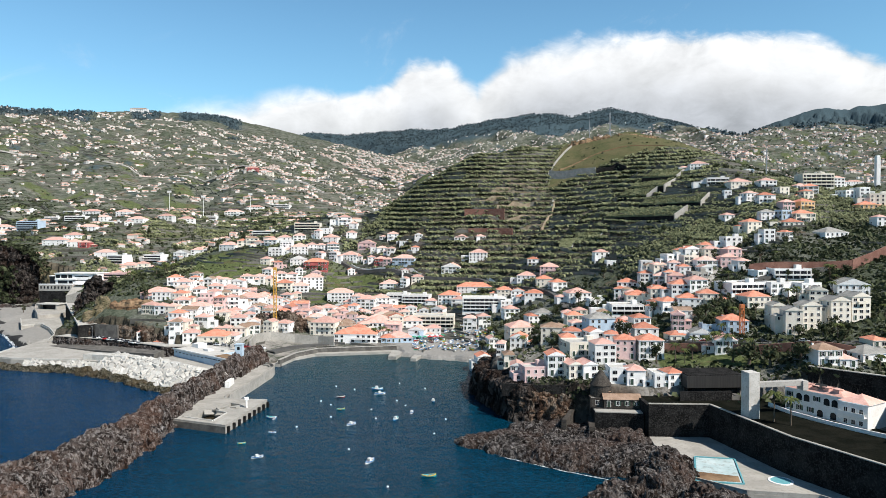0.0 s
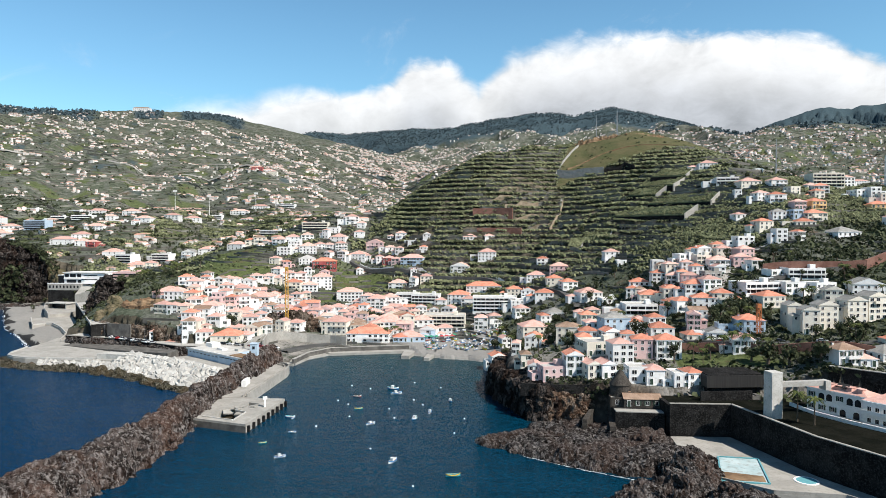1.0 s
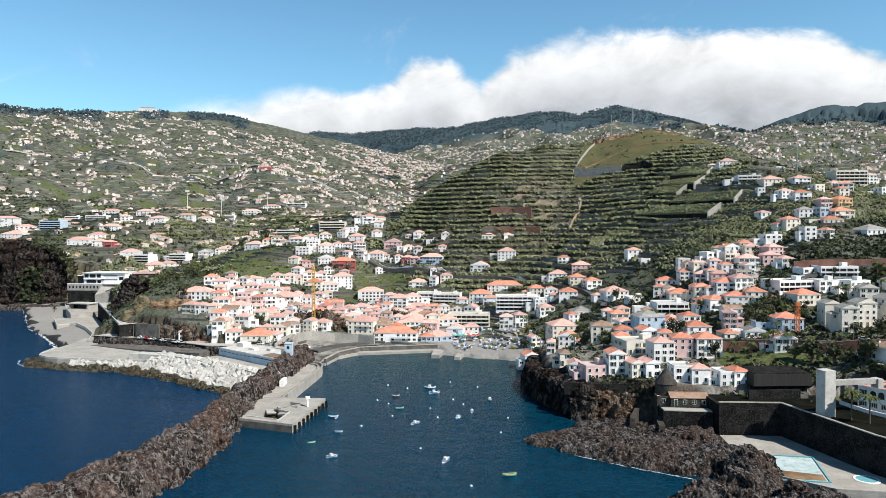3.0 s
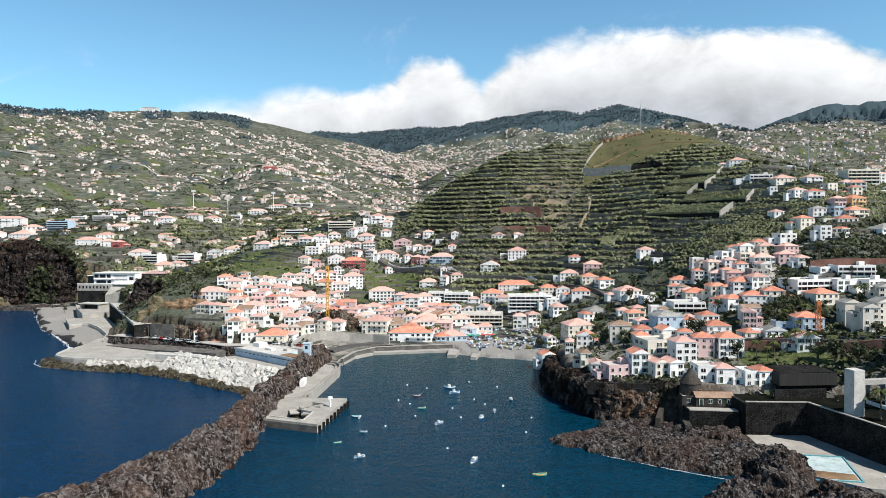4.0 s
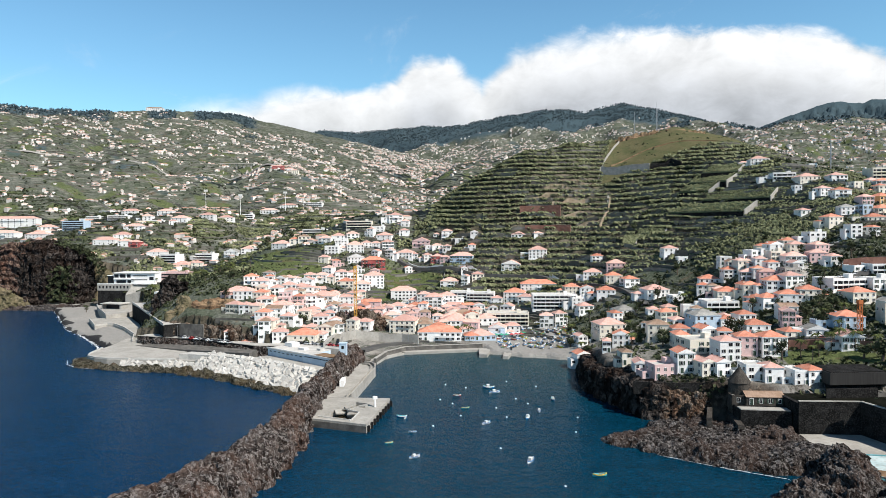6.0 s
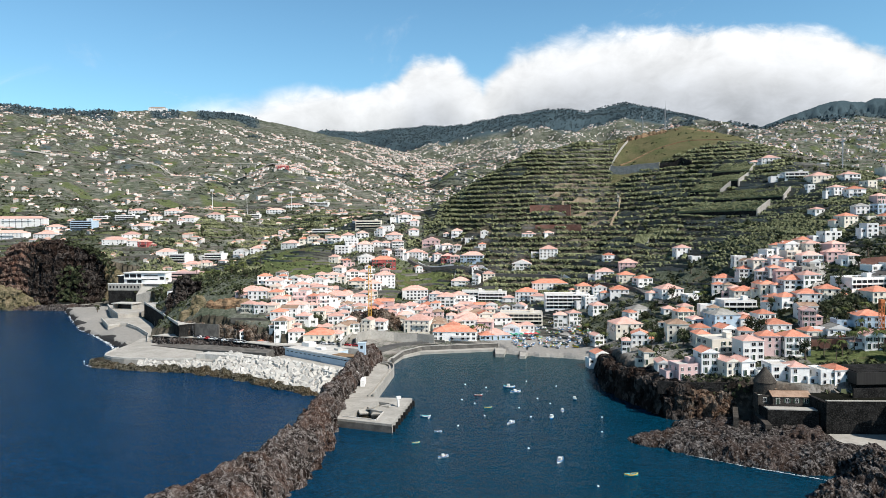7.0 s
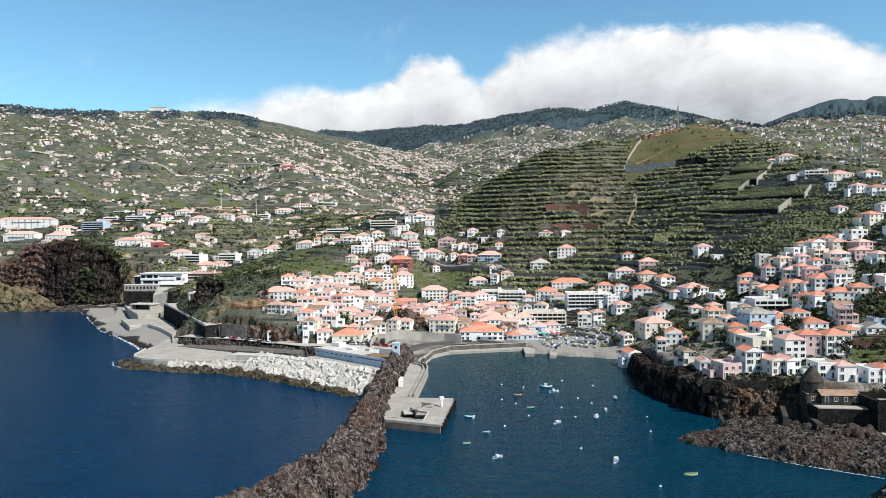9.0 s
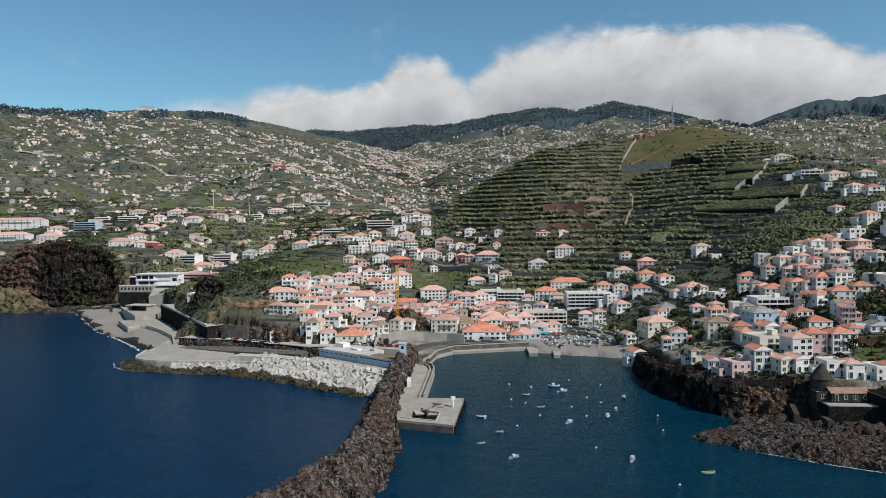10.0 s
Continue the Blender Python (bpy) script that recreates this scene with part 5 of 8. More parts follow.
def arch_mesh(w, h):
    bm = bmesh.new()
    out = [(-w / 2, 0), (w / 2, 0)] + [(w / 2 * math.cos(a), h - w / 2 + w / 2 * math.sin(a)) for a in np.linspace(0, math.pi, 9)]
    front, back = [bm.verts.new((x, -0.06, z)) for x, z in out], [bm.verts.new((x, 0.1, z)) for x, z in out]
    bm.faces.new(front)
    for i in range(len(out)):
        j = (i + 1) % len(out)
        bm.faces.new((front[j], front[i], back[i], back[j]))
    bmesh.ops.recalc_face_normals(bm, faces=bm.faces)
    return to_mesh("arched_window", bm, "glass")


ARCH = arch_mesh(1.8, 2.2)
for wx, wz in ((3.2, 0.3), (7.2, 0.3), (-3.4, 4.2), (-1.0, 4.2), (5.2, 4.2), (7.6, 4.2)):
    part("arched_window", ARCH, None, villa).location = (wx, -5.5, wz)
for wx, wz in ((-6.4, 1.2), (-3.2, 1.2), (0.2, 1.2), (-6.4, 4.9), (2.2, 4.9)):
    part("window", WINDOWS[0], None, villa).location = (wx, -5.52, wz)
bm = bmesh.new()
box(bm, -1.8, -1.1, -0.05, 1.8, 1.1, 0.05)
part("solar_panel", bm, "ribbed", villa, "dark tilted solar panel").matrix_basis = pose(2, -3.2, 9.4, 24, 0, 0)
bm = bmesh.new()
box(bm, 0, -1.6, -0.2, 7.6, 0, 0)
box(bm, 0, -1.6, 0, 7.6, -1.5, 1.0)
part("balcony", bm, "white", villa).location = (10.2, -7.5, 3.7)
for wx in (11.8, 14, 16.2):
    for wz in (0.9, 4.3):
        part("window", WINDOWS[3], None, villa).location = (wx, -7.5, wz)
for k in range(5):
    bm = bmesh.new()
    box(bm, -0.8, -1.0, 0, 0.8, 1.0, 1.3)
    box(bm, -1.0, -1.2, 1.3, 1.0, 1.2, 1.5)
    part("dormer", bm, "rose", villa).location = (-5.5 + 3.2 * k, -3.0, 7.9)
wall_run("garden_wall", [(107, 222), (109, 211), (113.6, 201), (120, 190), (129, 178)], 1.2, 0.5, "white", "low white garden wall with scalloped top", base=12.2, sink=0.2)

# unseen mass east of the view, added to throw shade on the terrace
rock_mass("east_rock", [(143, 136, 52, 19), (152, 112, 54, 22), (168, 146, 46, 16), (140, 164, 36, 9), (150, 188, 35, 9), (160, 212, 34, 9)], 2.0, "lava", "unseen rock added to shade the terrace by the bathing place", 2.0, seed=91)
M["kilnstone"] = surface("brown_grey_kiln_stone", [(0.035, 0.031, 0.027), (0.070, 0.062, 0.054), (0.13, 0.115, 0.10)], 0.5, 0.95, bump=0.8, fine=5.0, distance=0.15, spec=0.05)
kiln = tagged(new("stone_kiln"), "round dark stone kiln with a conical roof", "kiln")
kiln.matrix_world = pose(56, 240, 6.4)
bm = bmesh.new()
bmesh.ops.create_cone(bm, cap_ends=True, segments=24, radius1=4.0, radius2=3.6, depth=9, matrix=Matrix.Translation((0, 0, 4.5)))
part("drum", bm, "kilnstone", kiln)
bm = bmesh.new()
bmesh.ops.create_cone(bm, cap_ends=True, segments=24, radius1=3.9, radius2=0.5, depth=5, matrix=Matrix.Translation((0, 0, 11.5)))
part("cone_roof", bm, "kilnstone", kiln)
structure_prism("stone_terrace", [(51, 227), (67, 225), (69, 237), (52, 239)], -1, 8.7, "stone", "dark stone terrace above the rocks", "terrace")
structure_prism("stone_terrace", [(51.3, 227.3), (66.7, 225.3), (67, 229), (51.5, 231)], 8.2, 9.0, "concrete", "pale concrete terrace top", "terrace")
structure_prism("stone_ramp", [(48, 222), (50, 221.7), (53, 238), (51, 238.5)], -1, 5.2, "kilnstone", "stone buttress ramp down to the rocks", "ramp")
structure_prism("stone_ramp", [(40, 228), (41.6, 227.6), (47, 241), (45.4, 241.6)], -1, 6.0, "kilnstone", "stone buttress ramp down to the rocks", "ramp")
house(62, 235.5, 12.5, 6, 1, -4, "kilnstone", "brown", "gable", "boathouse", 8.7)

# ---- the houses of the town ----
house(30.9, 588.6, 15.6, 14.0, 3, -7, "white", "rose", "hip")
house(7.7, 584.3, 16.3, 14.0, 2, -11, "white", "rose", "gable")
house(72.5, 545.5, 9.2, 8.3, 3, -3, "white", "terracotta", "hip")
house(81.6, 521.4, 13.9, 12.5, 3, -10, "pinkish", "rose", "hip")
house(64.7, 524.7, 13.9, 12.6, 3, -12, "white", "rose", "hip")
house(74.6, 500.6, 11.9, 10.7, 2, -3, "cream", "terracotta", "hip")
house(81.0, 480.3, 10.8, 9.7, 2, 12, "white", "terracotta", "hip")
house(87.8, 444.8, 14.9, 13.4, 3, 8, "white", "rose", "hip")
house(94.3, 419.7, 9.4, 8.5, 1, 7, "white", "flat", "flat")
house(25.3, 545.0, 28.2, 14.0, 2, -3, "white", "terracotta", "hip")
house(46.5, 515.3, 11.6, 10.4, 2, 1, "cream", "terracotta", "hip")
house(54.8, 498.4, 9.8, 8.8, 2, -6, "white", "terracotta", "gable")
house(64.2, 478.8, 12.7, 11.5, 2, -9, "white", "terracotta", "hip")
house(5.4, 531.2, 16.3, 14.0, 3, -11, "white", "terracotta", "hip")
house(18.1, 448.1, 8.8, 8.0, 3, -8, "white", "rose", "hip")
house(26.7, 449.2, 8.3, 8.0, 3, 12, "white", "rose", "hip")
house(46.1, 463.9, 10.4, 9.4, 2, 9, "white", "rose", "hip")
house(61.1, 417.9, 12.3, 11.0, 1, 9, "white", "slate", "hip")
house(44.1, 385.2, 15.5, 14.0, 3, 8, "cream", "rose", "hip")
house(50.8, 317.4, 9.7, 8.8, 3, -9, "cream", "brown", "hip")
house(59.0, 310.5, 8.2, 8.0, 2, -5, "white", "terracotta", "hip")
house(70.8, 366.8, 9.2, 8.3, 2, 4, "cream", "terracotta", "hip")
house(74.3, 323.7, 12.6, 11.3, 3, 6, "blue", "slate", "hip")
house(57.6, 284.7, 13.4, 12.1, 2, 10, "cream", "flat", "flat")
house(67.3, 303.3, 6.8, 8.0, 2, 11, "white", "terracotta", "gable")
house(73.8, 297.8, 5.8, 8.0, 2, -12, "white", "terracotta", "hip")
house(83.7, 321.6, 6.8, 8.0, 2, 3, "white", "terracotta", "hip")
house(94.2, 325.2, 8.4, 8.0, 2, 5, "white", "terracotta", "hip")
house(90.5, 305.7, 10.7, 9.7, 2, 0, "white", "terracotta", "hip")
house(74.4, 278.2, 8.2, 8.0, 3, -9, "pinkish", "terracotta", "hip")
house(83.9, 276.3, 10.0, 9.0, 3, -1, "white", "terracotta", "hip")
house(27.5, 318.5, 3.7, 8.0, 2, -11, "white", "terracotta", "hip")
house(27.7, 383.1, 5.4, 8.0, 2, 12, "white", "rose", "gable")
house(20.0, 340.7, 7.1, 8.0, 2, 10, "white", "terracotta", "gable")
house(27.5, 285.4, 4.4, 8.0, 2, 1, "cream", "brown", "hip")
house(29.4, 270.8, 4.7, 8.0, 2, -6, "white", "terracotta", "gable")
house(34.3, 259.8, 8.5, 8.0, 2, 11, "pinkish", "flat", "flat")
house(42.8, 259.8, 6.7, 8.0, 3, 2, "white", "terracotta", "gable")
house(48.4, 254.2, 5.1, 8.0, 2, 11, "cream", "rose", "gable")
house(53.7, 253.3, 5.5, 8.0, 2, 10, "white", "rose", "gable")
house(63.9, 248.1, 7.3, 8.0, 2, 0, "white", "flat", "flat")
house(69.2, 245.4, 6.5, 8.0, 2, -2, "white", "rose", "hip")
house(77.1, 242.1, 5.7, 8.0, 2, 3, "white", "flat", "flat")
house(97.9, 364.7, 16.7, 14.0, 2, -2, "white", "flat", "flat")
house(108.4, 379.1, 12.5, 11.2, 2, -9, "cream", "terracotta", "hip")
house(117.4, 370.9, 9.3, 8.4, 2, -5, "cream", "terracotta", "hip")
house(110.4, 347.7, 9.5, 8.6, 2, 9, "white", "terracotta", "hip")
house(114.7, 422.8, 11.8, 10.6, 2, -13, "white", "terracotta", "hip")
house(126.7, 394.5, 8.8, 8.0, 2, -13, "white", "rose", "hip")
house(130.3, 411.8, 8.1, 8.0, 2, 4, "cream", "rose", "hip")
house(131.1, 439.4, 7.4, 8.0, 2, -6, "white", "flat", "flat")
house(117.4, 506.2, 10.8, 9.7, 2, 1, "white", "rose", "hip")
house(120.0, 487.1, 6.6, 8.0, 1, -1, "white", "flat", "flat")
house(123.3, 413.3, 8.1, 8.0, 2, -4, "white", "terracotta", "hip")
house(137.7, 413.3, 7.6, 8.0, 3, 14, "white", "flat", "flat")
house(136.6, 401.8, 6.7, 8.0, 2, -9, "white", "rose", "hip")
house(138.2, 390.7, 6.5, 8.0, 2, -2, "white", "terracotta", "hip")
house(130.7, 391.2, 6.6, 8.0, 2, -8, "white", "terracotta", "hip")
house(145.0, 400.9, 8.7, 8.0, 2, 4, "cream", "flat", "flat")
house(151.2, 391.9, 11.6, 10.4, 2, -6, "white", "rose", "hip")
house(160.0, 406.9, 9.1, 8.2, 2, -4, "cream", "rose", "hip")
house(134.1, 361.3, 10.1, 9.1, 2, 7, "white", "rose", "hip")
house(127.4, 363.9, 11.7, 10.6, 2, -5, "white", "terracotta", "hip")
house(139.2, 372.0, 8.9, 8.0, 2, 2, "concrete", "flat", "flat")
house(113.4, 342.8, 10.0, 9.0, 2, 11, "white", "terracotta", "hip")
house(122.7, 339.9, 11.0, 9.9, 2, -11, "white", "terracotta", "hip")
house(131.5, 337.8, 9.9, 8.9, 2, -12, "cream", "terracotta", "hip")
house(126.6, 297.2, 11.5, 10.4, 2, -8, "blue", "terracotta", "hip")
house(150.9, 330.2, 11.9, 10.7, 2, 7, "cream", "terracotta", "hip")
house(101.8, 297.1, 7.3, 8.0, 1, 3, "cream", "terracotta", "hip")
house(111.3, 294.6, 9.0, 8.1, 1, -7, "white", "slate", "gable")
house(149.0, 303.7, 6.6, 8.0, 4, -5, "cream", "slate", "gable")
house(148.5, 289.2, 6.8, 8.0, 4, -9, "cream", "slate", "gable")
house(158.3, 294.6, 8.2, 8.0, 4, -1, "cream", "slate", "gable")
house(178.3, 324.0, 8.1, 8.0, 3, -13, "cream", "slate", "gable")
house(170.9, 295.8, 9.2, 8.3, 4, 6, "cream", "slate", "gable")
house(180.2, 297.3, 9.3, 8.3, 4, 11, "cream", "slate", "gable")
house(151.7, 345.7, 20.6, 14.0, 2, 13, "white", "flat", "flat")
house(167.7, 342.3, 10.7, 9.6, 2, 7, "white", "flat", "flat")
house(180.1, 338.5, 11.5, 10.3, 2, 13, "white", "flat", "flat")
house(199.4, 333.2, 14.3, 12.9, 2, -13, "white", "slate", "gable")
house(181.6, 357.7, 18.3, 14.0, 2, -6, "white", "flat", "flat")
house(168.2, 361.3, 7.7, 8.0, 1, 13, "white", "flat", "flat")
house(133.0, 237.3, 9.2, 8.3, 2, 8, "white", "brown", "hip")
house(139.9, 236.9, 5.8, 8.0, 1, -3, "white", "rose", "hip")
house(153.5, 246.1, 11.9, 10.7, 1, 12, "white", "slate", "hip")
house(165.9, 261.1, 5.7, 8.0, 1, 3, "cream", "terracotta", "hip")
house(81.6, 242.1, 6.0, 8.0, 2, 9, "white", "terracotta", "hip")
house(-71.4, 648.2, 17.0, 14.0, 2, -6, "pinkish", "rose", "gable")
house(-57.2, 653.1, 5.6, 8.0, 1, -9, "white", "rose", "hip")
house(-47.1, 646.8, 10.7, 9.7, 2, -2, "white", "rose", "hip")
house(-35.5, 631.8, 8.3, 8.0, 1, -10, "white", "flat", "flat")
house(-79.0, 630.4, 9.0, 8.1, 2, -3, "white", "rose", "hip")
house(-65.9, 624.9, 7.2, 8.0, 2, 13, "white", "rose", "hip")
house(-56.4, 617.4, 10.9, 9.8, 2, -5, "red", "rose", "hip")
house(-49.3, 611.2, 7.7, 8.0, 2, -14, "pinkish", "rose", "hip")
house(-33.7, 604.6, 20.3, 14.0, 3, -13, "blue", "rose", "hip")
house(17.3, 615.2, 12.6, 11.4, 1, -9, "white", "rose", "hip")
house(33.5, 609.0, 8.4, 8.0, 1, 8, "white", "rose", "hip")
house(-45.4, 577.0, 15.1, 13.6, 2, -4, "white", "rose", "hip")
house(-70.4, 526.9, 13.2, 11.9, 2, -6, "white", "terracotta", "hip")
house(-58.1, 523.7, 14.6, 13.1, 2, -11, "white", "terracotta", "hip")
house(-47.5, 519.7, 12.7, 11.5, 4, 13, "white", "rose", "hip")
house(-35.6, 543.0, 18.2, 14.0, 3, -2, "white", "flat", "flat")
house(-20.7, 539.0, 21.5, 14.0, 3, -8, "white", "flat", "flat")
house(-8.8, 528.2, 8.8, 8.0, 2, -12, "white", "rose", "hip")
house(12.7, 523.3, 10.8, 9.7, 2, -12, "white", "terracotta", "hip")
house(30.2, 495.0, 31.6, 14.0, 4, -3, "white", "flat", "flat")
house(46.7, 486.4, 12.5, 11.2, 2, 5, "white", "flat", "flat")
house(-6.2, 463.5, 28.3, 14.0, 3, -4, "cream", "flat", "flat")
house(-35.8, 465.2, 16.1, 14.0, 2, -13, "cream", "brown", "hip")
house(-55.2, 476.0, 8.4, 8.0, 2, -0, "white", "rose", "hip")
house(-51.6, 408.5, 25.7, 14.0, 2, -3, "white", "terracotta", "hip")
house(-27.7, 411.0, 16.3, 14.0, 1, 14, "blue", "terracotta", "hip")
house(-15.8, 423.9, 10.4, 9.3, 2, -11, "white", "rose", "gable")
house(-6.1, 432.8, 9.4, 8.4, 2, 1, "white", "rose", "hip")
house(-21.3, 457.6, 13.8, 12.4, 2, 8, "white", "rose", "hip")
house(-43.7, 450.2, 15.8, 14.0, 2, -3, "white", "rose", "hip")
house(-62.2, 436.8, 10.0, 9.0, 2, 14, "cream", "brown", "hip")
house(-167.4, 439.0, 10.5, 9.5, 2, -1, "white", "rose", "hip")
house(-178.9, 427.5, 16.8, 14.0, 1, -7, "pinkish", "rose", "hip")
house(-171.8, 419.8, 12.0, 10.8, 2, -3, "white", "terracotta", "hip")
house(-173.5, 404.3, 8.4, 8.0, 2, -13, "cream", "terracotta", "hip")
house(-166.5, 402.4, 6.4, 8.0, 2, -2, "white", "rose", "hip")
house(-160.0, 401.9, 6.8, 8.0, 2, -7, "cream", "rose", "hip")
house(-158.0, 411.5, 9.4, 8.5, 2, 11, "white", "rose", "hip")
house(-156.4, 436.6, 7.9, 8.0, 2, 9, "white", "rose", "hip")
house(-148.5, 423.0, 7.6, 8.0, 2, -0, "pinkish", "flat", "flat")
house(-149.2, 442.0, 6.8, 8.0, 2, -13, "white", "rose", "hip")
house(-147.0, 411.1, 11.8, 10.6, 2, -7, "white", "rose", "hip")
house(-153.8, 394.6, 8.4, 8.0, 2, -7, "white", "terracotta", "hip")
house(-139.8, 396.5, 8.4, 8.0, 2, -8, "white", "rose", "hip")
house(-149.2, 384.9, 10.5, 9.4, 2, -8, "cream", "rose", "hip")
house(-246.5, 481, 13, 10, 3, -14, "white", "flat", "flat", ground_z=18.8)
house(-292, 616, 30.0, 14.0, 2, -4, "pinkish", "terracotta", "flat")
house(-322.2, 677.0, 17.0, 14.0, 3, -13, "white", "flat", "flat")
house(-290.7, 660.0, 10.5, 9.5, 2, 12, "cream", "rose", "hip")
house(-149.1, 380.0, 6.4, 8.0, 4, 2, "white", "brown", "hip")
house(-140.6, 379.1, 8.9, 8.0, 2, 14, "white", "terracotta", "hip")
house(-127.3, 379.8, 15.9, 14.0, 3, -3, "cream", "terracotta", "hip")
house(-139.8, 420.4, 6.7, 8.0, 2, 11, "white", "rose", "hip")
house(-134.3, 413.3, 7.7, 8.0, 2, 4, "cream", "terracotta", "hip")
house(-123.9, 412.0, 9.2, 8.3, 2, 8, "white", "terracotta", "hip")
house(-114.8, 411.3, 7.0, 8.0, 2, 7, "white", "terracotta", "gable")
house(-126.5, 395.1, 6.5, 8.0, 1, -0, "cream", "rose", "hip")
house(-132.1, 467.1, 17.5, 14.0, 2, -11, "white", "terracotta", "hip")
house(-161.3, 417.4, 7.8, 8.0, 2, -8, "cream", "terracotta", "hip")
house(-150.6, 434.5, 7.8, 8.0, 2, 10, "pinkish", "flat", "flat")
house(-150.2, 446.9, 6.8, 8.0, 2, 11, "white", "rose", "hip")
house(-157.4, 545.8, 9.9, 8.9, 2, 12, "white", "rose", "hip")
house(-150.1, 556.7, 10.1, 9.1, 2, -5, "white", "terracotta", "hip")
house(-143.5, 556.8, 6.7, 8.0, 2, 4, "cream", "rose", "hip")
house(-135.4, 564.9, 10.2, 9.2, 4, 8, "white", "rose", "hip")
house(-126.8, 569.9, 8.8, 8.0, 4, 4, "white", "rose", "hip")
house(-109.3, 572.2, 16.4, 14.0, 4, 9, "white", "rose", "hip")
house(-130.8, 560.2, 13.5, 12.1, 2, 1, "cream", "terracotta", "hip")
house(-117.8, 562.2, 13.2, 11.9, 2, 4, "white", "rose", "hip")
house(-113.3, 608.1, 20.8, 14.0, 3, 5, "red", "terracotta", "hip")
house(-120.0, 521.9, 8.3, 8.0, 2, -6, "white", "rose", "hip")
house(-115.5, 536.7, 7.1, 8.0, 2, 12, "cream", "rose", "hip")
house(-99.0, 430.3, 4.5, 8.0, 2, 13, "white", "flat", "flat")
house(-105.8, 483.8, 9.0, 8.1, 2, -12, "white", "terracotta", "hip")
house(-94.2, 450.7, 7.1, 8.0, 2, 13, "pinkish", "rose", "hip")
house(-92.8, 495.8, 10.3, 9.3, 1, 13, "cream", "rose", "hip")
house(-87.2, 438.4, 9.3, 8.4, 2, 5, "cream", "brown", "hip")
house(-83.2, 490.4, 11.8, 10.6, 2, -13, "white", "terracotta", "hip")
house(-82.6, 462.4, 7.3, 8.0, 2, 11, "white", "flat", "flat")
house(-74.3, 430.1, 16.3, 14.0, 3, -10, "cream", "rose", "hip")
house(-70.9, 500.2, 10.7, 9.6, 2, 13, "white", "terracotta", "hip")
house(-82.8, 549.0, 20.4, 14.0, 3, 5, "white", "terracotta", "hip")
house(-65.1, 523.4, 9.5, 8.5, 4, -12, "white", "rose", "hip")
house(-57.1, 512.5, 13.4, 12.1, 4, -9, "white", "rose", "hip")
house(-43.8, 440.4, 14.8, 13.4, 2, 4, "white", "rose", "hip")
house(-61.0, 427.8, 9.1, 8.2, 2, 2, "cream", "brown", "hip")
house(-32.9, 406.8, 8.7, 8.0, 1, 7, "blue", "terracotta", "hip")
house(-637.9, 916.9, 73.0, 14.0, 5, 4, "white", "rose", "hip")
house(-560.6, 782.0, 37.5, 14.0, 3, -3, "white", "terracotta", "hip")
house(-513.3, 774.4, 26.7, 14.0, 2, -5, "white", "rose", "hip")
house(-541.6, 839.5, 20.3, 14.0, 2, 12, "white", "rose", "hip")
house(-488.8, 807.3, 26.6, 14.0, 4, -5, "blue", "flat", "flat")
house(-462.0, 859.3, 25.5, 14.0, 2, 4, "white", "flat", "flat")
house(-406.0, 781.1, 22.7, 14.0, 2, -4, "white", "rose", "hip")
house(-399.9, 738.4, 17.8, 14.0, 2, 9, "white", "rose", "hip")
house(-407.1, 716.1, 23.1, 14.0, 2, 3, "white", "terracotta", "hip")
house(-384.5, 710.6, 12.9, 11.6, 2, 11, "white", "rose", "hip")
house(-373.7, 710.7, 11.3, 10.2, 2, 1, "red", "terracotta", "hip")
house(-340.5, 686.2, 18.4, 14.0, 2, 11, "white", "rose", "hip")
house(-319.6, 683.1, 10.5, 9.4, 2, -8, "white", "rose", "hip")
house(-404.4, 835.4, 20.6, 14.0, 1, 5, "white", "flat", "flat")
house(-376.3, 839.5, 20.7, 14.0, 2, -5, "white", "rose", "hip")
house(-438.6, 781.8, 10.7, 9.7, 1, 11, "cream", "terracotta", "hip")
house(-512.6, 894.7, 17.2, 14.0, 2, 8, "white", "flat", "flat")
house(-496.4, 966.5, 23.9, 14.0, 2, -0, "white", "rose", "hip")
house(-416.4, 892.5, 19.6, 14.0, 2, 1, "white", "rose", "hip")
house(-578.7, 1060.8, 20.4, 14.0, 1, -13, "white", "flat", "flat")
house(-631.4, 1036.4, 17.1, 14.0, 1, -13, "white", "flat", "flat")
house(-418.0, 838.7, 13.8, 12.4, 2, 3, "white", "rose", "hip")
house(-357.7, 881.4, 18.2, 14.0, 2, -0, "white", "rose", "hip")
house(-348.7, 926.8, 20.6, 14.0, 2, 10, "white", "rose", "hip")
house(-340.9, 1002.5, 15.6, 14.0, 2, 3, "white", "flat", "flat")
house(-294.3, 696.7, 19.0, 14.0, 3, -10, "white", "flat", "flat")
house(-271.0, 708.3, 14.6, 13.2, 2, -4, "white", "slate", "gable")
house(-256.6, 712.7, 12.9, 11.6, 2, 7, "white", "rose", "hip")
house(-243.5, 715.7, 17.7, 14.0, 1, 1, "white", "flat", "flat")
house(-210.7, 674.0, 17.0, 14.0, 2, -14, "white", "terracotta", "hip")
house(-198.9, 675.7, 10.1, 9.1, 2, 9, "cream", "terracotta", "hip")
house(-189.6, 676.5, 11.9, 10.7, 2, 9, "cream", "brown", "hip")
house(-182.5, 700.9, 24.6, 14.0, 2, -4, "white", "flat", "flat")
house(-135.1, 683.2, 25.7, 14.0, 3, 0, "cream", "flat", "flat")
house(-114.8, 671.5, 11.8, 10.6, 2, -3, "white", "flat", "flat")
house(-99.7, 690.0, 13.9, 12.5, 3, 8, "white", "terracotta", "hip")
house(-89.0, 680.2, 8.4, 8.0, 2, -5, "white", "rose", "hip")
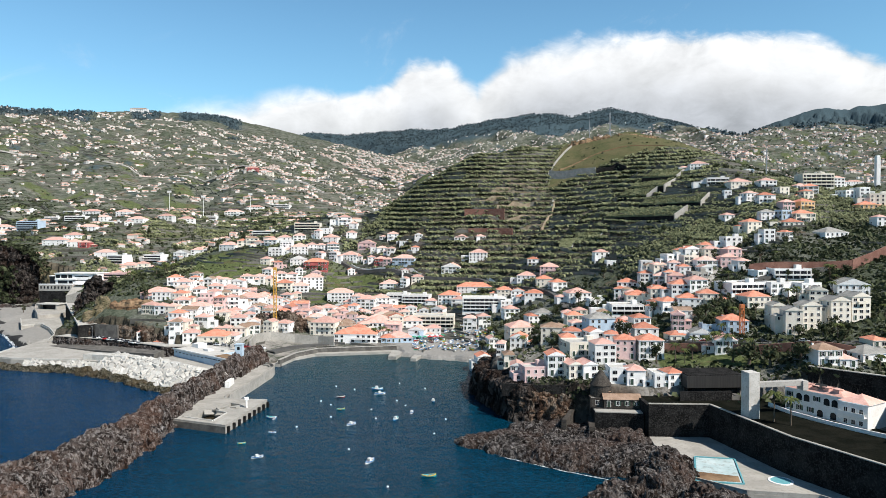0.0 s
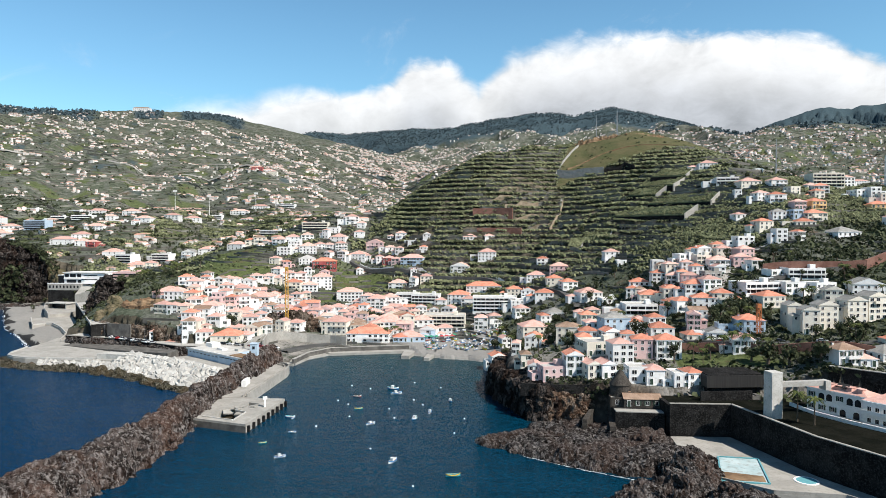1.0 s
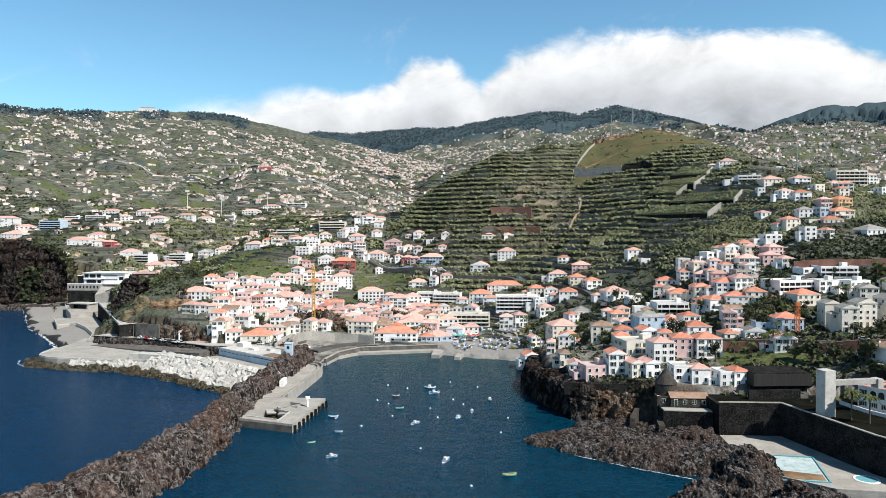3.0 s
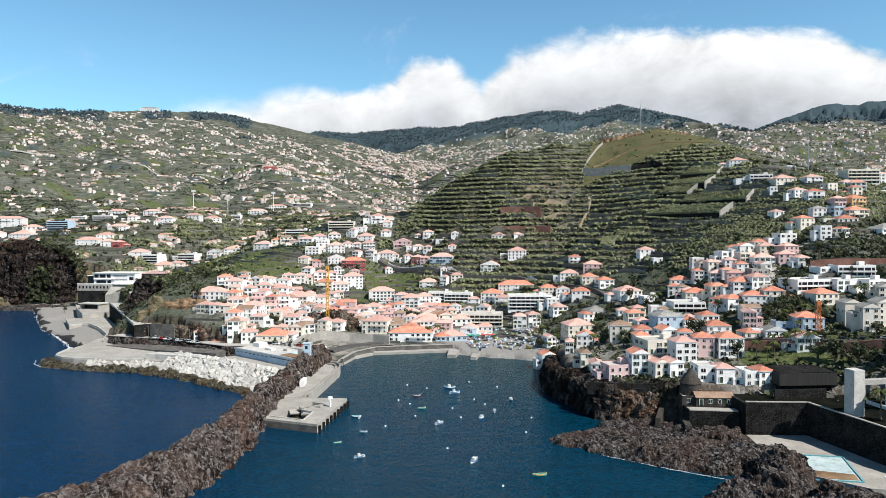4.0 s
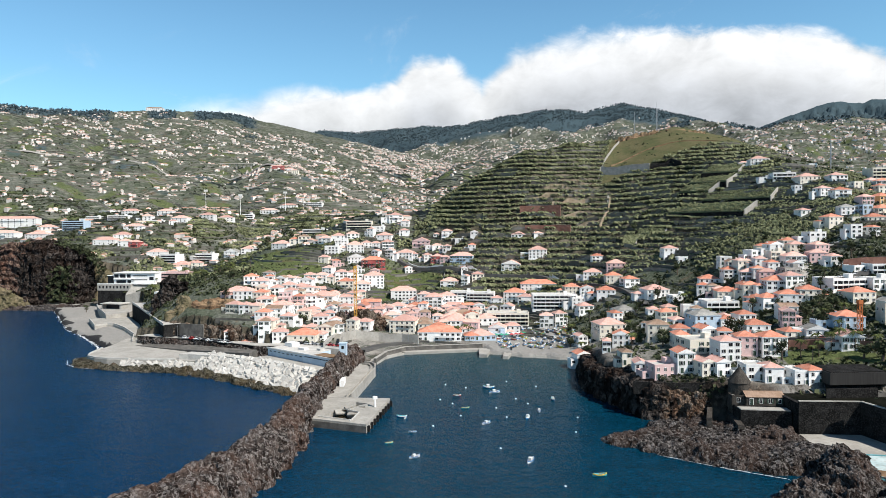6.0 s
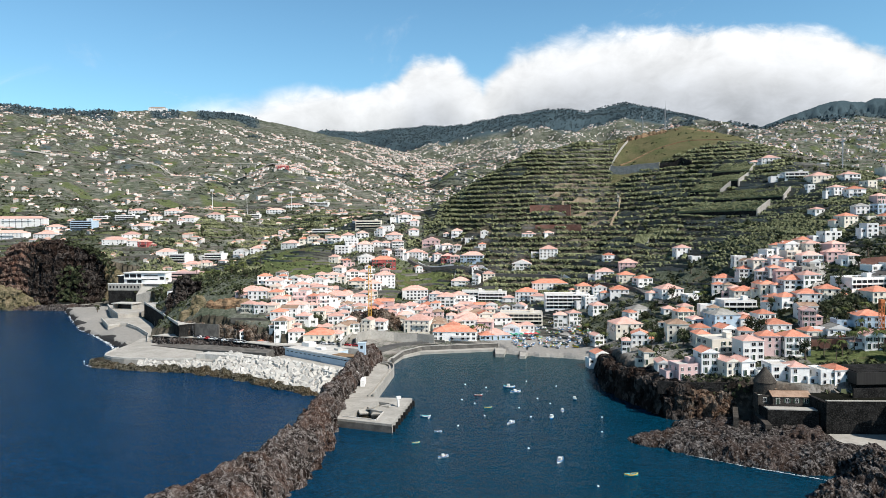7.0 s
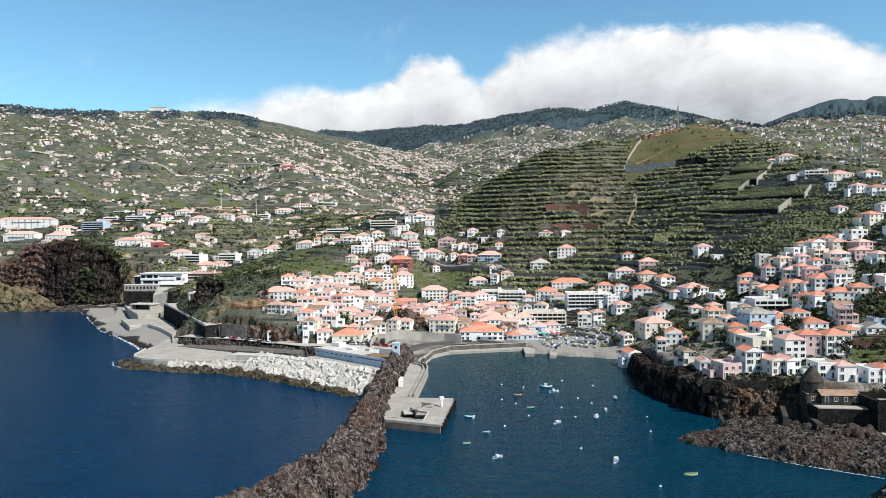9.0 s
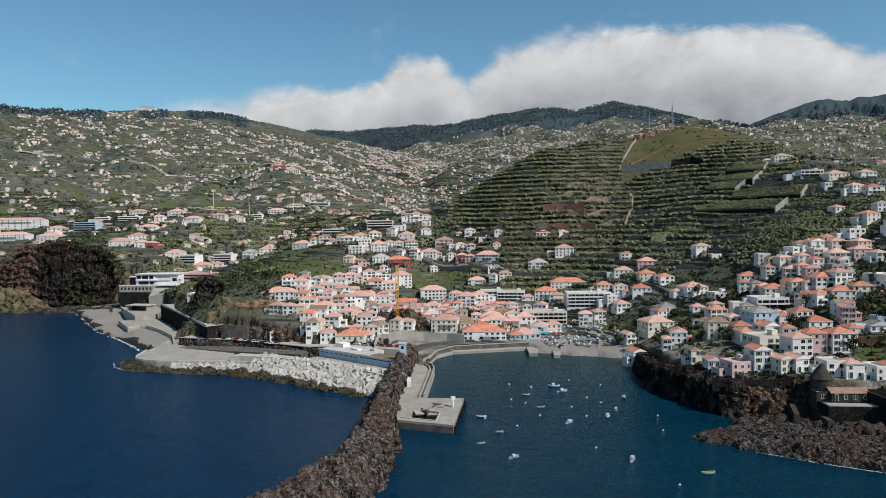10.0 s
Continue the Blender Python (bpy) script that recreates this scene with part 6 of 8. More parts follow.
house(-107.4, 655.0, 14.8, 13.4, 2, -7, "white", "rose", "hip")
house(-89.1, 664.1, 10.0, 9.0, 2, -0, "white", "rose", "hip")
house(-103.6, 639.1, 11.2, 10.1, 3, 13, "white", "rose", "hip")
house(-85.8, 633.3, 15.6, 14.0, 2, -11, "white", "rose", "hip")
house(-163.2, 651.8, 13.1, 11.8, 2, -11, "white", "rose", "hip")
house(-151.9, 654.9, 12.8, 11.6, 2, 3, "white", "rose", "hip")
house(-138.7, 657.7, 11.9, 10.7, 2, 11, "white", "rose", "hip")
house(-145.8, 635.2, 11.2, 10.0, 3, 0, "white", "flat", "flat")
house(-152.7, 625.0, 12.6, 11.3, 3, -2, "white", "flat", "flat")
house(-132.5, 628.7, 15.5, 14.0, 3, 10, "white", "rose", "hip")
house(-122.9, 637.6, 9.6, 8.6, 2, 8, "white", "rose", "hip")
house(-114.0, 637.5, 9.2, 8.3, 2, -12, "white", "rose", "hip")
house(-130.0, 612.6, 15.1, 13.6, 2, 11, "white", "slate", "gable")
house(-156.5, 604.6, 9.1, 8.2, 2, -9, "cream", "rose", "hip")
house(-307.7, 667.5, 18.2, 14.0, 1, -6, "cream", "rose", "hip")
house(-323.4, 1055.6, 27.3, 14.0, 2, 3, "white", "rose", "hip")
house(-295.2, 1008.8, 13.1, 11.8, 1, -2, "white", "rose", "hip")
house(-307.2, 1115.6, 26.0, 14.0, 2, 3, "white", "rose", "hip")
house(-274.2, 1150.4, 32.7, 14.0, 2, -3, "white", "flat", "flat")
house(-377.7, 817.9, 8.5, 8.0, 2, 10, "white", "rose", "hip")
house(221.1, 591.4, 15.3, 13.8, 2, -9, "white", "rose", "hip")
house(215.4, 537.1, 16.5, 14.0, 2, -10, "white", "flat", "flat")
house(223.6, 517.0, 15.3, 13.8, 2, -0, "cream", "rose", "hip")
house(253.7, 566.5, 6.0, 8.0, 1, -5, "white", "flat", "flat")
house(239.1, 504.8, 11.8, 10.6, 2, 1, "white", "rose", "hip")
house(238.3, 480.0, 7.4, 8.0, 2, 11, "cream", "flat", "flat")
house(261.1, 498.8, 9.3, 8.3, 1, 6, "white", "rose", "hip")
house(262.9, 488.9, 10.1, 9.1, 2, -14, "white", "terracotta", "hip")
house(282.4, 518.4, 23.3, 14.0, 4, -2, "cream", "flat", "flat")
house(309.9, 536.7, 8.8, 8.0, 4, 1, "white", "rose", "hip")
house(713.1, 1182.7, 27.7, 14.0, 2, -0, "white", "rose", "hip")
house(284.5, 477.4, 12.1, 10.9, 3, 6, "white", "flat", "flat")
house(290.0, 471.8, 7.3, 8.0, 4, -0, "white", "flat", "flat")
house(290.3, 455.4, 12.8, 11.5, 4, -12, "cream", "flat", "flat")
house(278.8, 449.4, 11.7, 10.5, 1, -7, "ochre", "terracotta", "hip")
house(215.6, 479.5, 9.2, 8.2, 2, 10, "white", "rose", "hip")
house(220.6, 467.0, 10.9, 9.8, 2, -4, "white", "terracotta", "hip")
house(254.5, 478.2, 7.4, 8.0, 2, 7, "cream", "terracotta", "hip")
house(237.7, 450.2, 11.0, 9.9, 3, 14, "ochre", "terracotta", "hip")
house(225.2, 447.0, 8.1, 8.0, 2, 4, "pinkish", "rose", "hip")
house(217.5, 435.2, 6.5, 8.0, 2, 5, "blue", "flat", "flat")
house(227.2, 432.0, 12.6, 11.3, 3, 3, "cream", "terracotta", "hip")
house(208.4, 439.4, 8.4, 8.0, 3, -5, "white", "slate", "hip")
house(195.1, 432.0, 10.1, 9.1, 2, 12, "cream", "terracotta", "hip")
house(192.0, 403.3, 6.6, 8.0, 4, -1, "white", "flat", "flat")
house(202.4, 402.8, 5.1, 8.0, 3, 12, "white", "terracotta", "hip")
house(216.9, 424.3, 11.7, 10.5, 1, -5, "cream", "terracotta", "hip")
house(230.7, 406.8, 15.6, 14.0, 1, 10, "white", "slate", "hip")
house(193.0, 462.7, 7.1, 8.0, 1, 8, "white", "rose", "hip")
house(176.9, 418.0, 10.2, 9.2, 3, 3, "white", "flat", "flat")
house(264.8, 413.3, 6.4, 8.0, 2, -2, "white", "rose", "hip")
house(209.9, 503.5, 5.1, 8.0, 2, -10, "white", "flat", "flat")

# more homes packed between the others (infill)
rng_i = random.Random(17)
taken = [(o.matrix_world.translation.x, o.matrix_world.translation.y) for o in scene.objects if o.get("group") == "houses of the town"]


def infill(count, x0, x1, y0, y1, low, high, gap):
    made = 0
    for _ in range(4000):
        if made >= count:
            break
        x, y = rng_i.uniform(x0, x1), rng_i.uniform(y0, y1)
        if any(math.hypot(x - a, y - b) < gap for a, b in taken):
            continue
        z, d = height_at(x, y), float(inland(np.array([x]), np.array([y]))[0])
        if not low < z < high or d < 12 or any(within(field, np.array([x]), np.array([y]))[0] for field in FIELDS):
            continue
        taken.append((x, y))
        made += 1
        w = rng_i.uniform(5.5, 10.5)
        roof = rng_i.choice(("terracotta", "terracotta", "rose", "rose", "rose", "brown"))
        house(x, y, w, rng_i.uniform(6, 9), rng_i.choice((1, 2, 2, 2, 3)), rng_i.uniform(-20, 20), rng_i.choice(("white", "white", "white", "cream", "pinkish")), roof, rng_i.choice(("hip", "hip", "gable")))


infill(58, -178, -62, 368, 500, 8, 36, 8.8)
infill(22, -60, 0, 420, 510, 5, 20, 9)
infill(14, 30, 120, 262, 420, 10, 36, 12)
infill(12, 100, 170, 375, 425, 30, 60, 11)
infill(16, -150, -20, 560, 660, 20, 66, 12)

# ---- the museum above the west beach ----
museum = tagged(new("museum"), "white modern cubic building, dark stone base deepened for shade", "building")
museum.matrix_world = pose(-331, 600, 5.0, 0, 0, -6)
# base_wall in near-black stone: a dark wall with its shade in the colour
for x0, y0, z0, x1, y1, z1, mat, name in ((-28, 0, -5, 3, 20, 12.6, "stone", "base_wall"), (-28.3, -0.3, 12.604, 3.3, 20, 18.2, "concrete", "base_storey"), (-28.3, -0.3, 18.204, 3.3, 0.2, 19.0, "white", "parapet"),
                                          (-14, 2, 18.21, 25, 20, 27.9, "white", "upper_block"), (-14.6, 0.8, 27.904, 25.4, 20.4, 28.5, "white", "roof_slab"), (-21, 4, 18.21, -14.004, 18, 25.4, "glass", "glass_block"), (-21.4, 3.6, 25.404, -14.7, 18, 25.9, "white", "roof_slab"),
                                          (6, -0.6, 18.204, 24, 1.996, 19.3, "white", "terrace_slab"), (-14, 0.9, 22.6, 6, 1.996, 23.3, "white", "balcony_slab")):
    bm = bmesh.new()
    box(bm, x0, y0, z0, x1, y1, z1)
    part(name, bm, mat, museum)
for wx, wz, ww, wh in ((-11.4, 24, 4, 3), (-5.6, 24, 5.6, 3), (0.2, 24, 3.6, 3), (-7, 19.2, 9, 2.6), (0.6, 19.2, 3.4, 2.6), (11, 25.2, 13, 0.8), (10, 21.8, 15, 0.7), (21.5, 22, 4, 2.6)):
    bm = bmesh.new()
    box(bm, -ww / 2, -0.06, 0, ww / 2, 0.1, wh)
    part("window_band", bm, "glass", museum).location = (wx, 2.0, wz)
for k in range(9):
    bm = bmesh.new()
    box(bm, -0.75, -0.06, 0, 0.75, 0.1, 2.2)
    part("window", bm, "glass", museum).location = (-26 + k * 3.3, -0.3, 14.6)
bm = bmesh.new()
v = [bm.verts.new(q) for q in ((3.4, -9, -5), (27, -7, -5), (27, 1.9, -5), (3.4, 1.9, -5), (3.4, -9, 9.5), (27, -7, 15.5), (27, 1.9, 17.0), (3.4, 1.9, 17.5))]
for q in ((3, 2, 1, 0), (4, 5, 6, 7), (0, 1, 5, 4), (1, 2, 6, 5), (2, 3, 7, 6), (3, 0, 4, 7)):
    bm.faces.new([v[i] for i in q])
part("wing", bm, "concrete", museum, "pale wing with a sloping grey roof")
pavilion = tagged(new("beach_pavilion"), "low grey concrete beach pavilion with an open front", "pavilion")
pavilion.matrix_world = pose(-319, 552, 7.2, 0, 0, -14)
for x0, y0, z0, x1, y1, z1, mat, name in ((-9, -4, 0, -8, 5, 4, "concrete", "side_wall"), (8, -4, 0, 9, 5, 4, "concrete", "side_wall"), (-8, 4, 0, 8, 5, 4, "concrete", "back_wall"), (-10, -5, 4.004, 10, 6, 4.7, "flat", "roof"), (-8, 0, 0, 8, 0.3, 3.9, "glass", "window_front")):
    bm = bmesh.new()
    box(bm, x0, y0, z0, x1, y1, z1)
    part(name, bm, mat, pavilion)

# ---- walls, roads and parcels of the slopes ----
M["asphalt"] = surface("grey_asphalt", [(0.07, 0.068, 0.065), (0.10, 0.098, 0.094), (0.055, 0.053, 0.05)], 0.15, 0.9, bump=0.2)
M["pale_road"] = surface("pale_concrete_road", [(0.30, 0.285, 0.26), (0.38, 0.36, 0.33), (0.24, 0.23, 0.21)], 0.15, 0.9, bump=0.2)
M["tan"] = surface("tan_dry_stone", [(0.26, 0.20, 0.135), (0.36, 0.29, 0.21), (0.17, 0.13, 0.09)], 0.3, 0.95, bump=0.5, distance=0.15)
M["redwall"] = surface("brown_red_stone_wall", [(0.17, 0.085, 0.065), (0.24, 0.13, 0.10), (0.11, 0.06, 0.05)], 0.2, 0.95, bump=0.6, distance=0.15)


def road(pts, width, mat="asphalt", label="grey asphalt road between the houses"):
    """A strip of road laid on the ground along a line."""
    line = []
    for (ax, ay), (bx, by) in zip(pts, pts[1:]):
        n = max(1, int(math.hypot(bx - ax, by - ay) / 3))
        line += [(ax + (bx - ax) * k / n, ay + (by - ay) * k / n) for k in range(n)]
    p = np.array(line + [pts[-1]], float)
    for _ in range(4):
        p[1:-1] = (p[:-2] + 2 * p[1:-1] + p[2:]) / 4
    d = np.gradient(p, axis=0)
    d /= np.linalg.norm(d, axis=1)[:, None]
    side = np.stack([-d[:, 1], d[:, 0]], -1) * width / 2
    z = np.maximum.reduce([land(p[:, 0] + k * side[:, 0], p[:, 1] + k * side[:, 1]) for k in (-1, 0, 1)])
    z = np.convolve(np.pad(z, 3, mode="edge"), np.ones(7) / 7, "valid") + 0.35
    bm = bmesh.new()
    rows = [[bm.verts.new((q[0] + k * s[0], q[1] + k * s[1], h - dz)) for k, dz in ((1.15, 3.0), (1, 0), (-1, 0), (-1.15, 3.0))] for q, s, h in zip(p, side, z)]
    for a, b in zip(rows, rows[1:]):
        for i in range(3):
            bm.faces.new((a[i], a[i + 1], b[i + 1], b[i]))
    bmesh.ops.recalc_face_normals(bm, faces=bm.faces)
    return tagged(new("road", to_mesh("road", bm, mat)), label, "road", kind="structure")


road([(78, 424), (80, 445), (78, 470), (66, 500), (45, 540), (22, 560), (-20, 580), (-82, 616), (-120, 640)], 6)
road([(96, 296), (118, 281), (128, 275), (145, 268), (175, 262), (230, 270)], 7)
road([(130, 345), (140, 360), (158, 388), (178, 404), (200, 408)], 4.5, "pale_road", "pale concrete street climbing between houses")
road([(150, 350), (185, 360), (215, 362), (260, 380)], 6)
road([(-96, 430), (-60, 440), (-30, 445), (-5, 470), (20, 490), (60, 480)], 5)
road([(-20, 410), (-60, 405), (-84, 395), (-95, 372)], 6)
road([(118, 690), (150, 700), (185, 702), (225, 690), (250, 670)], 1.6, "earth", "brown earth path across the hill meadow")
road([(-330, 640), (-305, 618), (-285, 570), (-277, 530)], 5)
road([(-160, 470), (-140, 540), (-100, 560), (-50, 565), (-10, 560)], 5)
road([(-560, 1080), (-460, 1060), (-380, 1120), (-300, 1150), (-230, 1100), (-160, 1180)], 9, "pale_road", "pale road along the far slope")
road([(-1000, 1500), (-860, 1560), (-700, 1540), (-560, 1600), (-420, 1560), (-320, 1500), (-200, 1480)], 12, "pale_road", "pale road along the far slope")
road([(-900, 2050), (-700, 2000), (-560, 2080), (-420, 2000)], 12, "pale_road", "pale road along the far slope")
wall_run("road_wall", [(84, 285), (101, 278), (117, 263), (136, 252), (150, 246)], 3.6, 0.8, "redwall", "brown retaining wall below the road", sink=3)
wall_run("slope_wall", [(165, 366), (190, 360), (215, 357), (240, 368)], 5.0, 0.8, "redwall", "long brown-red retaining wall along the road", sink=3)
wall_run("balustrade", [(-84, 621), (-52, 602), (-21, 586), (20, 565), (42, 547), (58, 517)], 1.4, 0.6, "white", "white balustrade along the hill road", sink=4)
wall_run("hill_wall", [(141, 749), (125, 718), (109, 693), (102, 673)], 2.0, 1.0, "concrete", "pale wall beside the steps up the hill", sink=2)
wall_run("hill_wall", [(104, 640), (97, 618), (86, 601)], 1.0, 1.6, "concrete", "pale path wall on the terraced hill", sink=2)
wall_run("tank_wall", [(106, 680), (128, 667), (147, 656)], 7.5, 1.0, "slate", "tall grey retaining wall across the hill", sink=6)
wall_run("tank_wall", [(147.5, 655.6), (166, 652), (172, 640)], 6.5, 1.0, "stone", "dark retaining wall across the hill", sink=6)
wall_run("field_wall", [(23, 615), (49, 610), (62, 604)], 3.5, 1.0, "redwall", "brown stone wall of a field", base=height_at(49, 610), sink=12)
wall_run("field_wall", [(20, 632), (40, 630), (56, 622)], 3.5, 1.0, "redwall", "brown stone wall of a field", base=height_at(40, 630), sink=12)
for pts in ([(46, 655), (64, 656), (84, 652)], [(50, 634), (66, 639), (82, 640)], [(58, 622), (78, 624), (96, 618)], [(104, 634), (98, 616), (86, 597)], [(34, 644), (58, 646)], [(70, 611), (92, 606)], [(62, 664), (96, 661)]):
    wall_run("terrace_wall", pts, 3.2, 1.2, "tan", "pale tan dry-stone wall of a fallow terrace", sink=3)
wall_run("field_wall", [(-48, 606), (-52, 572)], 1.0, 0.8, "concrete", "pale wall of a field", sink=2)
wall_run("site_wall", [(-106, 372), (-107, 386), (-101, 397), (-88, 402), (-74, 402), (-64, 398)], 5.0, 0.8, "concrete", "curved pale stone wall of a building site", sink=4)
wall_run("villa_wall", [(125, 231), (143, 212), (168, 188)], 10.5, 1.2, "stone", "tall dark stone wall behind the villa", base=13.0, coping="concrete", sink=5)
wall_run("cliff_top_wall", [(22, 252), (32, 249.5), (46, 248.5), (52, 246)], 1.6, 0.6, "stone", "dark stone wall along the cliff top", base=11.4, sink=3)
M["net"] = surface("green_planted_bed", [(0.060, 0.082, 0.042), (0.105, 0.125, 0.075), (0.026, 0.040, 0.020)], 0.5, 0.9, bump=0.8, distance=0.3)
rng_w = random.Random(5)
for outline, z in (([(172, 590), (197, 574), (209, 590), (186, 606)], 118), ([(160, 588), (182, 561), (197, 575), (172, 602)], 109), ([(150, 582), (169, 565), (178, 566), (160, 592)], 101),
                   ([(160, 556), (190, 502), (201, 514), (172, 568)], 93), ([(132, 566), (170, 500), (181, 504), (146, 572)], 83), ([(93, 548), (103, 545), (108, 552), (97, 556)], 58), ([(104, 552), (122, 536), (127, 542), (110, 560)], 63)):
    plot = tagged(new("field_plot"), "level banana plot with pale side walls on a dark stone base", "field plot", "walled plots")
    front = np.array(outline[:2]).mean(0)
    bm = bmesh.new()
    tops = [z - 1.5, z - 1.5, z + 5.5, z + 5.5]
    v = [bm.verts.new((*q, z - 14)) for q in outline] + [bm.verts.new((*q, t)) for q, t in zip(outline, tops)]
    for q in ((3, 2, 1, 0), (4, 5, 6, 7), (0, 1, 5, 4), (1, 2, 6, 5), (2, 3, 7, 6), (3, 0, 4, 7)):
        bm.faces.new([v[i] for i in q])
    part("base", bm, "stone", plot)
    bm = bmesh.new()
    c = np.mean(outline, 0)
    inner = [c + (np.array(q) - c) * 0.98 for q in outline]
    v = [bm.verts.new((*q, t + 0.05)) for q, t in zip(inner, tops)] + [bm.verts.new((*q, t + 0.7)) for q, t in zip(inner, tops)]
    for q in ((3, 2, 1, 0), (4, 5, 6, 7), (0, 1, 5, 4), (1, 2, 6, 5), (2, 3, 7, 6), (3, 0, 4, 7)):
        bm.faces.new([v[i] for i in q])
    part("planting", bm, "net", plot, "green planted bed")
    (ax, ay), (bx, by) = outline[1], outline[2]
    bm = bmesh.new()
    v = [bm.verts.new(q) for q in ((ax - 0.3, ay, z - 6), (ax + 0.4, ay - 0.3, z - 6), (bx + 0.4, by - 0.3, z), (bx - 0.3, by, z), (ax - 0.3, ay, z), (ax + 0.4, ay - 0.3, z), (bx + 0.4, by - 0.3, z + 7), (bx - 0.3, by, z + 7))]
    for q in ((3, 2, 1, 0), (4, 5, 6, 7), (0, 1, 5, 4), (1, 2, 6, 5), (2, 3, 7, 6), (3, 0, 4, 7)):
        bm.faces.new([v[i] for i in q])
    part("side_wall", bm, "concrete", plot)
PLOTS = [o for o in scene.objects if o.name.startswith("field_plot")]
rock_mass("earth_bank", [(140, 756, 171, 9), (175, 756, 178, 9), (205, 748, 178, 9), (232, 738, 174, 9)], 1.6, "earth", "bare brown earth cut on the hill top", 1.5, floor=150, seed=83, category="bank")

# ---- plants ----


def leaf_material(name, dark, light, amount=0.7):
    mat = bpy.data.materials.new(name)
    mat.use_nodes = True
    n = Nodes(mat.node_tree)
    geo = n.add("ShaderNodeNewGeometry")
    c = n.mix(geo.outputs["Random Per Island"], dark, light)
    c = n.mix(n.math("MULTIPLY", n.step(n.noise(geo.outputs["Position"], 0.06, 4.0), 0.4, 0.65), amount), c, tuple(v * 1.5 for v in light))
    p = n.add("ShaderNodeBsdfPrincipled")
    n.link(c, p.inputs["Base Color"])
    p.inputs["Roughness"].default_value, p.inputs["Specular IOR Level"].default_value = 0.7, 0.06
    n.link(p.outputs[0], n.add("ShaderNodeOutputMaterial").inputs["Surface"])
    return mat


# leaf and banana tones have extra blue mixed in for haze
M["leaf"] = leaf_material("broad_leaves", (0.011, 0.015, 0.008), (0.060, 0.069, 0.036))
M["banana"] = leaf_material("banana_leaves", (0.062, 0.072, 0.036), (0.182, 0.190, 0.104), 0.6)
# the blue here paints the haze of the distant ridges
M["pine"] = leaf_material("haze_blue_forest_leaves", (0.042, 0.062, 0.070), (0.070, 0.096, 0.106), 0.3)
M["palm"] = leaf_material("palm_fronds", (0.035, 0.05, 0.016), (0.09, 0.10, 0.035), 0.4)
M["bark"] = surface("grey_bark", [(0.09, 0.07, 0.05), (0.14, 0.11, 0.085), (0.06, 0.05, 0.04)], 2.0, 0.95, bump=0.5)


def clump(seed, leaves, size, flat=0.75, lift=0.0):
    """Points and quads of a clump of leaves with an uneven outline."""
    r = np.random.RandomState(seed)
    v, f = [], []
    for i in range(leaves):
        d = r.normal(size=3)
        d /= np.linalg.norm(d)
        c = d * r.uniform(0.45, 1.0) * (1 + 0.25 * math.sin(3 * d[0] + seed)) * np.array([1, 1, flat])
        a = np.cross(d, r.normal(size=3))
        a /= np.linalg.norm(a)
        b = np.cross(d, a) + 0.5 * d * r.uniform(-1, 1)
        s = size * r.uniform(0.7, 1.3)
        k = len(v)
        v += [c - a * s, c - b * s * 0.6, c + a * s, c + b * s * 0.6]
        f.append((k, k + 1, k + 2, k + 3))
    v = np.array(v)
    v[:, 2] += lift
    return v, f


def banana_template(seed):
    r = np.random.RandomState(seed)
    v, f = [], []
    for i in range(5):
        a = i * 1.26 + r.uniform(-0.3, 0.3)
        u, w = np.array([math.cos(a), math.sin(a), 0]), np.array([-math.sin(a), math.cos(a), 0.25 * (-1) ** i]) * 0.33
        z0, k, reach = r.uniform(0.45, 0.8), len(v), r.uniform(0.75, 1.05)
        for t, h, g in ((0.0, 0, 0.5), (0.45, 0.32, 1.2), (1.0, -r.uniform(0.0, 0.55), 0.6)):
            for sgn in (-1, 1):
                v.append(u * t * reach + w * sgn * g + np.array([0, 0, z0 + h]))
        f += [(k, k + 1, k + 3, k + 2), (k + 2, k + 3, k + 5, k + 4)]
    return np.array(v), f


def scatter(name, spots, sizes, templates, mat, label, category, seed=0):
    """One object of kind stuff: templates set at many spots, turned at random."""
    r = np.random.RandomState(seed)
    pick, turn = r.randint(len(templates), size=len(spots)), r.uniform(0, 6.283, len(spots))
    vs, fs, base = [], [], 0
    for k, (tv, tf) in enumerate(templates):
        m = pick == k
        p, s, a = spots[m], sizes[m], turn[m]
        c, sn = np.cos(a)[:, None], np.sin(a)[:, None]
        x = (tv[None, :, 0] * c - tv[None, :, 1] * sn) * s[:, None] + p[:, 0:1]
        y = (tv[None, :, 0] * sn + tv[None, :, 1] * c) * s[:, None] + p[:, 1:2]
        z = tv[None, :, 2] * s[:, None] + p[:, 2:3]
        vs.append(np.stack([x, y, z], -1).reshape(-1, 3))
        tf = np.array(tf)
        fs.append((tf[None] + (np.arange(m.sum()) * len(tv))[:, None, None] + base).reshape(-1, tf.shape[1]))
        base += len(vs[-1])
    v, f = np.concatenate(vs).astype(np.float32), np.concatenate(fs).astype(np.int32)
    me = bpy.data.meshes.new(name)
    n = f.shape[1]
    me.vertices.add(len(v))
    me.vertices.foreach_set("co", v.ravel())
    me.loops.add(len(f) * n)
    me.loops.foreach_set("vertex_index", f.ravel())
    me.polygons.add(len(f))
    me.polygons.foreach_set("loop_start", np.arange(0, len(f) * n, n, dtype=np.int32))
    me.update(calc_edges=True)
    me.shade_flat()
    me.materials.append(M[mat])
    return tagged(new(name, me), label, category, kind="stuff")


HOMES = np.array([(o.matrix_world.translation.x, o.matrix_world.translation.y) for o in scene.objects if o.get("group") == "houses of the town"])


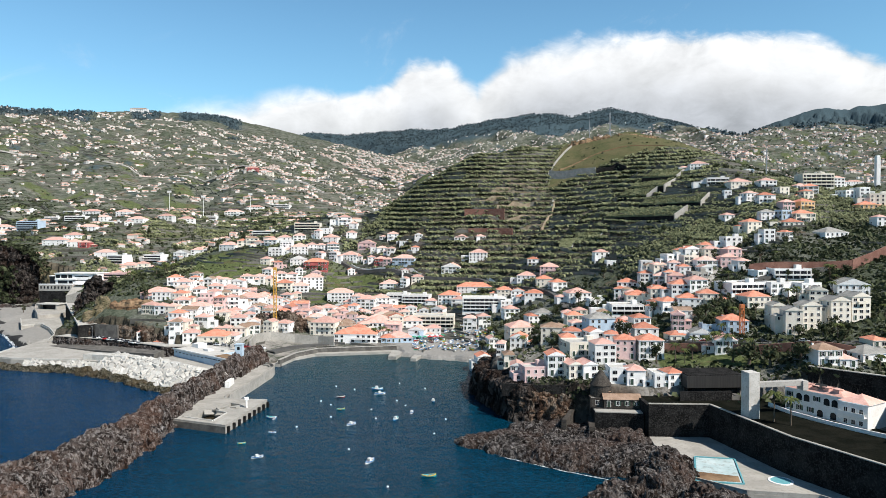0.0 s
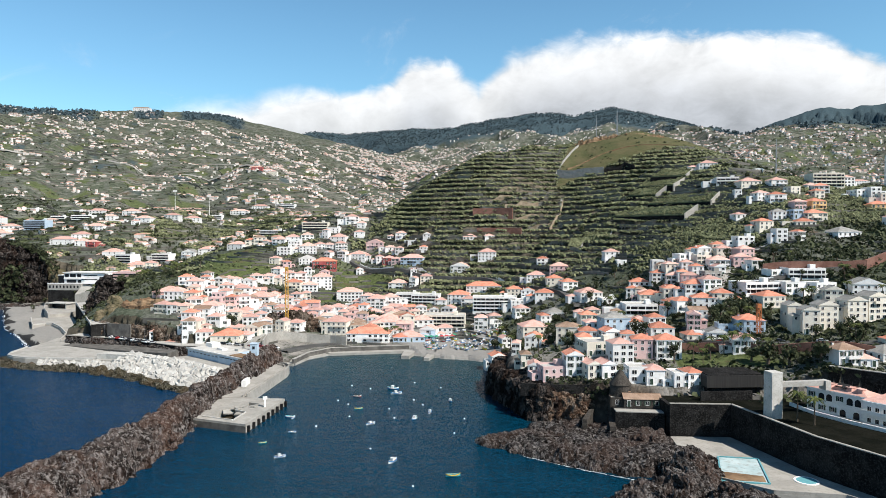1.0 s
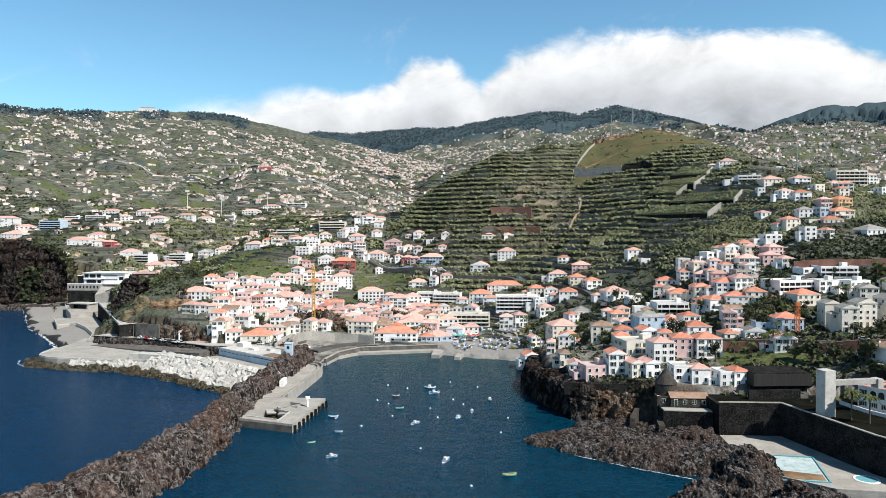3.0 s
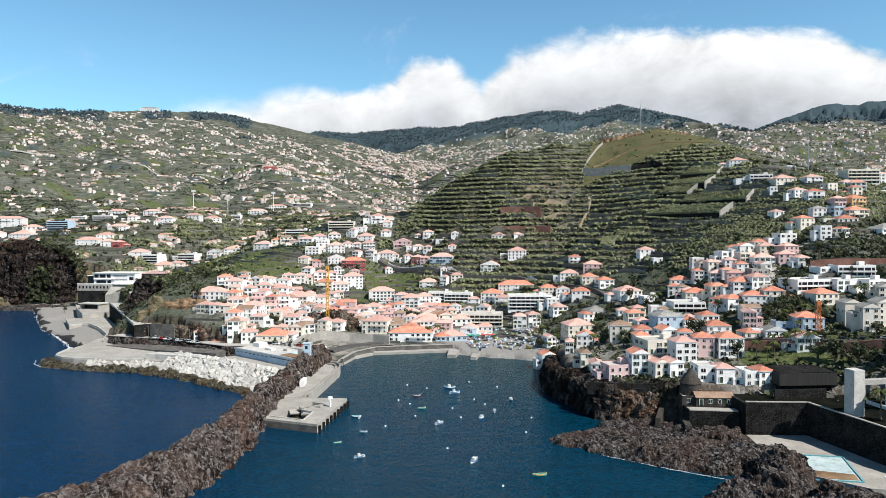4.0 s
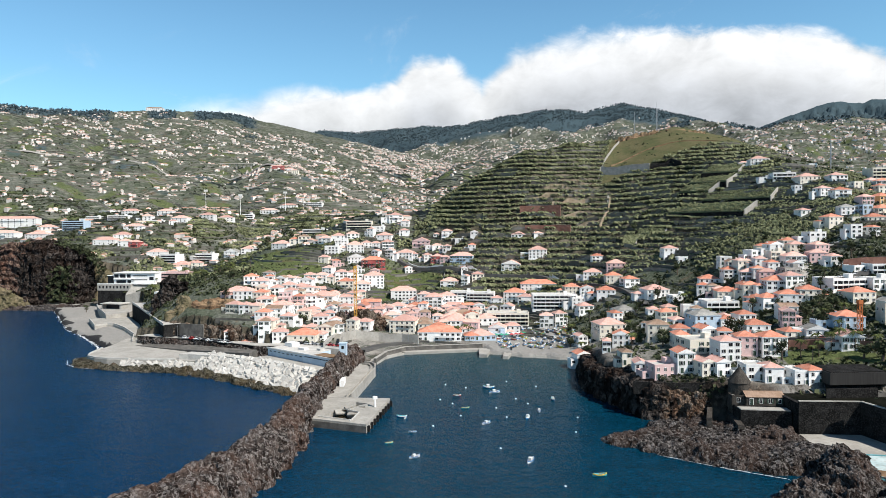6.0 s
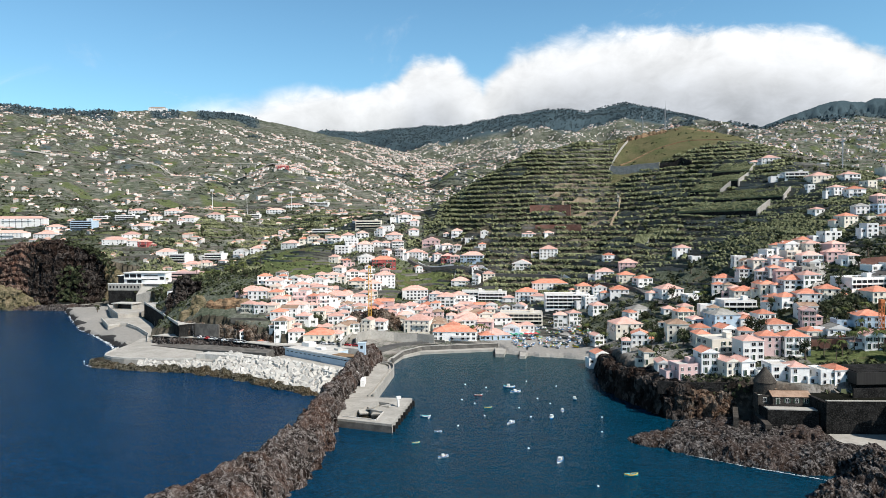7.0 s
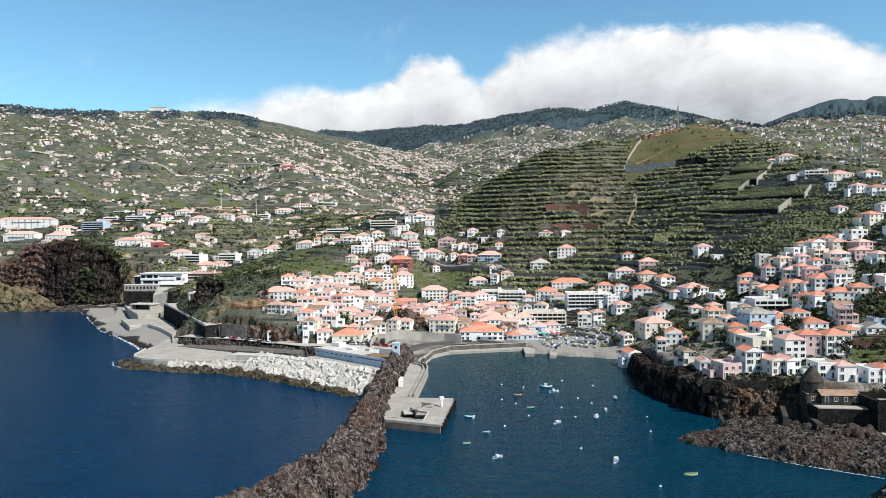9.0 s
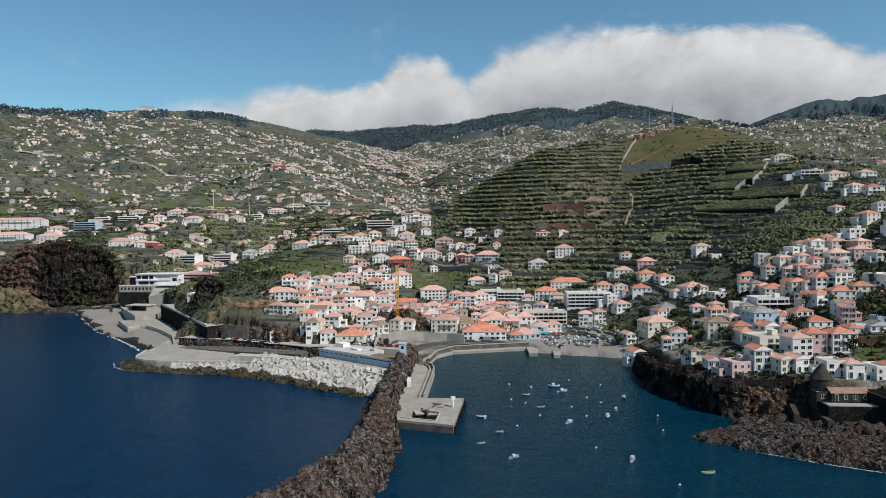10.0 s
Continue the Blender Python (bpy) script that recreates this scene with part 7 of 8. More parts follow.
def clear_of_homes(x, y, gap):
    ok = np.ones(len(x), bool)
    for hx, hy in HOMES:
        ok &= np.hypot(x - hx, y - hy) > gap
    return ok


def sample(count, x0, x1, y0, y1, keep, seed, gap=8.0, wedge=True):
    r = np.random.RandomState(seed)
    y = r.uniform(y0, y1, count)
    x = r.uniform(x0, x1, count)
    ok = keep(x, y) > r.uniform(0, 1, count)
    for field in FIELDS:
        ok &= ~within(field, x, y) | (r.uniform(0, 1, count) < 0.08)
    x, y = x[ok], y[ok]
    if gap:
        ok = clear_of_homes(x, y, gap)
        x, y = x[ok], y[ok]
    return np.stack([x, y, land(x, y)], -1)


def patchy(x, y, size, seed, low=-0.3, high=0.3):
    return smoothstep(rough(x, y, size, seed), low, high)


r5 = np.random.RandomState(55)
BANANA = [banana_template(k) for k in range(5)]
east_slope = lambda x, y: smoothstep(x, 120, 150) * smoothstep(y - 0.1 * x, 360, 380) * (1 - smoothstep(y, 520, 560))
def on_flat(x, y):
    """1 on the level part of a terrace, 0 on its riser."""
    f = land(x, y, phase=True)
    return 0.2 + 0.8 * smoothstep(f, 0.0, 0.05) * (1 - smoothstep(f, 0.74, 0.82))


fallow = lambda x, y: smoothstep(x, 40, 60) * (1 - smoothstep(x, 105, 125)) * (1 - smoothstep(y, 640, 665))
terraced = lambda x, y: np.maximum(hill_mask(x, y), 0.8 * east_slope(x, y)) * (1 - meadow_mask(x, y)) * (0.62 + 0.38 * patchy(x, y, 50, 91, -0.7, 0.1)) * (1 - 0.55 * fallow(x, y)) * on_flat(x, y) * (inland(x, y) > 20)
spots = sample(112000, -75, 320, 420, 830, terraced, 5, 8)
scatter("banana_plants", spots, r5.uniform(1.35, 2.6, len(spots)) * np.where((spots[:, 0] > 130) & (spots[:, 1] < 560), 0.66, 1.0), BANANA, "banana", "dense rows of banana plants on the terraces", "banana plants", 1)
spots = sample(26000, -420, -20, 560, 1100, lambda x, y: patchy(x, y, 110, 93, 0.0, 0.5) * (1 - hill_mask(x, y)) * (land(x, y) > 18), 6, 10)
scatter("banana_plants", spots, r5.uniform(1.6, 2.8, len(spots)), BANANA, "banana", "green banana fields on the gentler slopes", "banana plants", 2)
bed = []
for plot in PLOTS:
    top = next(o for o in plot.children if o.name.startswith("planting")).data
    a, b, c, d = [np.array(top.vertices[i].co) for i in (4, 5, 6, 7)]
    for u, v in r5.uniform(0.02, 0.98, (420, 2)):
        bed.append(a * (1 - u) * (1 - v) + b * u * (1 - v) + c * u * v + d * (1 - u) * v)
scatter("banana_plants", np.array(bed), r5.uniform(0.6, 1.2, len(bed)), BANANA, "banana", "young banana plants on the walled plots", "banana plants", 15)
BUSH = [clump(k, 9, 0.52) for k in range(6)]
SHRUB = [clump(k + 60, 6, 0.62) for k in range(6)]
spots = sample(26000, -260, 330, 225, 640, lambda x, y: (inland(x, y) > 9) * (land(x, y) > 6) * (1 - hill_mask(x, y)) * (0.4 + 0.6 * patchy(x, y, 45, 95)) * ~((x > -224) & (x < -170) & (y < 428)), 7, 5.5)
scatter("bushes", spots, r5.uniform(0.9, 2.4, len(spots)), BUSH, "leaf", "dark green bushes and garden shrubs among the houses", "bushes", 3)
spots = sample(36000, -820, 60, 560, 1150, lambda x, y: (land(x, y) > 16) * (1 - hill_mask(x, y)) * (0.3 + 0.6 * patchy(x, y, 70, 96)), 8, 8)
scatter("bushes", spots, r5.uniform(1.0, 3.0, len(spots)), SHRUB, "leaf", "scrub and small trees on the western slope", "bushes", 4)
banks = lambda x, y: smoothstep(land(x, y, phase=True), 0.62, 0.74)
spots = sample(110000, -2000, 1900, 900, 3000, lambda x, y: (np.abs(x) < 0.75 * y + 100) * (0.06 + 0.94 * banks(x, y)) * (0.25 + 0.75 * patchy(x, y, 160, 97, -0.3, 0.5)), 9, 0)
scatter("far_trees", spots, r5.uniform(1.6, 4.4, len(spots)), [clump(k + 20, 4, 0.72) for k in range(5)], "leaf", "scattered trees and scrub on the far slopes", "trees", 5)


def woods(x, y):
    out = np.zeros(x.shape)
    for name, reach in (("peak", 480), ("valley", 330), ("west", 205), ("east", 50)):
        out = np.maximum(out, (crest_distance(name, x, y) < reach + 90 * rough(x, y, 260, 14)) * (y > 2000) * (skyline_woods(x, y) if name == "west" else 1.0))
    return out


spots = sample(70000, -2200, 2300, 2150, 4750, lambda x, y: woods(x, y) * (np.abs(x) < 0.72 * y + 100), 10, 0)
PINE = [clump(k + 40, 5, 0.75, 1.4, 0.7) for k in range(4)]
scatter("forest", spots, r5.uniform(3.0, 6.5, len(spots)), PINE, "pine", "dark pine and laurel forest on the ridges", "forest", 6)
spots = sample(15000, 85, 300, 225, 420, lambda x, y: (inland(x, y) > 12) * (0.45 + 0.55 * patchy(x, y, 30, 98)), 71, 6.0)
scatter("bushes", spots, r5.uniform(0.8, 2.2, len(spots)), BUSH, "leaf", "dense garden shrubs on the eastern slope", "bushes", 12)
spots = sample(6000, -330, -130, 385, 620, lambda x, y: (inland(x, y) > 26) * (land(x, y) > 8) * (0.25 + 0.5 * patchy(x, y, 30, 99)) * ~((x > -222) & (x < -170) & (y < 428)), 72, 7.0)
scatter("bushes", spots, r5.uniform(0.7, 2.2, len(spots)), BUSH, "leaf", "scrub on the slope above the west beach", "bushes", 13)
spots = sample(900, 100, 320, 670, 800, lambda x, y: meadow_mask(x, y) * (0.1 + 0.7 * patchy(x, y, 30, 103, 0.1, 0.7)), 73, 0)
scatter("bushes", spots, r5.uniform(0.8, 2.0, len(spots)), BUSH, "leaf", "dark shrubs on the hill meadow", "bushes", 14)
# tufts on the cliffs
spots = sample(1500, 12, 60, 244, 262, lambda x, y: 0.5 + 0 * x, 11, 0)
spots = spots[spots[:, 2] > 4]
scatter("cliff_tufts", spots, r5.uniform(0.5, 1.3, len(spots)), BUSH, "leaf", "green tufts on the cliff top", "bushes", 7)
cliff_x = r5.uniform(-600, -372, 1500)
spots = np.stack([cliff_x, 634 + 0.45 * np.maximum(0, -440 - cliff_x) + r5.uniform(-3, 12, 1500), np.interp(-cliff_x, [372, 384, 396, 420, 440, 458, 474, 492, 600], [34, 50, 56, 61, 60, 57, 45, 38, 41]) + r5.uniform(-2.5, 1.0, 1500)], -1)
scatter("cliff_tufts", spots, r5.uniform(0.9, 2.4, len(spots)), BUSH, "leaf", "scrub growing over the headland", "bushes", 8)
cliff_x, cliff_z = r5.normal(-403, 9, 330), r5.uniform(6, 38, 330)
keep = (np.abs(cliff_x + 402) < 18 - 0.5 * np.abs(cliff_z - 20)) & (rough(cliff_x, cliff_z, 9, 64) > -0.1)
spots = np.stack([cliff_x, 615.5 + 0.2 * cliff_z + r5.uniform(-1.5, 2, 330), cliff_z], -1)[keep]
scatter("cliff_tufts", spots, r5.uniform(1.2, 2.8, len(spots)), BUSH, "leaf", "olive-green trees clinging to the dark headland", "bushes", 9)


def tree_mesh(kind, seed):
    """Trunk and crown meshes of a tree, one metre across the crown's half."""
    r = np.random.RandomState(seed)
    bm = bmesh.new()
    height = {"broad": 0.95, "palm": 3.2, "tall": 1.5}[kind]
    rings = 5
    prev = None
    bend = r.uniform(-0.12, 0.12, 2)
    for k in range(rings + 1):
        s = k / rings
        rad = (0.16 if kind != "palm" else 0.10) * (1 - 0.55 * s)
        ring = [bm.verts.new((bend[0] * s * s + rad * math.cos(a), bend[1] * s * s + rad * math.sin(a), height * s)) for a in np.linspace(0, 6.283, 8)[:-1]]
        if prev:
            for i in range(7):
                bm.faces.new((prev[i], prev[(i + 1) % 7], ring[(i + 1) % 7], ring[i]))
        prev = ring
    if kind != "palm":
        for k in range(5):
            a, up = k * 1.26 + r.uniform(-0.3, 0.3), r.uniform(0.5, 0.8)
            p0, p1 = Vector((0, 0, height * up)), Vector((0.6 * math.cos(a), 0.6 * math.sin(a), height * up + 0.6))
            side = Vector((-math.sin(a), math.cos(a), 0)) * 0.05
            q = [bm.verts.new(v) for v in (p0 - side, p0 + side, p1 + side * 0.3, p1 - side * 0.3)]
            w = [bm.verts.new(v + Vector((0, 0, 0.08))) for v in (p0 - side, p0 + side, p1 + side * 0.3, p1 - side * 0.3)]
            for i in range(4):
                j = (i + 1) % 4
                bm.faces.new((q[i], q[j], w[j], w[i]))
    trunk = to_mesh("trunk", bm, "bark", True)
    bm = bmesh.new()
    if kind == "palm":
        for i in range(18):
            a, rise = i * 2.4 + r.uniform(-0.2, 0.2), r.uniform(-0.1, 0.9)
            u, w = Vector((math.cos(a), math.sin(a), 0)), Vector((-math.sin(a), math.cos(a), 0))
            last = None
            for t in (0, 0.3, 0.6, 0.85, 1.0):
                c = Vector((bend[0], bend[1], height)) + u * t * 1.15 + Vector((0, 0, rise * t - 0.95 * t * t))
                g = 0.17 * math.sin(math.pi * min(t + 0.12, 1.0)) + 0.015
                pair = [bm.verts.new(c - w * g - Vector((0, 0, 0.08))), bm.verts.new(c), bm.verts.new(c + w * g - Vector((0, 0, 0.08)))]
                if last:
                    bm.faces.new((last[0], last[1], pair[1], pair[0]))
                    bm.faces.new((last[1], last[2], pair[2], pair[1]))
                last = pair
        crown = to_mesh("crown", bm, "palm")
    else:
        lobes = [(r.uniform(-0.5, 0.5), r.uniform(-0.5, 0.5), height + r.uniform(-0.1, 0.7) * (1.6 if kind == "tall" else 1)) for _ in range(10)]
        for i, (lx, ly, lz) in enumerate(lobes):
            v, f = clump(seed * 10 + i, 34, 0.26, 0.85)
            q = [bm.verts.new(Vector(p) * r.uniform(0.95, 1.05) * 0.55 + Vector((lx, ly, lz))) for p in v]
            for face in f:
                bm.faces.new([q[j] for j in face])
        crown = to_mesh("crown", bm, "leaf")
    return trunk, crown


TREES = {k: [tree_mesh(k, s) for s in range(1, 4)] for k in ("broad", "palm", "tall")}
TREE_LABEL = {"broad": "dark green broadleaf tree with a rounded uneven crown", "palm": "palm tree with a crown of arching fronds", "tall": "slender dark green tree with a tall crown"}
rng_t = random.Random(21)


def tree(x, y, size, kind="broad", z=None):
    trunk, crown = rng_t.choice(TREES[kind])
    t = tagged(new("palm_tree" if kind == "palm" else "tree"), TREE_LABEL[kind], "palm tree" if kind == "palm" else "tree", "palms" if kind == "palm" else "trees among the houses")
    t.matrix_world = pose(x, y, (height_at(x, y) if z is None else z) - 0.2, 0, 0, rng_t.uniform(0, 360)) @ Matrix.Scale(size, 4)
    part("trunk", trunk, None, t)
    part("crown", crown, None, t)
    return t


for x, y, size in ((101, 274, 2.2), (105, 270, 2.4), (109, 271, 2.6), (98, 266, 2.0), (94, 263, 1.8), (-41, 407, 2.4), (-36, 407, 2.7), (-33, 409, 2.2), (99.5, 203, 2.8), (102.5, 199, 2.6), (30, 372, 2.4), (38, 384, 2.2), (24, 360, 2.0), (92, 268, 2.2), (112, 266, 2.4), (-250, 560, 2.6), (-262, 566, 2.4),
                   (-228, 540, 2.5), (-215, 530, 2.3), (166, 326, 2.6), (171, 328, 2.4), (150, 232, 1.8), (118, 262, 2.0), (-236, 552, 2.2), (30, 440, 2.2), (44, 436, 2.4)):
    tree(x, y, size, "palm", 12.2 if x in (99.5, 102.5) else None)
for x, y, size in ((114, 252, 4.6), (119, 246, 4.2), (126, 238, 4.4), (130, 243, 3.6), (110, 257, 3.4), (-57, 470, 3.6), (-52, 472, 3.0), (22, 382, 3.4), (28, 390, 3.0), (34, 398, 3.4), (40, 408, 3.4), (50, 420, 3.6), (25, 350, 3.0), (33, 345, 2.8),
                   (118, 300, 3.8), (126, 310, 3.6), (133, 318, 4.0), (124, 320, 3.4), (140, 308, 3.0), (148, 282, 3.0), (157, 280, 3.2), (166, 278, 3.0), (48, 300, 3.0), (52, 310, 3.2), (44, 320, 3.0)):
    tree(x, y, size)
for spot in sample(330, -190, 240, 260, 620, lambda x, y: (inland(x, y) > 14) * (land(x, y) > 9) * (0.15 + 0.6 * patchy(x, y, 45, 95)) * (1 - 0.8 * hill_mask(x, y)), 31, 8.5)[:110]:
    tree(spot[0], spot[1], rng_t.uniform(1.8, 3.4), rng_t.choice(("broad", "broad", "tall")))
for spot in sample(420, 25, 200, 262, 430, lambda x, y: (inland(x, y) > 12) * (0.25 + 0.75 * patchy(x, y, 35, 98)), 33, 7.5)[:95]:
    tree(spot[0], spot[1], rng_t.uniform(1.5, 2.9), rng_t.choice(("broad", "broad", "tall", "palm")))
for spot in sample(260, -480, -180, 560, 860, lambda x, y: (inland(x, y) > 14) * 0.5, 32, 9)[:70]:
    tree(spot[0], spot[1], rng_t.uniform(2.0, 3.8), rng_t.choice(("broad", "tall")))

for spot in sample(240, -330, -195, 470, 610, lambda x, y: (inland(x, y) > 30) * (land(x, y) > 16) * 0.7, 34, 8)[:45]:
    tree(spot[0], spot[1], rng_t.uniform(1.8, 3.4), rng_t.choice(("broad", "broad", "palm")))

# ---- houses on the far slopes, too many to count ----


def far_home(w, d, h, rise):
    v = [(-w, -d, -3), (w, -d, -3), (w, d, -3), (-w, d, -3), (-w, -d, h), (w, -d, h), (w, d, h), (-w, d, h)]
    f = [(0, 1, 5, 4), (1, 2, 6, 5), (2, 3, 7, 6), (3, 0, 4, 7)]
    o = 1.08
    rv = [(-w * o, -d * o, h), (w * o, -d * o, h), (w * o, d * o, h), (-w * o, d * o, h), (-w * 0.45, 0, h + rise), (w * 0.45, 0, h + rise), (-w * 0.47, -0.02, h + rise - 0.01), (w * 0.47, 0.02, h + rise - 0.01)]
    rf = [(0, 1, 5, 4), (2, 3, 4, 5), (1, 2, 7, 5), (3, 0, 4, 6), (3, 2, 1, 0)]
    return (np.array(v, float), f), (np.array(rv, float), rf)


M["far_white"] = surface("white_walls_far", [(0.56, 0.53, 0.49), (0.70, 0.67, 0.63), (0.46, 0.41, 0.36)], 0.02, 0.9, bump=0.0, per_island=0.6)
M["far_roof"] = surface("tile_roofs_far", [(0.48, 0.25, 0.18), (0.60, 0.38, 0.31), (0.50, 0.46, 0.42)], 0.02, 0.9, bump=0.0, per_island=0.5)
HOME_SHAPES = [far_home(0.7, 0.5, 0.45, 0.24), far_home(0.5, 0.45, 0.66, 0.22), far_home(1.0, 0.5, 0.42, 0.22), far_home(0.5, 0.45, 0.36, 0.25)]


def settled(x, y):
    """How thickly the far slopes are built over."""
    d = smoothstep(rough(x, y, 190, 101) + 1.1 * rough(x, y, 46, 102), 0.30, 0.95)
    high = np.zeros(x.shape)
    for name, reach in (("peak", 470), ("valley", 330), ("west", 40), ("east", 60)):
        high = np.maximum(high, crest_distance(name, x, y) < reach)
    return d * (1 - high) * (np.abs(x) < 0.74 * y + 80) * (1 - hill_mask(x, y)) * (y > 780) * np.where(y < 1000, 0.5, 1.0) * (1 - 0.7 * smoothstep(y, 3200, 4000))


r6 = np.random.RandomState(66)
near_homes = lambda x, y: 0.32 * smoothstep(rough(x, y, 80, 111), 0.0, 0.7) * (1 - hill_mask(x, y)) * (inland(x, y) > 40)
spots = np.concatenate([sample(3600, -760, -60, 630, 830, near_homes, 43, 13), sample(34000, -1900, -60, 800, 2900, lambda x, y: np.minimum(1, settled(x, y) * 1.1), 41, 14), sample(44000, -500, 2000, 1100, 4100, lambda x, y: np.minimum(1, 1.6 * settled(x, y)), 42, 0), sample(9000, 250, 1900, 950, 2500, lambda x, y: 0.75 * smoothstep(rough(x, y, 120, 104), -0.5, 0.4) * (np.abs(x) < 0.74 * y + 80) * (crest_distance("east", x, y) > 40) * (1 - hill_mask(x, y)), 44, 16), sample(9000, -350, 800, 1400, 3700, lambda x, y: 0.7 * smoothstep(rough(x, y, 150, 105), -0.4, 0.5) * (crest_distance("peak", x, y) > 480) * (crest_distance("valley", x, y) > 340), 45, 0)])
sizes = r6.uniform(2.4, 6.2, len(spots)) * np.where(spots[:, 1] > 1800, 1.15, 1.0)
scatter("far_houses", spots, sizes, [s[0] for s in HOME_SHAPES], "far_white", "pale houses scattered over the far slopes", "houses", 9)
scatter("far_roofs", spots, sizes, [s[1] for s in HOME_SHAPES], "far_roof", "tiled roofs of the scattered far houses", "houses", 9)


def contour_walls(count, region, seed, height, steps, pace):
    """Dry-stone terrace walls that follow the contours, as one object."""
    r = np.random.RandomState(seed)
    x0, x1, y0, y1 = region
    x, y = r.uniform(x0, x1, count), r.uniform(y0, y1, count)
    ok = (np.abs(x) < 0.74 * y + 80) & (meadow_mask(x, y) < 0.5)
    x, y = x[ok], y[ok]
    path = []
    for k in range(steps):
        path.append((x.copy(), y.copy(), smooth_land(x, y)))
        e = 6.0
        gx, gy = (smooth_land(x + e, y) - smooth_land(x - e, y)), (smooth_land(x, y + e) - smooth_land(x, y - e))
        g = np.hypot(gx, gy) + 1e-6
        x, y = x - gy / g * pace * np.sign(-gy / g + 1e-9) * np.sign(1), y + gx / g * pace * np.sign(-gy / g + 1e-9)
    verts, faces = [], []
    zs = [land(a, b) for a, b, _ in path]
    for i in range(len(x)):
        n = r.randint(3, steps)
        grass = [j for j in range(n) if meadow_mask(path[j][0][i], path[j][1][i]) > 0.3]
        n = grass[0] if grass else n
        k = len(verts)
        for (a, b, _), z in list(zip(path, zs))[:n]:
            verts += [(a[i], b[i], z[i] - 2), (a[i], b[i], z[i] + height), (a[i], b[i] + 0.9, z[i] + height)]
        for j in range(n - 1):
            q = k + 3 * j
            faces += [(q, q + 3, q + 4, q + 1), (q + 1, q + 4, q + 5, q + 2)]
    return verts, faces


M["terrace_stone"] = surface("pale_terrace_stone", [(0.10, 0.095, 0.08), (0.17, 0.16, 0.14), (0.26, 0.24, 0.21)], 0.02, 0.95, bump=0.0, per_island=0.7)
for region, count, seed, high, pace, text in (((-1800, 0, 950, 2300), 1500, 71, 1.6, 14, "stone terrace walls on the western slopes"), ((-300, 1500, 1100, 2700), 700, 72, 1.8, 16, "stone terrace walls on the northern slopes"),
                                              ((-620, -60, 600, 950), 420, 75, 1.5, 9, "pale field walls above the west beach"), ((-185, 240, 375, 640), 520, 73, 1.3, 4, "pale and dark garden walls among the houses"),
                                              ((-50, 230, 490, 770), 620, 74, 2.1, 6, "dry-stone walls along the hill terraces")):
    v, f = contour_walls(count, region, seed, high, 9, pace)
    me = bpy.data.meshes.new("terrace_walls")
    me.from_pydata(v, [], f)
    me.materials.append(M["terrace_stone"])
    tagged(new("terrace_walls", me), text, "terrace walls", kind="stuff")

house(-1327, 2985, 74, 24, 4, 8, "white", "brown", "hip", "hilltop_church", 600)
house(-433, 1553, 26, 14, 3, 5, "red", "rose", "hip")
house(-410, 1560, 22, 14, 2, -6, "white", "rose", "hip")
house(-395, 1550, 18, 12, 3, 3, "cream", "rose", "hip")

# ---- boats ----
for key, tone in {"boat_blue": (0.03, 0.16, 0.36), "boat_turquoise": (0.05, 0.38, 0.45), "boat_red": (0.42, 0.05, 0.04), "boat_yellow": (0.62, 0.42, 0.05), "boat_white": (0.68, 0.67, 0.64), "boat_green": (0.04, 0.24, 0.12), "boat_wood": (0.22, 0.12, 0.06)}.items():
    M[key] = surface(key.replace("boat_", "") + "_boat_paint", [tone, tuple(min(1, v * 1.2) for v in tone), tuple(v * 0.7 for v in tone)], 1.5, 0.45, bump=0.05, per_object=0.25)


def hull_mesh(outer, inner, rim):
    """An open wooden boat, one unit half long: shell, sheer strake and inside."""
    bm = bmesh.new()
    stations = np.linspace(-1, 1, 11)
    out_rows, in_rows = [], []
    for s in stations:
        beam = 0.36 * (1 - abs(s) ** 2.4) * (1 if s < 0 else 1.0) + 0.012
        sheer = 0.24 + 0.16 * s * s + (0.05 if s > 0.8 else 0)
        keel = -0.10 + 0.12 * max(0, abs(s) - 0.7) / 0.3
        out_rows.append([bm.verts.new(p) for p in ((s, -beam, sheer), (s, -beam * 1.02, sheer * 0.62), (s, -beam * 0.7, 0.0), (s, 0, keel), (s, beam * 0.7, 0.0), (s, beam * 1.02, sheer * 0.62), (s, beam, sheer))])
        in_rows.append([bm.verts.new(p) for p in ((s * 0.95, -beam * 0.84, sheer), (s * 0.95, -beam * 0.6, 0.07), (s * 0.95, beam * 0.6, 0.07), (s * 0.95, beam * 0.84, sheer))])
    for a, b, c, d in zip(out_rows, out_rows[1:], in_rows, in_rows[1:]):
        for i in range(6):
            bm.faces.new((a[i], b[i], b[i + 1], a[i + 1])).material_index = 2 if i in (0, 5) else 0
        for i in range(3):
            bm.faces.new((c[i + 1], d[i + 1], d[i], c[i])).material_index = 1
        bm.faces.new((a[0], c[0], d[0], b[0])).material_index = 2
        bm.faces.new((a[6], b[6], d[3], c[3])).material_index = 2
    bmesh.ops.recalc_face_normals(bm, faces=bm.faces)
    return to_mesh("hull", bm, [outer, inner, rim])


HULLS = {k: hull_mesh(*k) for k in (("boat_blue", "boat_turquoise", "boat_white"), ("boat_white", "boat_white", "boat_blue"), ("boat_turquoise", "boat_turquoise", "boat_yellow"), ("boat_red", "boat_wood", "boat_white"),
                                    ("boat_yellow", "boat_wood", "boat_green"), ("boat_green", "boat_white", "boat_red"), ("boat_blue", "boat_white", "boat_red"))}
bm = bmesh.new()
box(bm, -0.07, -0.3, 0.2, 0.07, 0.3, 0.235)
THWART = to_mesh("thwart", bm, "boat_wood")
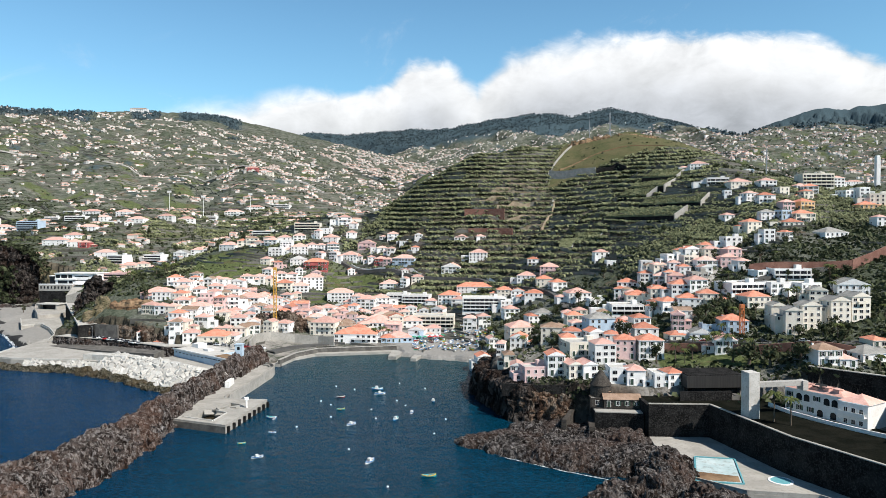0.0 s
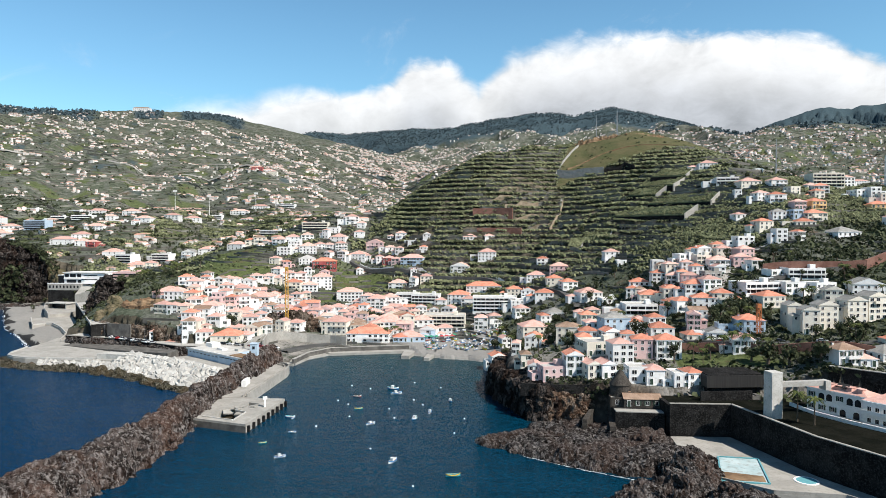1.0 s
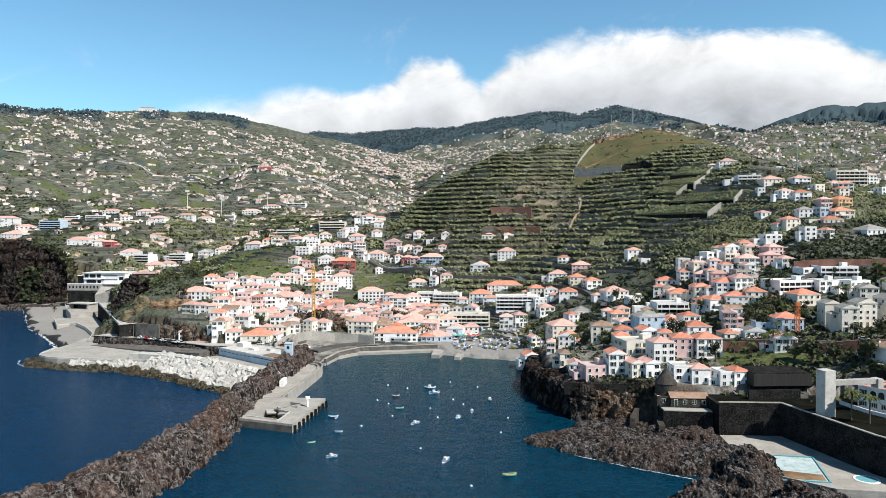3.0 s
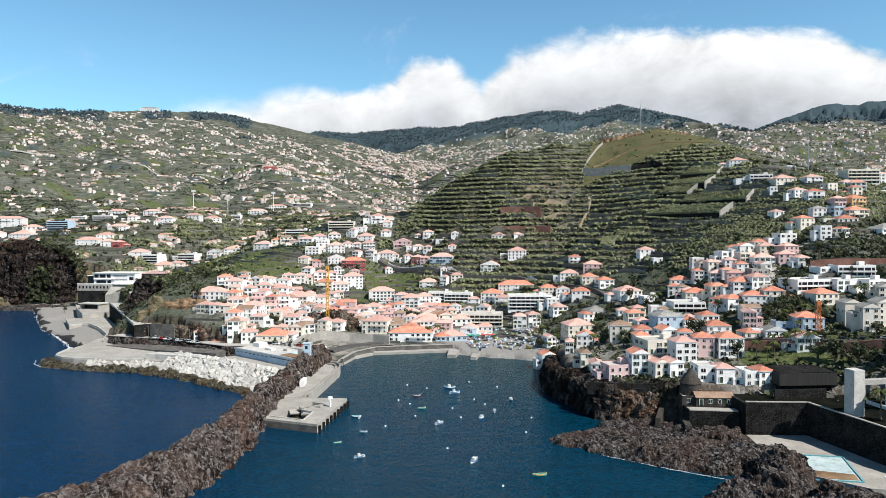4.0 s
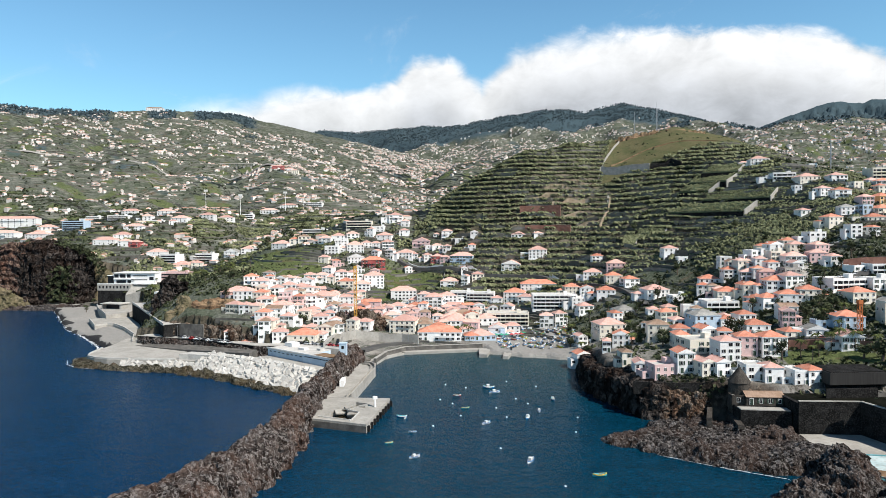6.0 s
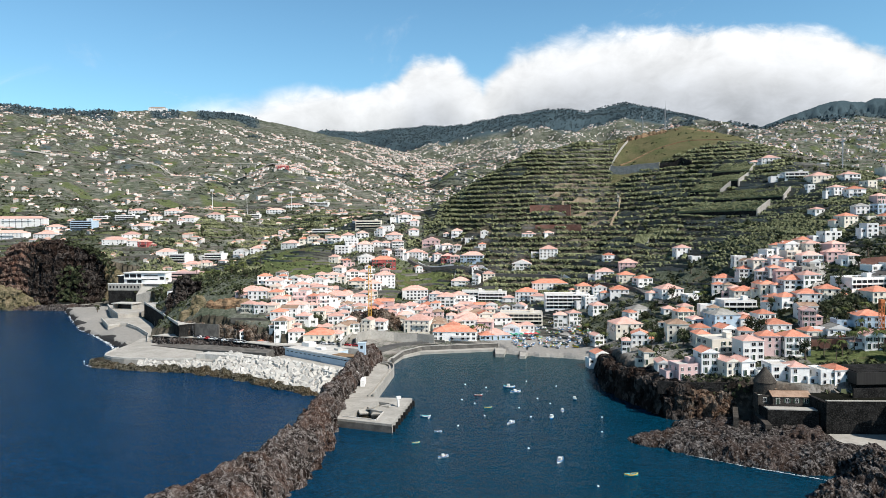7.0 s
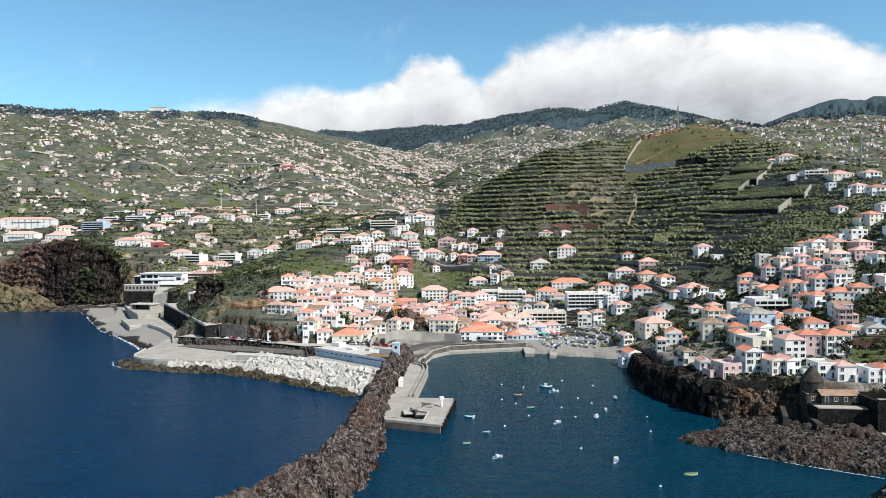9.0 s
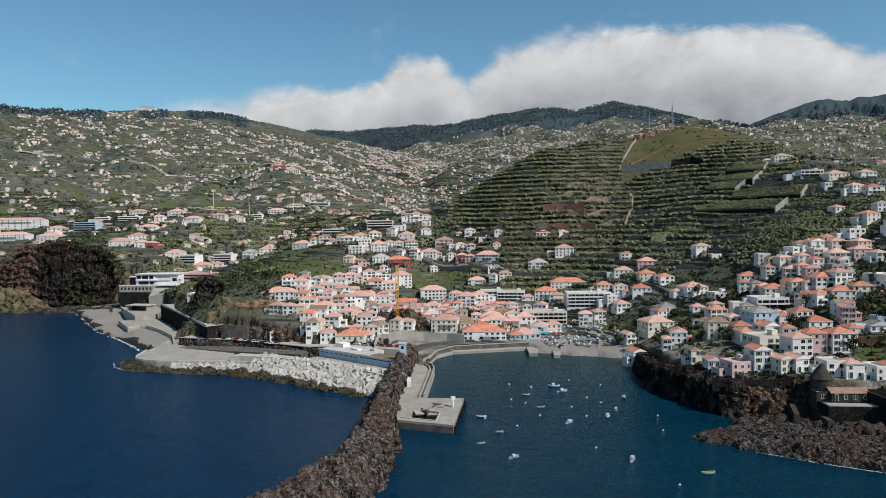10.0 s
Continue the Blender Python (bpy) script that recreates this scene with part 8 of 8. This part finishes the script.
bm = bmesh.new()
box(bm, -0.28, -0.2, 0.1, 0.12, 0.2, 0.55)
box(bm, -0.32, -0.23, 0.55, 0.16, 0.23, 0.60)
CABIN = to_mesh("cabin", bm, "boat_white")
rng_s = random.Random(13)


def boat(x, y, length, turn, key, cabin=False, z=0.0, state="moored on the blue bay", group="boats in the bay", roll=0.0):
    tone = key[0].split("_")[1]
    b = tagged(new("boat"), f"small {tone} wooden fishing boat {state}", "boat", group)
    b.matrix_world = pose(x, y, z, roll, 0, turn) @ Matrix.Scale(length * (0.40 if z == 0 else 0.46), 4)
    part("hull", HULLS[key], None, b)
    for s in (-0.45, 0.05, 0.5):
        part("thwart", THWART, None, b).location = (s, 0, 0)
    if cabin:
        part("cabin", CABIN, None, b)
    return b


K = list(HULLS)
for x, y, length, turn, k, cabin in ((-57, 207, 4.6, 30, 1, True), (-66, 221, 3.2, 20, 2, False), (-22, 203, 5.6, 60, 1, True), (-4, 191, 5.2, 8, 2, False), (-64, 252, 5.0, -10, 0, False), (-59, 233, 3.4, 5, 1, False), (-17.5, 250, 5.2, 70, 0, True), (-33, 243, 4.8, 40, 1, True), (-40, 264, 4.0, 15, 2, False),
                                     (-43, 284, 4.2, 0, 3, False), (-29, 298, 6.5, -15, 0, True), (-27, 289, 6.0, 20, 1, True), (-12, 259, 4.6, 80, 1, True), (-4, 277, 4.8, 95, 0, True), (-62.6, 250.5, 2.6, 70, 1, False)):
    boat(x, y, length, turn, K[k], cabin)
bm = bmesh.new()
bmesh.ops.create_icosphere(bm, subdivisions=2, radius=0.32)
BUOY = to_mesh("buoy", bm, "boat_white", True)
for x, y in ((1, 250), (-28, 264), (-19, 278), (-15, 270), (-39, 298), (-48, 304), (-50, 277), (-45, 271), (-42, 253), (-25, 251), (-15, 183), (-30, 215), (-52, 240), (-8, 300), (-20, 310), (-3, 232)):
    o = tagged(new("buoy", BUOY), "small white round mooring buoy on the water", "buoy", "mooring buoys")
    o.matrix_world = pose(x, y, 0.1)
beach_group = "boats drawn up on the beach"
placed = []
while len(placed) < 84:
    x, y = rng_s.uniform(-20, 32), rng_s.uniform(384, 446)
    if any(math.hypot(x - a, y - b) < 2.6 for a, b in placed) or not clear_of_homes(np.array([x]), np.array([y]), 10)[0] or inland(np.array([x]), np.array([y]))[0] < 12:
        continue
    placed.append((x, y))
    boat(x, y, rng_s.uniform(4.2, 7.0), rng_s.uniform(50, 130), rng_s.choice([K[0], K[3], K[5]] + [K[1]] * 12 + [K[4]] * 5), rng_s.random() < 0.3, max(height_at(x, y), 1.5) + 0.35, "drawn up on the beach", beach_group, rng_s.uniform(-12, 12))

# ---- cars ----
M["tyre"] = surface("black_rubber", [(0.018, 0.018, 0.018), (0.025, 0.025, 0.025), (0.03, 0.03, 0.03)], 3, 0.9, bump=0.0)
for key, tone in {"car_white": (0.7, 0.7, 0.7), "car_silver": (0.34, 0.35, 0.36), "car_dark": (0.03, 0.032, 0.036), "car_red": (0.38, 0.03, 0.03), "car_blue": (0.05, 0.10, 0.25), "car_yellow": (0.65, 0.45, 0.04)}.items():
    M[key] = surface(key.replace("car_", "") + "_car_paint", [tone, tuple(min(1, v * 1.1) for v in tone), tuple(v * 0.9 for v in tone)], 1.0, 0.3, bump=0.0)


def car_body(mat):
    bm = bmesh.new()
    side = [(-2.05, 0.35), (2.05, 0.35), (2.1, 0.75), (1.0, 0.92), (-1.7, 0.95), (-2.1, 0.8)]
    rows = [[bm.verts.new((x, s * w, z)) for x, z in side] for s, w in ((-1, 0.82), (1, 0.82))]
    bm.faces.new(rows[0])
    bm.faces.new(rows[1][::-1])
    for i in range(6):
        j = (i + 1) % 6
        bm.faces.new((rows[0][j], rows[0][i], rows[1][i], rows[1][j]))
    bmesh.ops.recalc_face_normals(bm, faces=bm.faces)
    return to_mesh("body", bm, mat)


def car_cabin():
    bm = bmesh.new()
    low = [bm.verts.new((x, y, 0.93)) for x, y in ((-1.6, -0.76), (0.9, -0.76), (0.9, 0.76), (-1.6, 0.76))]
    high = [bm.verts.new((x, y, 1.42)) for x, y in ((-1.2, -0.62), (0.25, -0.62), (0.25, 0.62), (-1.2, 0.62))]
    bm.faces.new(high).material_index = 1
    for i in range(4):
        bm.faces.new((low[i], low[(i + 1) % 4], high[(i + 1) % 4], high[i]))
    return bm


BODIES = {k: car_body(k) for k in ("car_white", "car_silver", "car_dark", "car_red", "car_blue", "car_yellow")}
CABINS = {k: to_mesh("cabin", car_cabin(), ["glass", k]) for k in BODIES}
bm = bmesh.new()
bmesh.ops.create_cone(bm, cap_ends=True, segments=12, radius1=0.32, radius2=0.32, depth=0.22, matrix=Matrix.Rotation(math.pi / 2, 4, "X"))
WHEEL = to_mesh("wheel", bm, "tyre")


def car(x, y, turn, key, z=None):
    c = tagged(new("car"), f"{key.split('_')[1]} parked car beside the road", "car", "parked cars")
    c.matrix_world = pose(x, y, (height_at(x, y) + 0.36 if z is None else z), 0, 0, turn)
    part("body", BODIES[key], None, c)
    part("cabin", CABINS[key], None, c)
    for wx in (-1.3, 1.3):
        for wy in (-0.78, 0.78):
            part("wheel", WHEEL, None, c).location = (wx, wy, 0.32)


tones = ["car_white", "car_white", "car_silver", "car_dark", "car_silver", "car_dark", "car_red"]
for k in range(13):
    car(-203 + k * 2.9 + rng_s.uniform(-0.3, 0.3), 396.5 - k * 1.75, 62, rng_s.choice(tones), 7.5)
for k in range(6):
    car(-236 + k * 2.6, 444 - k * 4.4, 34, rng_s.choice(("car_white", "car_white", "car_silver")), 15.0)
for k in range(8):
    car(-128 + k * 4.6, 372 - k * 1.9, -25, rng_s.choice(tones), 7.5)
for k in range(8):
    s = k / 7
    car(97 + 46 * s, 292 - 24 * s, -28, rng_s.choice(tones))
for k in range(9):
    car(-22 - k * 5.2, 408.5 - k * 0.35, 3, rng_s.choice(tones))
for k in range(9):
    car(14 + rng_s.uniform(-1, 1) + (k % 3) * 5.5, 449 + (k // 3) * 5, rng_s.uniform(-10, 10), rng_s.choice(("car_yellow", "car_white", "car_silver", "car_yellow")))
for k in range(6):
    car(156 + k * 8, 352 + k * 1.8, 14, rng_s.choice(tones))

# ---- sunshades by the beach ----
M["canvas_red"] = surface("red_canvas", [(0.40, 0.05, 0.06), (0.46, 0.08, 0.08), (0.32, 0.05, 0.05)], 1.0, 0.9, bump=0.05)
M["canvas_green"] = surface("green_canvas", [(0.03, 0.22, 0.13), (0.05, 0.28, 0.17), (0.03, 0.17, 0.11)], 1.0, 0.9, bump=0.05)
M["canvas_white"] = surface("white_canvas", [(0.66, 0.65, 0.62), (0.72, 0.71, 0.68), (0.58, 0.57, 0.54)], 1.0, 0.9, bump=0.05)
bm = bmesh.new()
bmesh.ops.create_cone(bm, cap_ends=False, segments=8, radius1=0.04, radius2=0.04, depth=2.5, matrix=Matrix.Translation((0, 0, 1.25)))
POLE = to_mesh("pole", bm, "white")
for k in range(16):
    mat = ("canvas_green", "canvas_red", "canvas_white")[k // 5 % 3]
    sh = tagged(new("sunshade"), f"square {mat.split('_')[1]} canvas sunshade by the beach", "sunshade", "sunshades")
    sx, sy = -24 + (k % 8) * 3.2 + (k // 8) * 1.4, 409 + (k // 8) * 3.4 + (k % 8) * 1.5
    sh.matrix_world = pose(sx, sy, max(height_at(sx, sy), 2.0), 0, 0, 20)
    bm = bmesh.new()
    bmesh.ops.create_cone(bm, cap_ends=False, segments=4, radius1=2.2, radius2=0.05, depth=0.8, matrix=Matrix.Translation((0, 0, 2.8)) @ Matrix.Rotation(math.pi / 4, 4, "Z"))
    part("canopy", bm, mat, sh)
    part("pole", POLE, None, sh)

# ---- cranes, masts, chimney ----
M["crane_yellow"] = surface("orange_yellow_steel", [(0.55, 0.30, 0.05), (0.62, 0.36, 0.08), (0.40, 0.22, 0.05)], 1.0, 0.6, bump=0.0)
M["crane_orange"] = surface("rusty_orange_steel", [(0.45, 0.14, 0.05), (0.50, 0.18, 0.07), (0.32, 0.10, 0.04)], 1.0, 0.6, bump=0.0)
M["steel"] = surface("grey_steel", [(0.30, 0.31, 0.32), (0.36, 0.37, 0.38), (0.24, 0.25, 0.26)], 1.0, 0.5, metal=0.6, bump=0.0)


def lattice(height, half, bar):
    """An upright lattice tower: four posts and zigzag bracing."""
    bm = bmesh.new()

    def strut(a, b, t):
        a, b = Vector(a), Vector(b)
        m = Matrix.Translation((a + b) / 2) @ (b - a).to_track_quat("Z", "Y").to_matrix().to_4x4()
        bmesh.ops.create_cube(bm, size=1.0, matrix=m @ Matrix.Diagonal((t, t, (b - a).length, 1)))
    corners = [(-half, -half), (half, -half), (half, half), (-half, half)]
    for c in corners:
        strut((*c, 0), (*c, height), bar)
    n = max(2, int(height / (half * 2.2)))
    for k in range(n):
        z0, z1 = height * k / n, height * (k + 1) / n
        for i in range(4):
            a, b = corners[i], corners[(i + 1) % 4]
            if k % 2:
                a, b = b, a
            strut((*a, z0), (*b, z1), bar * 0.7)
    return bm


for x, y, high, half, mat, label in ((-104, 420, 37, 0.8, "crane_yellow", "tall yellow tower crane mast on the building site"), (127, 288, 12, 0.7, "crane_orange", "short rusty orange crane tower beside a house")):
    crane = tagged(new("tower_crane"), label, "crane")
    crane.matrix_world = pose(x, y, height_at(x, y) - 0.3)
    part("mast", lattice(high, half, 0.22), mat, crane)
    bm = bmesh.new()
    box(bm, -0.9, -0.9, high + 0.004, 0.9, 0.9, high + 1.6)
    part("cab", bm, mat, crane)
for x, y, high, half, label in ((188, 768, 27, 0.5, "tall steel radio mast on the hill top"), (172, 800, 24, 0.25, "thin steel radio mast behind the hill"), (264, 556, 22, 0.25, "thin steel mast on the slope")):
    mast = tagged(new("radio_mast"), label, "mast")
    mast.matrix_world = pose(x, y, height_at(x, y) - 0.5)
    part("tower", lattice(high, half, 0.25), "steel", mast)
    bm = bmesh.new()
    box(bm, -0.12, -0.12, high, 0.12, 0.12, high + 7)
    part("aerial", bm, "steel", mast)
for x, y in ((-410, 1020), (-352, 1000), (-300, 1060)):
    mast = tagged(new("floodlight"), "tall pale floodlight mast beside a sports ground", "floodlight", "floodlights")
    mast.matrix_world = pose(x, y, height_at(x, y) - 0.5)
    bm = bmesh.new()
    bmesh.ops.create_cone(bm, cap_ends=True, segments=8, radius1=0.45, radius2=0.25, depth=30, matrix=Matrix.Translation((0, 0, 15)))
    part("pole", bm, "white", mast)
    bm = bmesh.new()
    box(bm, -3, -0.4, 30.004, 3, 0.4, 33)
    part("lamp_panel", bm, "white", mast)
stack = tagged(new("chimney_stack"), "tall pale square chimney tower on the slope", "chimney")
stack.matrix_world = pose(338, 530, height_at(338, 530) - 1)
bm = bmesh.new()
box(bm, -1.5, -1.5, 0, 1.5, 1.5, 24)
box(bm, -1.2, -1.2, 24, 1.2, 1.2, 25.2)
part("shaft", bm, "white", stack)
# street lamps along the quay
bm = bmesh.new()
bmesh.ops.create_cone(bm, cap_ends=True, segments=6, radius1=0.09, radius2=0.06, depth=7, matrix=Matrix.Translation((0, 0, 3.5)))
LAMP_POLE = to_mesh("pole", bm, "steel")
bm = bmesh.new()
box(bm, -0.15, -1.0, 6.9, 0.15, 0.15, 7.05)
LAMP_HEAD = to_mesh("lamp_head", bm, "steel")
for x, y, z in ((-30, 404, 4), (-50, 402, 4), (-70, 396, 4.2), (-205, 396, 7.4), (-175, 381, 7.4), (-150, 370, 7.4), (-96, 318, 5.2), (120, 280, None), (140, 270, None), (76, 460, None), (60, 505, None)):
    lamp = tagged(new("street_lamp"), "slim grey steel street lamp beside the road", "street lamp", "street lamps")
    lamp.matrix_world = pose(x, y, height_at(x, y) if z is None else z)
    part("pole", LAMP_POLE, None, lamp)
    part("lamp_head", LAMP_HEAD, None, lamp)

# a viaduct on the far western slope
bridge = tagged(new("viaduct"), "grey concrete viaduct on tall piers across a gully", "viaduct")
bz = height_at(-585, 1735) + 16
bm = bmesh.new()
box(bm, -45, -5, -2.2, 45, 5, 0)
part("deck", bm, "concrete", bridge)
for k in range(5):
    bm = bmesh.new()
    box(bm, -1.6, -2.5, -32, 1.6, 2.5, -2.204)
    part("pier", bm, "concrete", bridge).location = (-36 + 18 * k, 0, 0)
bridge.matrix_world = pose(-585, 1735, bz, 0, 0, 8)

# ---- foam along the shore ----
M["foam"] = surface("white_foam", [(0.55, 0.58, 0.60), (0.75, 0.77, 0.78), (0.25, 0.35, 0.42)], 0.6, 0.8, bump=0.0)


def foam_line(pts, width, seed):
    r = np.random.RandomState(seed)
    verts, faces = [], []
    for (ax, ay), (bx, by) in zip(pts, pts[1:]):
        n = max(2, int(math.hypot(bx - ax, by - ay) / 0.45))
        for k in range(n):
            if r.rand() < 0.25:
                continue
            t = (k + r.rand()) / n
            cx, cy = ax + (bx - ax) * t + r.normal() * 0.5 * width, ay + (by - ay) * t + r.normal() * 0.5 * width
            m, w = r.randint(6, 10), width * r.uniform(0.08, 0.3)
            i0 = len(verts)
            turn = math.atan2(by - ay, bx - ax)
            for j in range(m):
                a = 6.283 * j / m
                rad = r.uniform(0.6, 1.2)
                u, v = 1.5 * rad * math.cos(a), w * rad * math.sin(a)
                verts.append((cx + u * math.cos(turn) - v * math.sin(turn), cy + u * math.sin(turn) + v * math.cos(turn), 0.04 + 0.0015 * (len(faces) % 40)))
            faces.append(tuple(range(i0, i0 + m)))
    return verts, faces


v, f = [], []
for pts, w, seed in (([(-256, 405), (-267, 421), (-293, 454), (-319, 484), (-360, 546), (-396, 600)], 1.9, 1), ([(-253, 366), (-248, 356), (-238, 347)], 0.4, 2), ([(-107.5, 233), (-107, 243)], 0.5, 3), ([(18, 208), (34, 196), (48, 187)], 0.35, 4), ([(-232, 345), (-200, 341)], 0.4, 6)):
    a, b = foam_line(pts, w, seed)
    f += [tuple(i + len(v) for i in q) for q in b]
    v += a
me = bpy.data.meshes.new("foam")
me.from_pydata(v, [], f)
me.materials.append(M["foam"])
tagged(new("foam", me), "white foam where the sea meets the rocks", "foam", kind="stuff")
